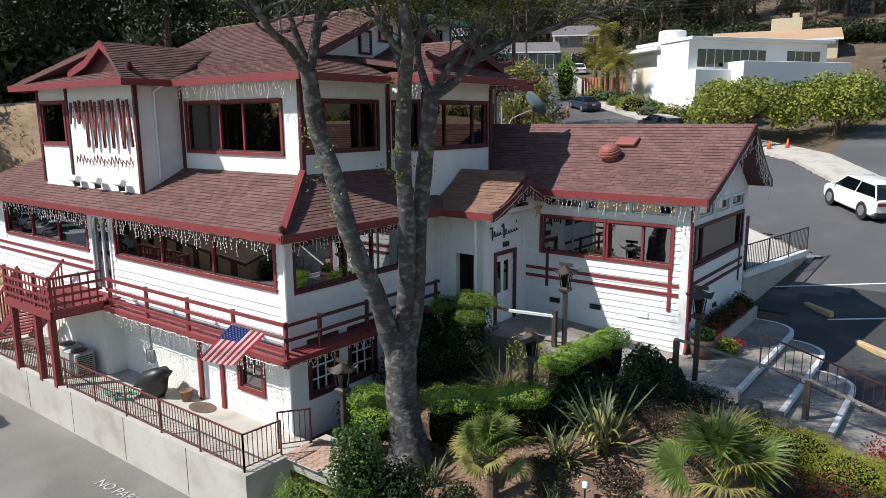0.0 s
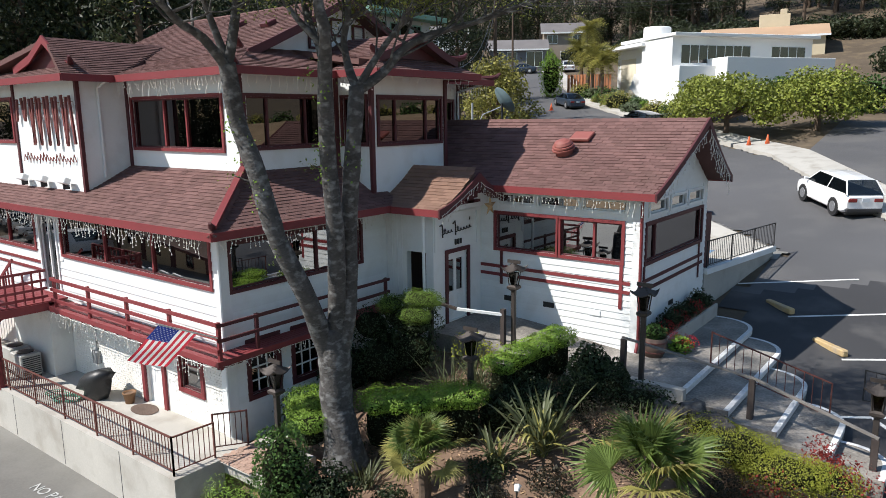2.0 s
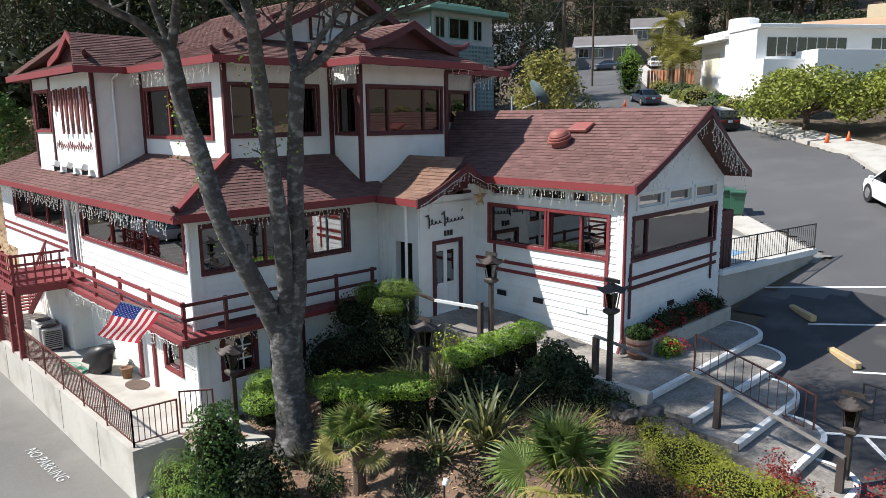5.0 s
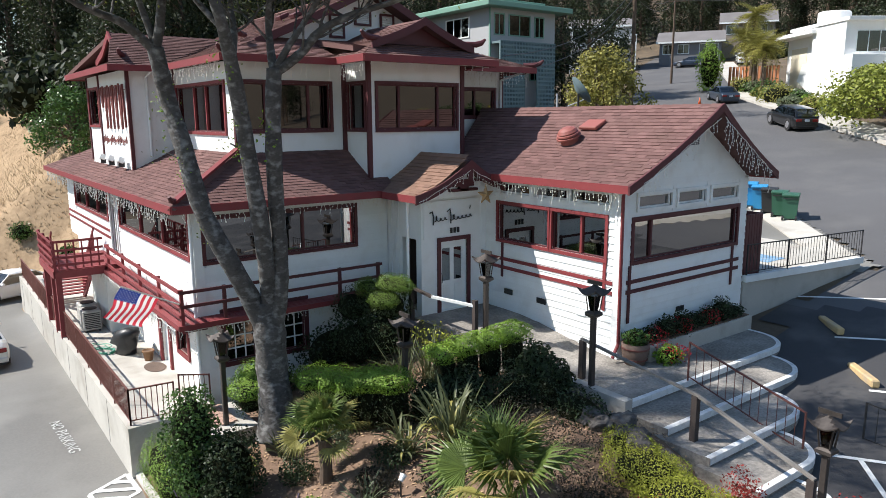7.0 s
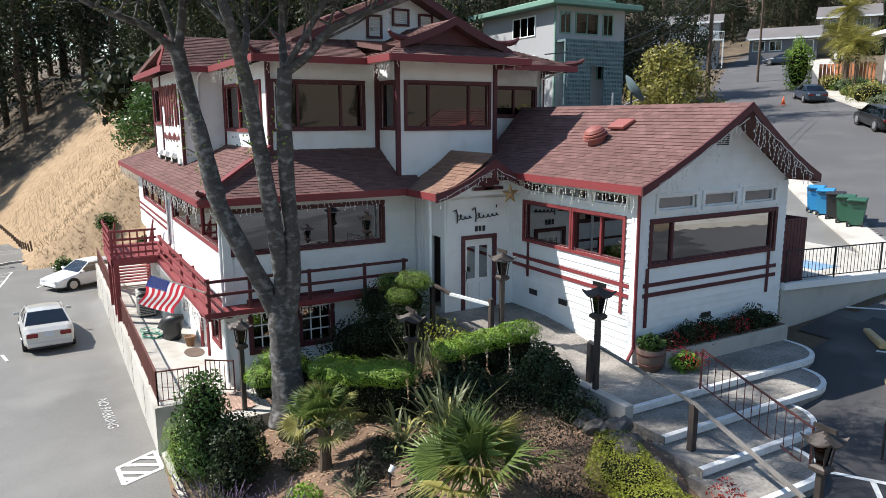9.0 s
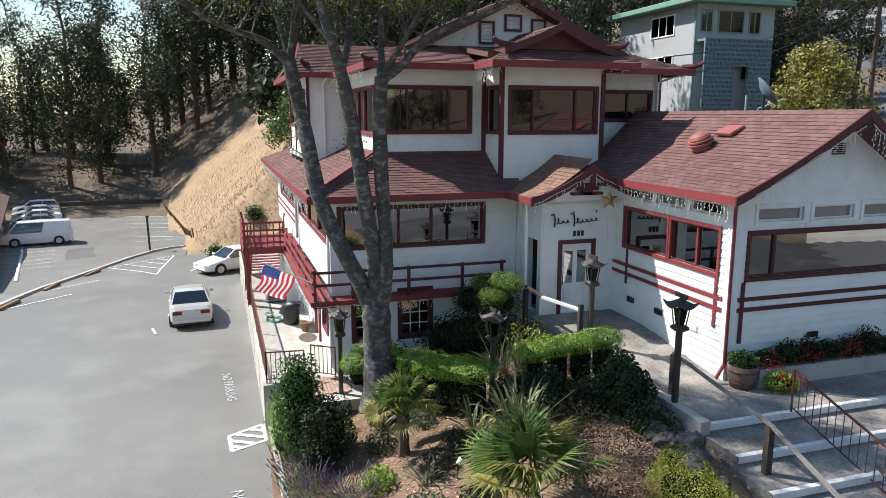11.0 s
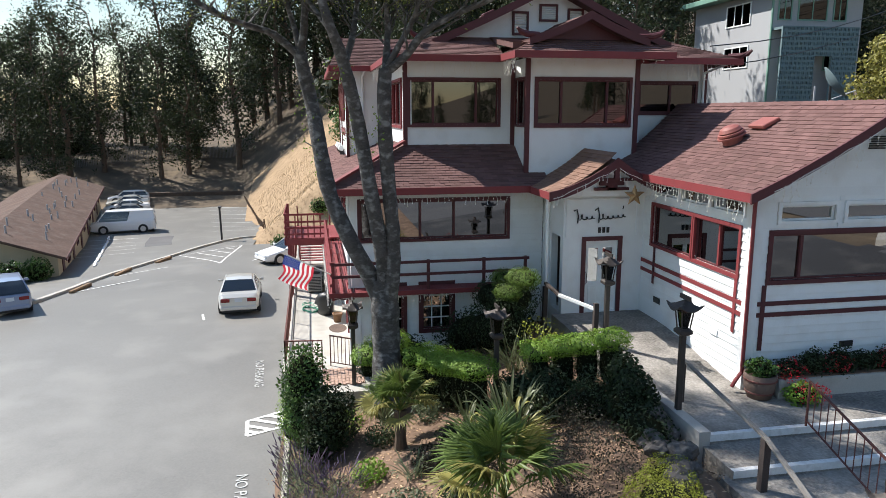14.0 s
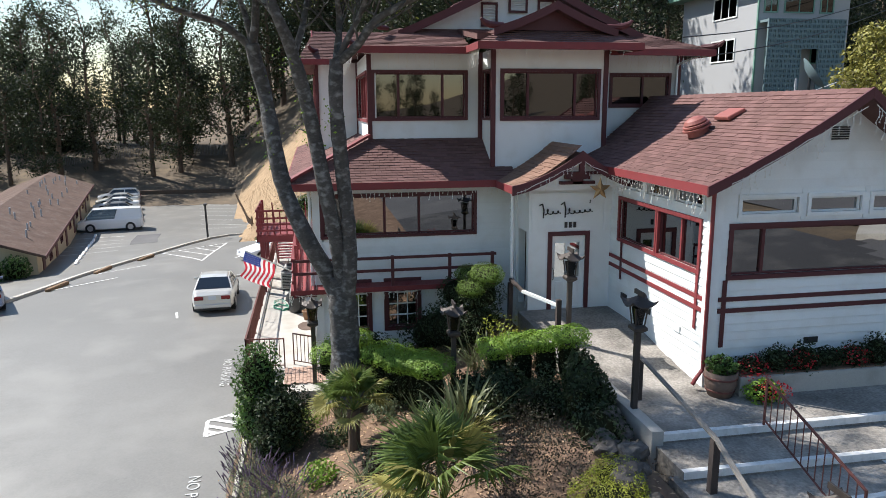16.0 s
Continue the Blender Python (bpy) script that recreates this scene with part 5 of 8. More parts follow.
# flag on an angled staff
flag = thing("flag", "striped red, white and blue flag on an angled staff", "flag")
m = M()
f0, f1 = Vector((-12.85, 10.42, 2.9)), Vector((-13.1, 9.15, 3.5))
m.tube([f0, f1], 0.018, 6)
part("staff", m, mat("pale_staff", (0.6, 0.58, 0.52), 0.4), flag)
FR, FW, FB = cloth_mat("flag_red", (0.60, 0.045, 0.07)), cloth_mat("flag_white", (0.85, 0.85, 0.85)), cloth_mat("flag_blue", (0.035, 0.06, 0.26))
fd = (f0 - f1).normalized()
def flag_at(u, v):
    """u: along the fly, hanging down from the staff; v: along the staff."""
    p = f1 + fd * (v * 0.92) + Vector((-0.75, -0.17, -0.7)).normalized() * (u * 1.4)
    wv = 0.09 * math.sin(u * 7 + v * 2.5) * u
    return p + Vector((wv * 0.8, -wv, 0))
stripe_rows = 13
for s in range(stripe_rows):
    m = M()
    n = 14
    u_from = 0.4 if s < 7 else 0.0
    vs, fs = [], []
    for k in range(n + 1):
        u = lerp(u_from, 1, k / n)
        vs += [flag_at(u, s / 13), flag_at(u, (s + 1) / 13)]
    fs = [(2 * k, 2 * k + 1, 2 * k + 3, 2 * k + 2) for k in range(n)]
    m.add(vs, fs)
    part("stripe", m, FR if s % 2 == 0 else FW, flag)
m = M()
n = 8
vs = [flag_at(0.4 * i / n, 7 / 13 * j / n) for j in range(n + 1) for i in range(n + 1)]
m.add(vs, [(j * (n + 1) + i, j * (n + 1) + i + 1, (j + 1) * (n + 1) + i + 1, (j + 1) * (n + 1) + i) for j in range(n) for i in range(n)])
part("canton", m, FB, flag)
m = M()
for r in range(9):
    for c in range(6 if r % 2 == 0 else 5):
        u, v = 0.4 * (r + 0.7) / 9.6, 7 / 13 * (c + (0.6 if r % 2 == 0 else 1.1)) / 6.3
        p = flag_at(u, v)
        a, b = (flag_at(u + 0.01, v) - p).normalized() * 0.02, (flag_at(u, v + 0.01) - p).normalized() * 0.02
        for nrm in (0.004, -0.004):
            o = a.cross(b).normalized() * nrm
            m.add([p + a + o, p + b + o, p - a + o, p - b + o], [(0, 1, 2, 3)])
part("stars", m, FW, flag, kind="stuff")

# ---- entrance walk, steps, kerbs ----
def walk_z(x):
    return lerp(1.70, 1.30, smoothstep(-10.5, -6.45, x))


m = M()
xs = [-11.7 + k * 0.4 for k in range(14)] + [-6.42]
for a, b in zip(xs[:-1], xs[1:]):
    m.add([(a, 16.75 if a < -7 else 17.45, walk_z(a)), (b, 16.75 if a < -7 else 17.45, walk_z(b)), (b, 19.5, walk_z(b)), (a, 19.5, walk_z(a)), (a, 16.75 if a < -7 else 17.45, 0.6), (b, 16.75 if a < -7 else 17.45, 0.6)], [(0, 1, 2, 3), (0, 4, 5, 1)])
tagged(part("path", m, EXPOSED), "exposed-aggregate entrance walk up to the door", "path", kind="structure")
NOSE = mat("white_kerb_paint", (0.74, 0.74, 0.73), 0.7, var=0.1, s1=3, s2=25, bump=0.1, stain=(0.45, 0.44, 0.42), stain_amt=0.5)


def platform(outline, z, z0, name="step"):
    """A low paved platform with a white-painted nosing along its outer curve (all but the last point)."""
    m = M()
    n = len(outline)
    m.add([(x, y, z) for x, y in outline] + [(x, y, z0) for x, y in outline], [tuple(range(n))] + [(i, i + n, (i + 1) % n + n, (i + 1) % n) for i in range(n)])
    ob = tagged(part(name, m, EXPOSED), "exposed-aggregate step with a white painted edge", "step", group="entrance steps", kind="structure")
    e = M()
    pts = [Vector((x, y, z)) for x, y in outline[:-1]]
    vs, fs = [], []
    for i, p in enumerate(pts):
        d = (pts[min(i + 1, len(pts) - 1)] - pts[max(i - 1, 0)]).normalized()
        s = Vector((-d.y, d.x, 0))
        vs += [p - s * 0.012 - Vector((0, 0, 0.13)), p - s * 0.012 + Vector((0, 0, 0.012)), p + s * 0.11 + Vector((0, 0, 0.012))]
    for i in range(len(pts) - 1):
        a, b = i * 3, i * 3 + 3
        fs += [(a, b, b + 1, a + 1), (a + 1, b + 1, b + 2, a + 2)]
    e.add(vs, fs)
    part("nosing", e, NOSE, ob)


def rounded(x, y0, y1, r, x_in):
    """South end, straight east edge, rounded north end back to x_in."""
    pts = [(x, y0)]
    pts += [(x, y1 - r)]
    for k in range(1, 9):
        a = math.pi / 2 * k / 8
        pts.append((x - r + r * math.cos(a), y1 - r + r * math.sin(a)))
    pts += [(x_in, y1), (x_in, y0)]
    return pts


platform(rounded(-4.38, 17.45, 24.6, 1.1, -6.42), 1.30, 0.2)
platform(rounded(-3.28, 17.3, 23.4, 1.1, -4.6), 1.13, 0.2)
platform(rounded(-2.2, 17.15, 21.4, 1.1, -3.5), 0.96, 0.1)
platform(rounded(-1.1, 17.0, 19.8, 1.0, -2.4), 0.79, 0.0)
platform(rounded(-0.1, 16.85, 18.4, 0.8, -1.3), 0.60, 0.0)
gw = M()
gw.box(-7.0, -4.3, 17.2, 17.44, 0.4, 1.42)
tagged(part("garden_wall", gw, CONCRETE), "low concrete kerb wall beside the steps", "low wall", kind="structure")
railing("step_railing", "thin dark iron railing down the middle of the steps", [(-4.4, 19.6, 1.30), (-1.5, 19.35, 0.62)], 0.95, RUST, gap=0.2, post=3)
railing("step_railing", "thin dark iron railing at the outer edge of the steps", [(-1.0, 20.9, 0.65), (1.6, 20.8, 0.5)], 0.9, IRON, gap=0.22, post=2)
GREYWOOD = mat("grey_weathered_wood", (0.19, 0.175, 0.16), 0.85, var=0.3, s1=3, s2=25, bump=0.4)
DARKWOOD = mat("dark_weathered_timber", (0.05, 0.038, 0.034), 0.85, var=0.3, s1=3, s2=30, bump=0.4)
hr = thing("timber_handrail", "grey weathered timber handrail on posts beside the steps", "handrail")
m = M()
m.beam((-6.1, 17.75, 2.28), (-2.87, 17.6, 1.95), 0.075, 0.05)
part("rail", m, GREYWOOD, hr)
m = M()
m.beam((-2.87, 17.6, 1.95), (-0.3, 17.3, 1.3), 0.075, 0.05)
part("rail", m, GREYWOOD, hr)
for x, y, z in ((-6.05, 17.75, 2.25), (-2.87, 17.6, 1.93), (-0.35, 17.3, 1.28)):
    m = M()
    m.box(x - 0.065, x + 0.065, y - 0.065, y + 0.065, z - 1.25, z)
    part("post", m, DARKWOOD, hr, "dark weathered post")
wr = thing("entrance_handrail", "white and dark timber handrail beside the entrance walk", "handrail")
m = M()
m.beam((-10.45, 16.5, 2.62), (-9.3, 17.1, 2.5), 0.09, 0.07)
part("rail", m, WHITE, wr)
m = M()
m.beam((-11.3, 16.4, 2.75), (-10.45, 16.5, 2.62), 0.09, 0.07)
part("rail", m, DARKWOOD, wr)
for x, y in ((-11.3, 16.4), (-9.3, 17.1)):
    m = M()
    m.box(x - 0.06, x + 0.06, y - 0.06, y + 0.06, 1.0, 2.66)
    part("post", m, DARKWOOD, wr)


# ---- lantern posts ----
LAMPGLASS = glass_mat("lantern_glass", (0.10, 0.095, 0.085), 1.6, 0.15)


def lantern_post(x, y, z0, z1):
    th = thing("lantern_post", "dark weathered pagoda lantern on a timber post", "lamp post", group="garden lantern posts")
    base = pose(x, y, 0)
    m = M()
    m.cbox(-0.058, 0.058, -0.058, 0.058, z0 - 0.2, z1 - 0.75, 0.012, m=base)
    part("post", m, BRONZE, th)
    m = M()
    m.lathe([(0.1, -0.82), (0.2, -0.76), (0.2, -0.70), (0.13, -0.66)], 4, m=pose(x, y, z1, 0, 0, 45))
    part("base_plate", m, BRONZE, th)
    for sx in (-1, 1):
        for sy in (-1, 1):
            q = M()
            q.beam((x + sx * 0.09, y + sy * 0.09, z1 - 0.68), (x + sx * 0.13, y + sy * 0.13, z1 - 0.30), 0.025, 0.025)
            part("strut", q, BRONZE, th)
    m = M()
    m.lathe([(0.09, -0.66), (0.15, -0.31)], 4, m=pose(x, y, z1, 0, 0, 45))
    part("glass", m, LAMPGLASS, th)
    # roof with upturned corners
    m = M()
    n = 8
    vs = []
    for j in range(n + 1):
        for i in range(n + 1):
            u, v = 2 * i / n - 1, 2 * j / n - 1
            d = max(abs(u), abs(v))
            cr = min(abs(u), abs(v))
            zz = -0.05 - 0.2 * d + 0.13 * (d * cr) ** 2 * d
            vs.append(Vector((x + u * 0.27, y + v * 0.27, z1 + zz)))
    k = len(vs)
    vs += [p - Vector((0, 0, 0.025)) for p in vs]
    fs = []
    for j in range(n):
        for i in range(n):
            a = j * (n + 1) + i
            fs += [(a, a + 1, a + n + 2, a + n + 1), (k + a, k + a + n + 1, k + a + n + 2, k + a + 1)]
    rim = [i for i in range(n + 1)] + [j * (n + 1) + n for j in range(1, n + 1)] + [n * (n + 1) + i for i in range(n - 1, -1, -1)] + [j * (n + 1) for j in range(n - 1, 0, -1)]
    for a, b in zip(rim, rim[1:] + rim[:1]):
        fs.append((a, k + a, k + b, b))
    m.add(vs, fs)
    part("roof", m, BRONZE, th)
    m = M()
    m.box(x - 0.2, x + 0.2, y - 0.02, y + 0.02, z1 - 0.06, z1 + 0.03)
    part("ridge", m, BRONZE, th)


for x, y, z0, z1 in ((-5.4, 17.35, 1.2, 3.85), (-9.09, 17.3, 1.6, 4.0), (-11.5, 10.95, 0.0, 2.48), (-8.35, 14.2, 0.7, 3.0), (-0.42, 17.9, 0.5, 2.35)):
    lantern_post(x, y, z0, z1)

# ---- planter by the wing, ramp, bins ----
pl = thing("planter_box", "long weathered planter along the wing wall", "planter")
m = M()
m.cbox(-6.36, -5.75, 19.95, 24.7, 1.28, 1.72, 0.02)
part("box", m, CONCRETE, pl)
m = M()
m.box(-6.3, -5.82, 20.0, 24.65, 1.72, 1.74)
part("soil", m, EARTH, pl)
bl = thing("barrel_planter", "half barrel planter at the wing corner", "planter")
m = M()
m.lathe([(0.25, 1.28), (0.33, 1.55), (0.35, 1.85), (0.31, 1.85), (0.3, 1.78), (0.01, 1.78)], 18, m=pose(-5.95, 19.6, 0))
part("barrel", m, mat("grey_brown_barrel", (0.15, 0.10, 0.078), 0.85, var=0.25), bl, smooth=True)
for z, r in ((1.42, 0.302), (1.7, 0.347)):
    m = M()
    m.lathe([(r, z), (r + 0.012, z + 0.01), (r + 0.012, z + 0.04), (r, z + 0.05)], 18, m=pose(-5.95, 19.6, 0))
    part("hoop", m, RUST, bl)

rp = M()
rp.add([(-12.0, 25.2, 2.55), (-6.4, 25.2, 2.55), (-5.55, 31.0, 2.55), (-12.0, 34.0, 2.62), (-12.0, 25.2, 0.5), (-6.4, 25.2, 0.5), (-5.55, 31.0, 1.0), (-12.0, 34.0, 1.0)], [(0, 1, 2, 3), (0, 4, 5, 1), (1, 5, 6, 2), (2, 6, 7, 3), (3, 7, 4, 0)])
tagged(part("ramp", rp, CONCRETE), "pale concrete landing beside the wing", "ramp", kind="structure")
ck = M()
ck.beam((-6.38, 25.2, 2.62), (-5.52, 31.0, 2.62), 0.16, 0.2)
tagged(part("kerb", ck, WHITE), "white painted kerb of the landing", "kerb", kind="structure")
railing("landing_railing", "dark iron railing around the concrete landing", [(-6.38, 25.3, 2.7), (-5.52, 30.9, 2.7)], 0.95, IRON, gap=0.14)
gate = thing("bin_enclosure", "dark red boarded enclosure beside the wing's rear corner", "enclosure")
for k in range(9):
    m = M()
    m.cbox(-6.72, -6.67, 25.2 + k * 0.15, 25.34 + k * 0.15, 2.56, 4.5, 0.008)
    part("board", m, DRED, gate)
for k in range(10):
    m = M()
    m.cbox(-8.2 + k * 0.15, -8.06 + k * 0.15, 26.5, 26.55, 2.56, 4.5, 0.008)
    part("board", m, DRED, gate)
hcp = M()
hcp.box(-0.6, 0.6, -0.6, 0.6, 0.0, 0.008, m=pose(-8.0, 29.0, 2.555))
tagged(part("pavement_marking", hcp, mat("blue_marking", (0.16, 0.30, 0.46), 0.85, var=0.4, s1=2.5, s2=14, stain=(0.42, 0.42, 0.40), stain_amt=0.85)), "faded blue square marking on the landing", "marking")


def wheelie_bin(x, y, z, rz, col, label):
    th = thing("wheelie_bin", label, "bin", group="wheeled bins beside the street")
    b = pose(x, y, z, 0, 0, rz)
    m = M()
    prof = [(0.26, 0.08), (0.33, 1.05)]
    vs = [Vector((sx * w, sy * w * 1.1, h)) for w, h in prof for sx, sy in ((-1, -1), (1, -1), (1, 1), (-1, 1))]
    m.add([b @ p for p in vs], [(3, 2, 1, 0), (4, 5, 6, 7), (0, 1, 5, 4), (1, 2, 6, 5), (2, 3, 7, 6), (3, 0, 4, 7)])
    part("body", m, col, th)
    m = M()
    m.cbox(-0.35, 0.35, -0.39, 0.38, 1.05, 1.14, 0.025, m=b @ pose(0, 0, 0, -3, 0, 0))
    part("lid", m, col, th)
    for sx in (-1, 1):
        m = M()
        m.tube([b @ Vector((sx * 0.22, 0.3, 0.1)), b @ Vector((sx * 0.3, 0.3, 0.1))], 0.1, 12)
        part("wheel", m, IRON, th)
    m = M()
    m.tube([b @ Vector((-0.28, 0.42, 0.95)), b @ Vector((0.28, 0.42, 0.95))], 0.018, 6)
    part("handle", m, IRON, th)


BLUE_P, BLACK_P, GREEN_P = mat("blue_plastic", (0.03, 0.25, 0.5), 0.45, var=0.08), mat("black_plastic", (0.02, 0.02, 0.022), 0.45, var=0.1), mat("green_plastic", (0.025, 0.10, 0.06), 0.45, var=0.1)
for k, (c, lb) in enumerate(((GREEN_P, "dark green wheeled bin with a closed lid"), (GREEN_P, "dark green wheeled bin with a closed lid"), (BLACK_P, "black wheeled bin with a closed lid"), (BLUE_P, "bright blue wheeled recycling bin"), (BLUE_P, "bright blue wheeled recycling bin"))):
    bx, by = -10.46 - 0.66 * k, 35.6 + 0.33 * k
    wheelie_bin(bx, by, ground_z(bx, by) + 0.02, 205, c, lb)

# ---- plants ----
def leaf_quads(m, pts, nrm, size, rng, aspect=0.5, spread=0.9):
    """Small folded leaves at points; they lean about their normal."""
    n = len(pts)
    d = nrm + spread * rng.normal(size=(n, 3))
    d /= np.linalg.norm(d, axis=1)[:, None] + 1e-9
    r = rng.normal(size=(n, 3))
    a = np.cross(d, r)
    a /= np.linalg.norm(a, axis=1)[:, None] + 1e-9
    b = np.cross(d, a)
    s = size * rng.uniform(0.6, 1.3, size=(n, 1))
    v = np.stack([pts - a * s * 0.5, pts + b * s * aspect * 0.5, pts + a * s * 0.5, pts - b * s * aspect * 0.5], 1).reshape(-1, 3)
    o = len(m.v)
    m.v.extend(map(tuple, v.tolist()))
    m.f.extend((o + 4 * i, o + 4 * i + 1, o + 4 * i + 2, o + 4 * i + 3) for i in range(n))
    m.mi.extend([0] * n)


def blob_points(rng, c, rad, n, power=2.0, shell=0.35):
    """Points near the skin of a lumpy, rounded (power 2) or boxy (power 4 and more) form."""
    d = rng.normal(size=(n, 3))
    d /= (np.abs(d) ** power).sum(1)[:, None] ** (1 / power)
    lump = 1 + 0.12 * np.sin(d[:, :1] * 5 + c[0]) * np.cos(d[:, 1:2] * 4 + c[1]) + 0.08 * np.sin(d[:, 2:] * 7 + c[0])
    k = 1 - shell * rng.random((n, 1)) ** 2
    p = np.array(c) + d * np.array(rad) * k * lump
    nn = d / np.array(rad)
    return p, nn / np.linalg.norm(nn, axis=1)[:, None]


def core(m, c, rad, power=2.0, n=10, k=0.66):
    """A near-black solid that stands in for the shade inside a bush."""
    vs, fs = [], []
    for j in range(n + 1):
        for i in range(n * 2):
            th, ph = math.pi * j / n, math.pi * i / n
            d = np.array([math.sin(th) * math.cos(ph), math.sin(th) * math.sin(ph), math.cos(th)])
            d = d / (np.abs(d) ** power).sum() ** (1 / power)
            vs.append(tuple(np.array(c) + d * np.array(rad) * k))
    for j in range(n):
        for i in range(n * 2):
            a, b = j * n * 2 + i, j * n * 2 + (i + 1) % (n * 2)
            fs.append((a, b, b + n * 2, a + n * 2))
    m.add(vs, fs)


HEDGE = leaf_mat("hedge_leaf", (0.12, 0.19, 0.03), 0.35, trans=0.12)
LIGHTG = leaf_mat("bright_green_leaf", (0.17, 0.28, 0.035), 0.35, trans=0.12)
CAMEL = leaf_mat("glossy_dark_leaf", (0.065, 0.125, 0.03), 0.45, rough=0.35)
# for dark shrubs, and for lower growth whose shade is put into the colour
DARKB = leaf_mat("dark_and_shaded_leaf", (0.032, 0.05, 0.02), 0.55)
BROWNB = leaf_mat("dry_brown_leaf", (0.045, 0.04, 0.025), 0.55)
JUNIP = leaf_mat("yellow_green_juniper", (0.27, 0.29, 0.04), 0.35)
REDL = leaf_mat("red_leaf", (0.22, 0.03, 0.025), 0.45)
GERAN = leaf_mat("red_geranium_petal", (0.5, 0.02, 0.035), 0.35)
LAV = leaf_mat("grey_green_lavender", (0.13, 0.16, 0.09), 0.45)
PURP = leaf_mat("purple_flower", (0.12, 0.085, 0.13), 0.6)
PALMG = leaf_mat("palm_leaf", (0.115, 0.165, 0.04), 0.25, rough=0.4)
PALMY = leaf_mat("yellowing_palm_leaf", (0.28, 0.26, 0.08), 0.25, rough=0.45)
FLAX = leaf_mat("flax_blade", (0.10, 0.115, 0.055), 0.35, rough=0.4)
TREEL = leaf_mat("tree_leaf", (0.17, 0.19, 0.045), 0.6, trans=0.35)
FORESTL = leaf_mat("eucalyptus_leaf", (0.032, 0.043, 0.019), 0.6)
YELT = leaf_mat("yellow_green_tree_leaf", (0.25, 0.235, 0.06), 0.5)
# near-black, so that gaps between leaves look like deep shade
INNER = mat("bush_inside_shade", (0.014, 0.016, 0.008), 1.0, var=0.3, bump=0.2, spec=0.05)


def bush(name, label, category, blobs, leaf, n, size, seed, power=2.0, aspect=0.55, group="", spread=0.8, inner=True, shell=0.35):
    """A shrub of one or more rounded forms: leaves on its skin over a near-black core for the shade inside. blobs:
    (centre, radii).
    """
    th = thing(name, label, category, group)
    rng = np.random.default_rng(seed)
    m, c = M(), M()
    area = [r[0] * r[1] + r[1] * r[2] + r[0] * r[2] for _, r in blobs]
    for (cc, r), ar in zip(blobs, area):
        k = int(n * ar / sum(area))
        p, nn = blob_points(rng, cc, r, k, power, shell)
        leaf_quads(m, p, nn, size, rng, aspect, spread)
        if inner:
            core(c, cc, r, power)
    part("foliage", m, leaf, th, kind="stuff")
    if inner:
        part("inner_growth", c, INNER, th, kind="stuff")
    return th


def gz(x, y):
    return ground_z(x, y) - 0.06


bush("camellia", "tall rounded dark green glossy shrub at the lot's edge", "shrub", [((-9.72, 9.6, 0.95), (0.62, 0.6, 0.95)), ((-9.65, 9.65, 0.0), (0.66, 0.65, 0.75))], CAMEL, 5200, 0.085, 21)
bush("dark_shrub", "dark leafy growth behind the camellia", "shrub", [((-9.1, 10.15, 0.1), (0.75, 0.75, 0.9)), ((-8.7, 9.9, -0.35), (0.5, 0.45, 0.45))], DARKB, 4600, 0.08, 121)
bush("clipped_hedge", "bright green clipped hedge beside the terrace corner", "hedge", [((-11.2, 9.45, -0.45), (0.95, 0.6, 0.62)), ((-10.5, 9.35, -0.6), (0.6, 0.5, 0.5))], LIGHTG, 12000, 0.035, 22, power=3, spread=0.35)


def clipped_hedge(label, run, w, top, depth, seed, leaf):
    """A leggy clipped hedge along a run of points: a close green cap over twiggy growth coloured dark for its shade."""
    th = thing("clipped_hedge", label, "hedge")
    rng = np.random.default_rng(seed)
    cap, body, inner = M(), M(), M()
    for k in range(len(run) - 1):
        a, b = np.array(run[k]), np.array(run[k + 1])
        n = max(1, int(np.linalg.norm(b[:2] - a[:2]) / 0.42))
        for i in range(n):
            c = a + (b - a) * (i + 0.5) / n
            dz = 0.05 * rng.normal()
            p, nn = blob_points(rng, (c[0], c[1], c[2] - top + dz), (w, w, top), 4000, 4.0, 0.22)
            keep = p[:, 2] > c[2] - 1.6 * top
            leaf_quads(cap, p[keep], nn[keep], 0.042, rng, 0.6, 0.32)
            # leaves below the cap get the dark colour in place of shade
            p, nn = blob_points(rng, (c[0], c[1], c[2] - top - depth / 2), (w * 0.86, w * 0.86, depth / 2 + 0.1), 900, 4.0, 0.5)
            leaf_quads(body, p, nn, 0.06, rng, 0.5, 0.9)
            # solid core in the same near-black, for the shade within the hedge
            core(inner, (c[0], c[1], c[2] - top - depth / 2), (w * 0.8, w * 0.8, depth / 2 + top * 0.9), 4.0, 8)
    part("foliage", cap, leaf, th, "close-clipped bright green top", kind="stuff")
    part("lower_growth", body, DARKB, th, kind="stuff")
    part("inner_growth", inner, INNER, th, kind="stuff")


clipped_hedge("clipped box hedge on bare stems below the lantern", [(-11.9, 12.2, 1.4), (-10.6, 11.2, 1.35)], 0.5, 0.26, 0.5, 23, LIGHTG)
clipped_hedge("undulating clipped green hedge across the garden", [(-10.1, 12.5, 1.5), (-9.2, 13.1, 1.62), (-7.9, 13.75, 1.85)], 0.5, 0.25, 1.1, 24, LIGHTG)
clipped_hedge("clipped green hedge beside the entrance walk", [(-8.2, 14.9, 2.05), (-7.8, 16.0, 2.32), (-7.2, 16.9, 2.6)], 0.42, 0.22, 1.0, 25, LIGHTG)
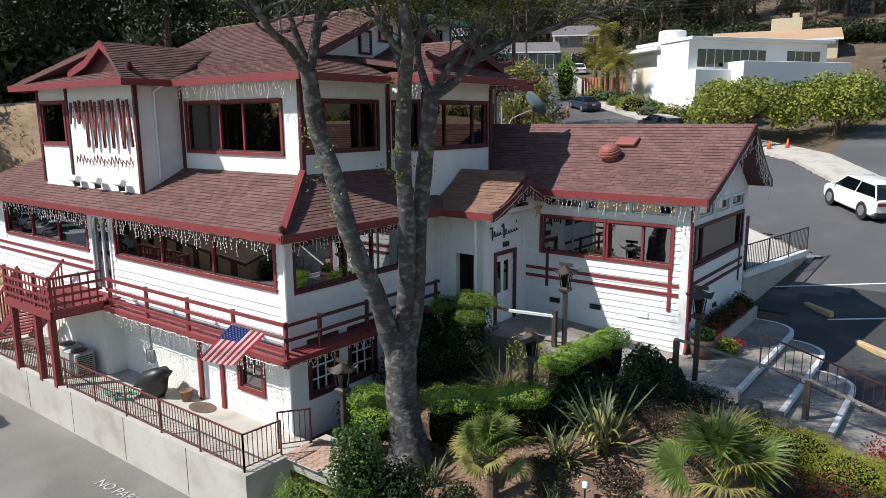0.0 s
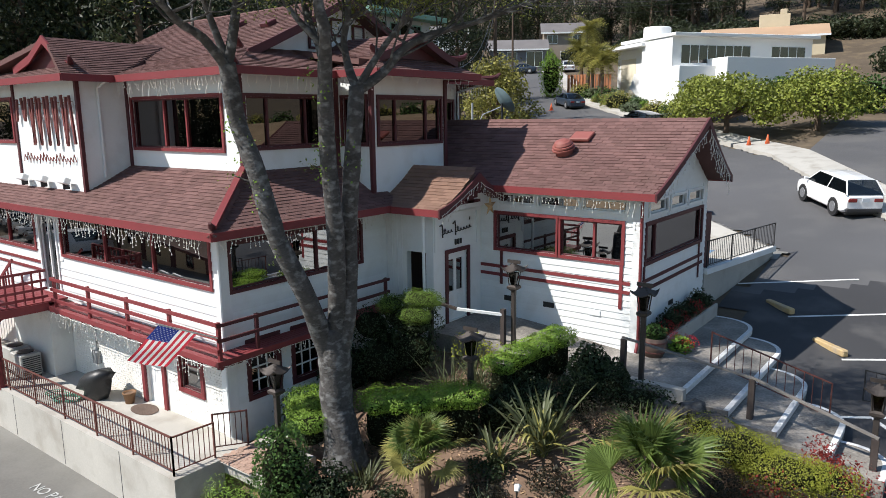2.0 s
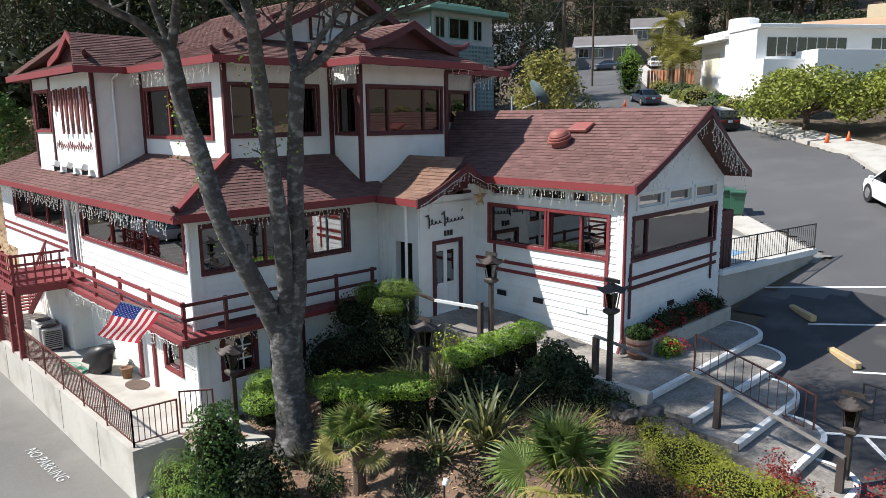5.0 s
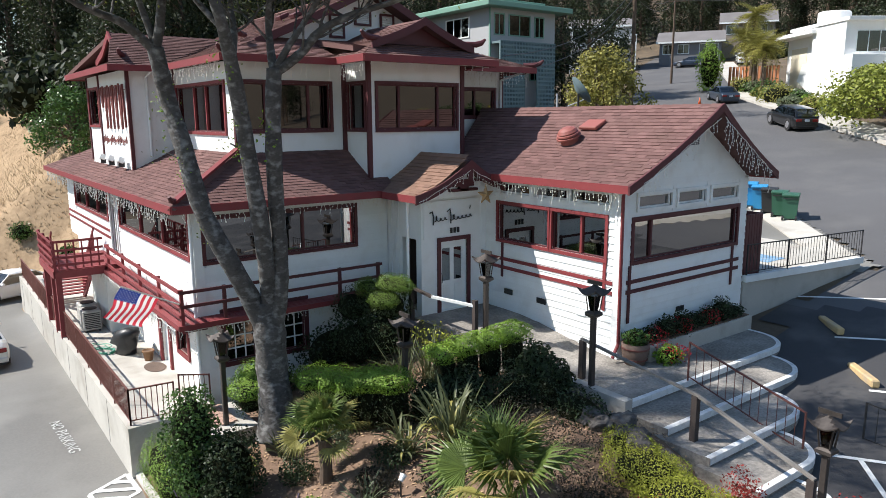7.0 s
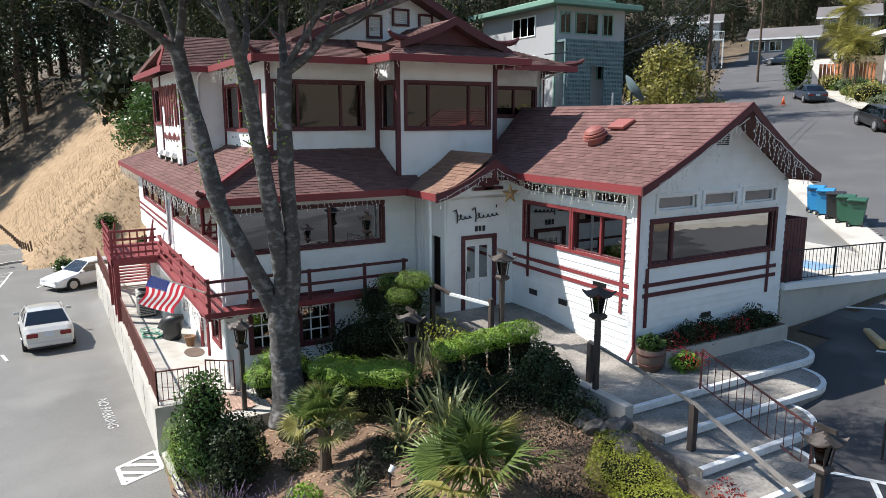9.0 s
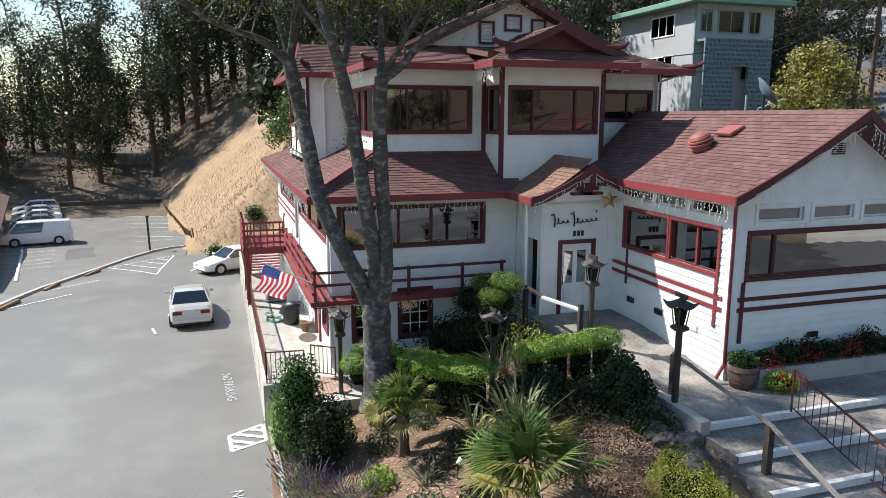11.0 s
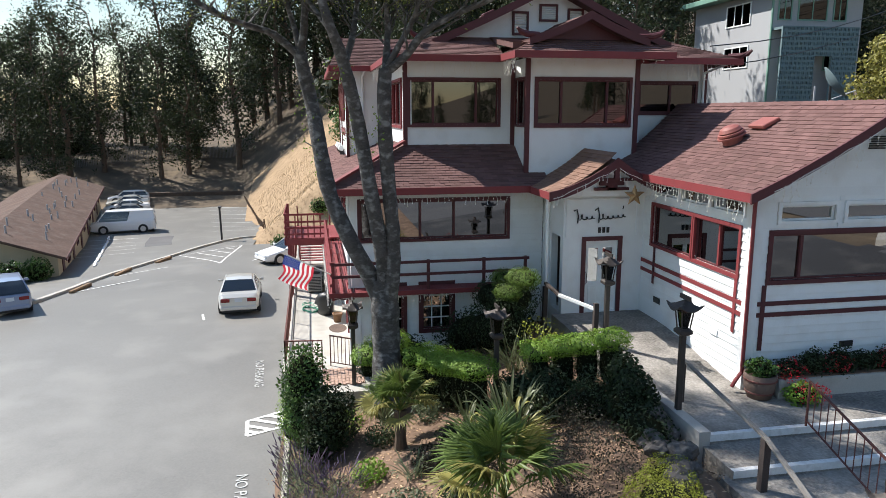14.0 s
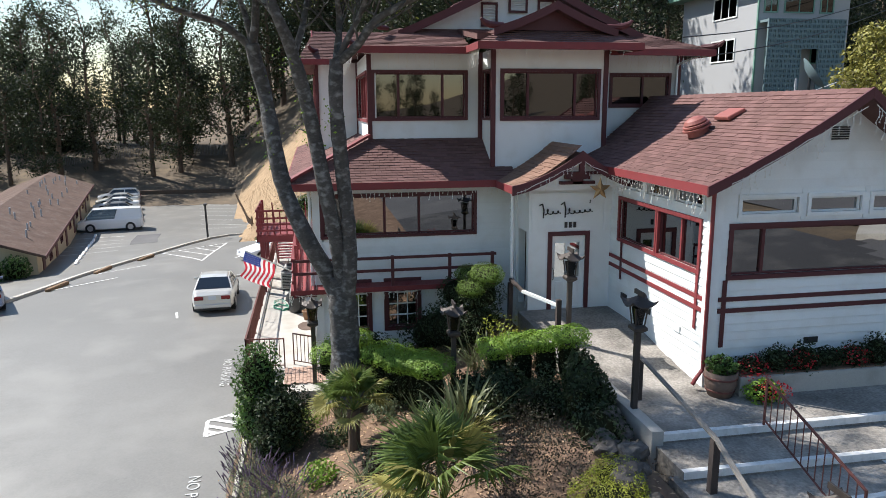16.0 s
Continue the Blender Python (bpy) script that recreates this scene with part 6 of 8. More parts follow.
bush("topiary_tree", "dark evergreen with rounded clipped green tops beside the entrance", "shrub", [((-11.0, 15.65, 3.0), (0.68, 0.45, 0.24)), ((-10.9, 15.2, 2.65), (0.5, 0.4, 0.2)), ((-11.9, 15.35, 2.8), (0.45, 0.4, 0.25))], HEDGE, 14000, 0.035, 26, power=2.6, spread=0.4)
# lower part of the evergreen, its shade put into dark leaves
bush("dark_shrub", "the evergreen's lower growth, in leaves darkened for its shade", "shrub", [((-11.3, 15.5, 2.4), (1.05, 0.7, 0.58)), ((-12.4, 15.1, 2.15), (0.75, 0.6, 0.55)), ((-11.0, 15.2, 1.6), (0.8, 0.7, 0.8)), ((-11.7, 14.8, 1.3), (0.8, 0.8, 0.8))], DARKB, 8000, 0.065, 126)
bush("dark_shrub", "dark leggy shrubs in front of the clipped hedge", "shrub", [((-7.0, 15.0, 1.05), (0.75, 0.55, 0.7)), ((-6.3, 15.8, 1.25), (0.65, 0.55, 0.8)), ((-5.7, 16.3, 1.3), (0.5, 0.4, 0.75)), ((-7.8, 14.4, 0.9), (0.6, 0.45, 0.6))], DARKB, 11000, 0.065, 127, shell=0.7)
bush("white_flowered_shrub", "leafy shrub with pale yellow-green tips beside the evergreen", "shrub", [((-9.3, 15.6, 1.9), (0.6, 0.5, 0.5)), ((-8.8, 15.9, 1.8), (0.5, 0.4, 0.4))], JUNIP, 420, 0.08, 128, inner=False, shell=0.8)
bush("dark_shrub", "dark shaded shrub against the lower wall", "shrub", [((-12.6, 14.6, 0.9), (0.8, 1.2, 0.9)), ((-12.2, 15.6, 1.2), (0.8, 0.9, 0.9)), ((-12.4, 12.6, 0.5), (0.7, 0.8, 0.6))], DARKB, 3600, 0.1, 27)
bush("rose_shrub", "dark leafy shrub beside the entrance wall", "shrub", [((-6.4, 16.6, 1.6), (0.6, 0.4, 0.75)), ((-5.9, 16.7, 1.45), (0.5, 0.4, 0.6))], DARKB, 3600, 0.11, 28)
bush("low_shrub", "dry dark low shrub among the rocks", "shrub", [((-5.3, 15.6, 1.0), (1.0, 0.8, 0.5)), ((-4.6, 14.6, 0.8), (1.0, 0.8, 0.5)), ((-6.0, 15.4, 1.05), (0.8, 0.7, 0.5)), ((-3.9, 15.6, 0.9), (0.7, 0.6, 0.45))], BROWNB, 11000, 0.05, 29, inner=False, shell=0.7)
bush("low_shrub", "dark green low shrub among the rocks", "shrub", [((-5.0, 16.4, 1.2), (1.0, 0.6, 0.5)), ((-7.2, 15.2, 1.2), (0.9, 0.6, 0.6)), ((-7.6, 14.6, 1.1), (0.7, 0.6, 0.5))], DARKB, 3600, 0.09, 30)
bush("juniper", "spreading yellow-green juniper beside the steps", "shrub", [((-2.6, 15.7, 1.05), (0.9, 0.7, 0.4)), ((-1.7, 15.5, 0.9), (0.9, 0.7, 0.4)), ((-3.3, 16.1, 1.1), (0.6, 0.5, 0.35)), ((-1.0, 15.9, 0.75), (0.7, 0.6, 0.35))], JUNIP, 26000, 0.042, 31, aspect=0.45, spread=0.7)
bush("low_shrub", "dry twiggy shrub in front of the juniper", "shrub", [((-1.6, 14.5, 0.65), (1.2, 0.7, 0.5)), ((-0.4, 15.0, 0.5), (0.9, 0.7, 0.5)), ((-2.9, 14.6, 0.7), (0.7, 0.6, 0.45))], BROWNB, 10000, 0.048, 32, inner=False, shell=0.7)
for x, y, k in ((-1.7, 14.9, 0.6), (-0.6, 16.0, 0.55), (-1.2, 16.6, 0.4), (0.5, 16.9, 0.5)):
    bush("red_leaved_shrub", "small shrub with bright red leaves", "shrub", [((x, y, gz(x, y) + 0.75), (k, k, 0.55))], REDL, 700, 0.065, 133 + int(x * 10), inner=False, group="red-leaved shrubs", shell=0.8)
for k, (x, y, r) in enumerate(((-8.9, 8.7, 0.6), (-8.0, 8.6, 0.6), (-7.1, 8.8, 0.65), (-6.0, 8.7, 0.6), (-5.6, 9.8, 0.6), (-4.7, 9.0, 0.7), (-6.5, 10.3, 0.5), (-3.6, 9.8, 0.7))):
    y = max(y, 9.45 + 0.1 * (k % 3))
    th = bush("lavender", "grey-green lavender with purple flower spikes", "lavender", [((x, y, gz(x, y) + 0.25), (r, r, 0.42))], LAV, 2600, 0.07, 50 + k, aspect=0.2, group="lavender plants", inner=False, shell=0.7)
    rng = random.Random(k)
    m = M()
    for i in range(70):
        a, q = rng.uniform(0, 6.28), r * math.sqrt(rng.random())
        b = Vector((x + q * math.cos(a), y + q * math.sin(a), gz(x, y) + 0.5))
        t = b + Vector((rng.uniform(-0.12, 0.12) + 0.18 * math.cos(a), rng.uniform(-0.12, 0.12) + 0.18 * math.sin(a), rng.uniform(0.15, 0.38)))
        m.beam(b, t, 0.007, 0.007)
        m.beam(b.lerp(t, 0.62), t, 0.016, 0.016)
    part("flower_spike", m, PURP, th, kind="stuff")
for k, (x, y, r, mt_) in enumerate(((-10.0, 10.6, 0.5, LIGHTG), (-7.0, 11.0, 0.4, LIGHTG), (-6.6, 12.3, 0.45, BROWNB), (-8.9, 12.6, 0.4, LAV), (-5.2, 11.6, 0.55, LAV), (-8.5, 11.4, 0.4, DARKB), (-4.2, 11.2, 0.55, LAV), (-7.0, 13.0, 0.5, DARKB), (-5.6, 13.2, 0.5, BROWNB), (-4.9, 12.6, 0.4, DARKB))):
    bush("low_shrub", "small low ground-cover shrub on bare soil", "shrub", [((x, y, gz(x, y) + 0.18), (r, r, 0.28))], mt_, 900, 0.075, 80 + k, inner=False, shell=0.6, group="ground cover")
# fallen leaves and bark on the soil
LITTER = leaf_mat("fallen_leaf", (0.34, 0.23, 0.14), 0.7, rough=0.8, trans=0.0)
lit, nl = M(), np.random.default_rng(91)
px_, py_ = nl.uniform(-12, 0.5, 9000), nl.uniform(8.6, 17.0, 9000)
lp_ = np.array([(a, b, gz(a, b) + 0.05 * noise.noise((a * 0.5, b * 0.5, 0)) + 0.022) for a, b in zip(px_, py_)])
leaf_quads(lit, lp_, np.tile([0, 0, 1.0], (9000, 1)), 0.085, nl, 0.45, 0.25)
tagged(part("leaf_litter", lit, LITTER), "dry brown fallen leaves and bark scattered on the soil", "leaf litter", kind="stuff")
# planter flowers
bush("planter_flowers", "green leaves with red geraniums in the planter", "flowers", [((-6.05, 20.4 + k * 0.62, 1.9 + 0.06 * (k % 2)), (0.33, 0.42, 0.2 + 0.13 * (k % 3))) for k in range(7)], DARKB, 5200, 0.065, 61)
bush("planter_flowers", "red geranium blooms in the planter", "flowers", [((-5.85, 20.3, 1.85), (0.35, 0.35, 0.3)), ((-5.9, 21.4, 2.0), (0.3, 0.4, 0.2)), ((-5.9, 22.8, 2.0), (0.3, 0.4, 0.2))], GERAN, 700, 0.05, 62, inner=False)
bush("planter_flowers", "leafy green plant in the barrel", "flowers", [((-5.95, 19.6, 1.98), (0.33, 0.33, 0.2))], CAMEL, 600, 0.08, 63)
bush("geranium", "red geranium tumbling at the foot of the planter", "flowers", [((-5.45, 20.3, 1.5), (0.32, 0.42, 0.26))], LIGHTG, 700, 0.08, 64)
bush("geranium", "bright red geranium blooms at the planter's foot", "flowers", [((-5.3, 20.4, 1.58), (0.3, 0.4, 0.22))], GERAN, 200, 0.06, 65, inner=False)


# strap-leaved plants
def blade_mesh(name, L, w, droop, material, seg=7):
    m = M()
    vs, fs = [], []
    for i in range(seg + 1):
        t = i / seg
        x = L * (t * math.cos(0.9 * droop * t) * 0.55 + 0.1 * t)
        z = L * (t * 0.95 - droop * 0.75 * t ** 2.4)
        ww = w * (0.7 + 0.6 * t) * (1 - t ** 4) + 0.002
        vs += [(x, -ww / 2, z + ww * 0.25), (x, 0, z), (x, ww / 2, z + ww * 0.25)]
    for i in range(seg):
        a, b = i * 3, i * 3 + 3
        fs += [(a, a + 1, b + 1, b), (a + 1, a + 2, b + 2, b + 1)]
    m.add(vs, fs)
    return m.mesh(name, material, True)


def clump(name, label, x, y, n, L, w, seed, material, extra=None, group=""):
    th = thing(name, label, "plant", group)
    rng = random.Random(seed)
    kinds = [blade_mesh("blade", L, w, d, material if not extra or d < 0.75 else extra) for d in (0.1, 0.3, 0.5, 0.7, 0.95)]
    for i in range(n):
        a = rng.uniform(0, 360)
        s = rng.uniform(0.7, 1.15)
        piece("blade", rng.choice(kinds), th, pose(x + rng.uniform(-.16, .16), y + rng.uniform(-.16, .16), gz(x, y) + 0.02, rng.uniform(-12, 12), rng.uniform(-28, 24), a) @ Matrix.Scale(s, 4))
    return th


clump("flax_plant", "large dark flax with long arching strap leaves", -6.3, 14.0, 90, 1.75, 0.075, 1, FLAX, PALMY)
clump("flax_plant", "smaller dark flax with arching strap leaves", -7.0, 13.3, 45, 1.2, 0.06, 2, FLAX, PALMY)
clump("agapanthus", "strap-leaved green clump at the palm's side", -9.4, 11.6, 45, 0.8, 0.035, 3, FLAX)
clump("iris_clump", "tall thin upright leaves below the evergreen", -8.9, 15.3, 70, 1.25, 0.03, 4, FLAX, group="iris clumps")
clump("iris_clump", "tall thin upright leaves below the evergreen", -9.6, 15.0, 60, 1.2, 0.03, 5, FLAX, group="iris clumps")
clump("agapanthus", "strap-leaved green clump on the slope", -6.4, 11.9, 40, 0.7, 0.03, 6, LAV)


# fan palms
def fan_mesh(R, material, stalk, rays=44, sweep=225):
    m = M()
    m.tube([(0, 0, 0), (stalk * 0.5, 0, stalk * 0.13), (stalk, 0, stalk * 0.16)], [0.018, 0.014, 0.01], 5)
    o = Vector((stalk, 0, stalk * 0.16))
    for k in range(rays):
        a = radians(-sweep / 2 + sweep * k / (rays - 1))
        L = R * (0.82 + 0.18 * math.cos(a * 0.6)) * (0.93 + 0.07 * math.sin(k * 2.7))
        d = Vector((math.cos(a), math.sin(a), 0))
        s = Vector((-d.y, d.x, 0))
        w = 2 * R * 0.62 * math.radians(sweep / rays) * 0.26
        mid = o + d * L * 0.6 + Vector((0, 0, 0.07 * R))
        tip = o + d * L + Vector((0, 0, -0.16 * R - 0.14 * R * math.cos(k * 1.9))) + s * 0.05 * R * math.sin(k * 2.3)
        up = Vector((0, 0, w * 0.45))
        m.add([o, mid - s * w - up, mid, mid + s * w - up, tip], [(0, 1, 2), (0, 2, 3), (1, 4, 2), (2, 4, 3)])
    return m.mesh("frond", material, False)


def fan_palm(x, y, z, trunk, R, stalk, n, seed, label, sc=1.0):
    th = thing("fan_palm", label, "palm")
    rng = random.Random(seed)
    m = M()
    pts = [(x, y, gz(x, y) - 0.1), (x + 0.02, y, gz(x, y) + trunk * 0.5), (x, y, z)]
    m.tube(pts, [0.16, 0.13, 0.15], 10)
    part("trunk", m, BARK_D, th)
    km = [fan_mesh(R, PALMG, stalk), fan_mesh(R * 0.9, PALMG, stalk * 0.8, 40, 190), fan_mesh(R * 0.95, PALMY, stalk, 42, 230)]
    for i in range(n):
        a = i * 137.5 + rng.uniform(-20, 20)
        t = i / (n - 1)
        tilt = lerp(8, -78, t ** 0.7) + rng.uniform(-8, 8)     # drooping old ones first, upright last
        piece("frond", km[2] if t < 0.2 or i % 6 == 5 else km[rng.choice((0, 0, 1))], th, pose(x, y, z, 0, 0, a) @ pose(0, 0, 0, rng.uniform(-38, 38), tilt, 0))
    return th


fan_palm(-7.85, 11.8, 0.78, 0.6, 0.52, 0.62, 26, 7, "small fan palm with a short fibrous trunk")
fan_palm(-3.4, 13.05, 1.0, 0.5, 0.9, 0.9, 15, 9, "large low fan palm with broad bright fronds")

# rocks beside the steps
ROCK = mat("grey_rock", (0.075, 0.066, 0.06), 0.9, var=0.5, s1=2, s2=14, bump=1.0, stain=(0.24, 0.22, 0.2), stain_amt=0.6)
rr = random.Random(4)
for k in range(34):
    x = -5.6 + 3.6 * rr.random()
    y = 16.95 - 0.5 * rr.random() - 0.28 * (x + 5.6) * 0.5
    s = rr.uniform(0.14, 0.3)
    bm = bmesh.new()
    bmesh.ops.create_icosphere(bm, subdivisions=3, radius=s)
    for v in bm.verts:
        v.co *= 1 + 0.45 * noise.noise(v.co * (1.1 / s) + Vector((k * 3.1, 0, 0))) + 0.22 * noise.noise(v.co * (3.4 / s) + Vector((k * 5.3, 2, 0)))
        v.co.z *= 0.75
    me = bpy.data.meshes.new("rock")
    bm.to_mesh(me)
    bm.free()
    me.materials.append(ROCK)
    ob = new("rock", me)
    ob.location = (x, y, gz(x, y) + s * 0.3)
    tagged(ob, "rough grey garden rock beside the steps", "rock", group="garden rocks")
for k, (x, y) in enumerate(((-3.9, 11.9), (-2.6, 13.9))):
    bm = bmesh.new()
    bmesh.ops.create_icosphere(bm, subdivisions=3, radius=0.33)
    for v in bm.verts:
        v.co *= 1 + 0.3 * noise.noise(v.co * 3 + Vector((k * 7, 0, 3)))
        v.co.z *= 0.7
    me = bpy.data.meshes.new("rock")
    bm.to_mesh(me)
    bm.free()
    me.materials.append(ROCK)
    ob = new("rock", me)
    ob.location = (x, y, gz(x, y) + 0.12)
    tagged(ob, "pale rounded boulder among the shrubs", "rock", group="garden rocks")
sp = thing("garden_spotlight", "small pale garden spotlight on a stake", "spotlight")
m = M()
m.tube([(-6.0, 12.5, gz(-6, 12.5)), (-6.0, 12.5, gz(-6, 12.5) + 0.35)], 0.02, 6)
part("stake", m, IRON, sp)
m = M()
m.lathe([(0.05, 0), (0.07, 0.14), (0.085, 0.14)], 12, m=pose(-6.0, 12.5, gz(-6, 12.5) + 0.35, -50, 0, 20))
part("head", m, WHITE, sp)

# ---- the big tree ----
tree = thing("tree", "big grey-barked tree with three leaning stems and a sparse crown", "tree")
m = M()
def stem(pts, radii, sub=5, n=12, wob=0.03):
    out, rad = [], []
    P = [Vector(p) for p in pts]
    for i in range(len(P) - 1):
        p0, p1, p2, p3 = P[max(i - 1, 0)], P[i], P[i + 1], P[min(i + 2, len(P) - 1)]
        for k in range(sub):
            t = k / sub
            q = 0.5 * ((2 * p1) + (-p0 + p2) * t + (2 * p0 - 5 * p1 + 4 * p2 - p3) * t * t + (-p0 + 3 * p1 - 3 * p2 + p3) * t ** 3)
            r = lerp(radii[i], radii[i + 1], t)
            out.append(q)
            rad.append(r * (1 + 0.10 * noise.noise(q * 2.7) + 0.05 * noise.noise(q * 9)))
    out.append(P[-1])
    rad.append(radii[-1])
    m.tube(out, rad, n)


stem([(-10.15, 11.75, 0.0), (-10.22, 11.75, 0.6), (-10.38, 11.76, 1.5), (-10.36, 11.74, 2.5), (-10.38, 11.7, 3.3)], [0.56, 0.42, 0.37, 0.37, 0.30])
stem([(-10.42, 11.74, 2.4), (-10.46, 11.45, 3.2), (-10.34, 10.95, 4.2), (-10.49, 10.48, 5.3), (-10.60, 10.31, 6.0), (-10.76, 10.17, 6.9), (-11.04, 10.03, 7.8), (-10.98, 9.88, 8.5), (-10.96, 9.8, 8.95)], [0.28, 0.24, 0.215, 0.20, 0.195, 0.19, 0.18, 0.175, 0.17])
stem([(-10.36, 11.72, 2.4), (-10.22, 11.72, 3.5), (-10.02, 11.58, 4.5), (-9.80, 11.38, 5.6), (-9.70, 11.18, 6.85), (-9.53, 10.99, 7.8), (-9.24, 10.74, 8.75), (-8.92, 10.48, 9.4), (-8.9, 10.33, 9.9), (-8.75, 10.15, 10.7)], [0.24, 0.2, 0.19, 0.18, 0.17, 0.16, 0.14, 0.115, 0.095, 0.07])
stem([(-10.3, 11.8, 2.4), (-10.1, 11.92, 3.5), (-9.98, 11.93, 4.5), (-9.86, 11.84, 5.55), (-9.62, 11.74, 6.8), (-9.44, 11.7, 7.8), (-9.39, 11.74, 8.5)], [0.22, 0.19, 0.18, 0.175, 0.17, 0.165, 0.16])
# main limbs, each from its fork to the twigs
BOUGHS = [
    ([(-10.97, 9.82, 8.85), (-10.8, 9.2, 9.36), (-10.52, 8.6, 9.53), (-10.0, 7.95, 9.72), (-9.6, 7.3, 10.1)], 0.105),
    ([(-10.96, 9.8, 8.9), (-10.9, 9.9, 9.35), (-10.8, 9.95, 9.85), (-10.7, 10.0, 10.4), (-10.5, 10.1, 11.2)], 0.12),
    ([(-10.95, 9.8, 9.0), (-11.12, 9.68, 9.6), (-11.2, 9.5, 10.2), (-11.4, 9.3, 10.9)], 0.085),
    ([(-9.3, 10.8, 8.6), (-9.62, 11.0, 9.15), (-9.95, 11.1, 9.65), (-10.3, 11.2, 10.2), (-10.8, 11.2, 10.8)], 0.09),
    ([(-9.05, 10.6, 9.15), (-9.35, 10.3, 9.6), (-9.5, 9.95, 10.1), (-9.5, 9.5, 10.8)], 0.07),
    ([(-9.4, 11.76, 8.42), (-9.08, 12.19, 8.79), (-8.84, 12.54, 9.24), (-8.5, 13.05, 9.56), (-7.85, 13.75, 9.82), (-7.1, 14.5, 10.2)], 0.11),
    ([(-9.39, 11.74, 8.45), (-9.65, 11.8, 8.85), (-9.83, 11.85, 9.45), (-9.62, 11.8, 9.95), (-9.6, 11.8, 10.9)], 0.105),
    ([(-9.38, 11.78, 8.5), (-9.2, 12.0, 8.95), (-8.98, 12.25, 9.4), (-8.55, 12.45, 9.95), (-8.1, 12.6, 10.6)], 0.085),
]
rng = random.Random(12)
tips = []


def limb(p, d, L, r, depth):
    """A crooked branch that forks; its ends carry leaves."""
    p, d = Vector(p), Vector(d).normalized()
    pts, rad = [p.copy()], [r]
    k = 5
    for i in range(k):
        d = (d + Vector((rng.uniform(-.25, .25), rng.uniform(-.25, .25), rng.uniform(-.08, .2)))).normalized()
        p = p + d * L / k
        pts.append(p.copy())
        rad.append(lerp(r, r * 0.6, (i + 1) / k))
    m.tube(pts, rad, 8 if r > 0.05 else 5)
    if depth == 0:
        tips.append((p, d))
        return
    for j in range(rng.choice((2, 3))):
        a = rng.uniform(0, 6.28)
        s = d.cross(Vector((math.cos(a), math.sin(a), 0.3))).normalized()
        limb(p, d + s * rng.uniform(0.5, 0.95), L * rng.uniform(0.62, 0.85), r * 0.58, depth - 1)
    if rng.random() < 0.7:
        q = pts[3]
        limb(q, d + Vector((rng.uniform(-1, 1), rng.uniform(-1, 1), 0.2)), L * 0.6, r * 0.4, max(0, depth - 2))


for pts, r in BOUGHS:
    stem(pts, [r * (1 - 0.6 * k / (len(pts) - 1)) for k in range(len(pts))], 4, 9)
    a, b = Vector(pts[-2]), Vector(pts[-1])
    limb(b, b - a + Vector((0, 0, 0.15)), 1.25, r * 0.42, 3)
    for k in range(1, len(pts) - 1):
        c, d = Vector(pts[k]), Vector(pts[k + 1]) - Vector(pts[k])
        for q in range(3):
            limb(c.lerp(Vector(pts[k + 1]), rng.random()), d + Vector((rng.uniform(-1, 1), rng.uniform(-1, 1), rng.uniform(-0.1, 0.7))), rng.uniform(0.6, 1.1), r * 0.3, 2)
limb((-8.8, 10.2, 10.5), (0.3, -0.3, 1.0), 1.3, 0.055, 3)
limb((-10.72, 10.2, 6.6), (-0.5, -0.6, 0.3), 0.5, 0.025, 0)
limb((-9.72, 11.2, 6.7), (-0.3, -0.5, 0.5), 0.45, 0.025, 0)
part("trunk", m, BARK, tree, smooth=True)
lv = M()
nr = np.random.default_rng(3)
for p, d in tips:
    high = p.z > 10.3
    n = nr.integers(45, 95) if high else nr.integers(12, 42)
    pts = np.array(p) + nr.normal(size=(n, 3)) * np.array([0.22, 0.22, 0.12])
    leaf_quads(lv, pts, np.tile([0, 0, 1.0], (n, 1)), 0.085 if high else 0.07, nr, 0.45, 0.9)
part("crown", lv, TREEL, tree, kind="stuff")
for x, y, z in ((-10.9, 10.1, 7.2), (-11.1, 9.95, 7.8), (-10.68, 10.25, 6.2), (-9.75, 11.1, 6.9), (-9.66, 11.05, 7.4), (-10.5, 10.5, 5.2), (-9.5, 11.65, 7.2), (-9.35, 10.75, 8.6), (-10.62, 10.2, 6.6)):
    iv, n = M(), 38
    leaf_quads(iv, np.array((x, y, z)) - np.array([0, 0.08, 0]) + nr.normal(size=(n, 3)) * np.array([0.12, 0.12, 0.2]), np.tile([0, -0.5, 0.6], (n, 1)), 0.075, nr, 0.6, 0.9)
    part("sprout", iv, LIGHTG if z > 5.5 else HEDGE, tree, "tuft of yellow-green sprouts on the stem", kind="stuff")

# ---- vehicles ----
WHITES = mat("white_stucco", (0.85, 0.85, 0.84), 0.75, var=0.04, s1=0.3, s2=12, bump=0.08)
TYRE = mat("tyre_rubber", (0.018, 0.018, 0.019), 0.85, var=0.2)
RIM = mat("alloy_rim", (0.5, 0.5, 0.52), 0.3, metal=0.8, var=0.1, bump=0)
TAIL = mat("red_tail_lamp", (0.2, 0.015, 0.015), 0.2, var=0.05, bump=0)
HEADL = mat("clear_head_lamp", (0.75, 0.76, 0.78), 0.15, var=0.05, bump=0)
PLASTIC = mat("dark_car_plastic", (0.03, 0.03, 0.032), 0.6, var=0.1, bump=0)
PLATE = mat("pale_plate", (0.6, 0.65, 0.7), 0.5, var=0.05, bump=0)


def paint(name, col, metal=0.2):
    m = mat(name, col, 0.28, metal=metal, var=0.04, s1=0.8, bump=0)
    m.node_tree.nodes["Principled BSDF"].inputs["Coat Weight"].default_value = 0.6
    m.node_tree.nodes["Principled BSDF"].inputs["Coat Roughness"].default_value = 0.06
    return m


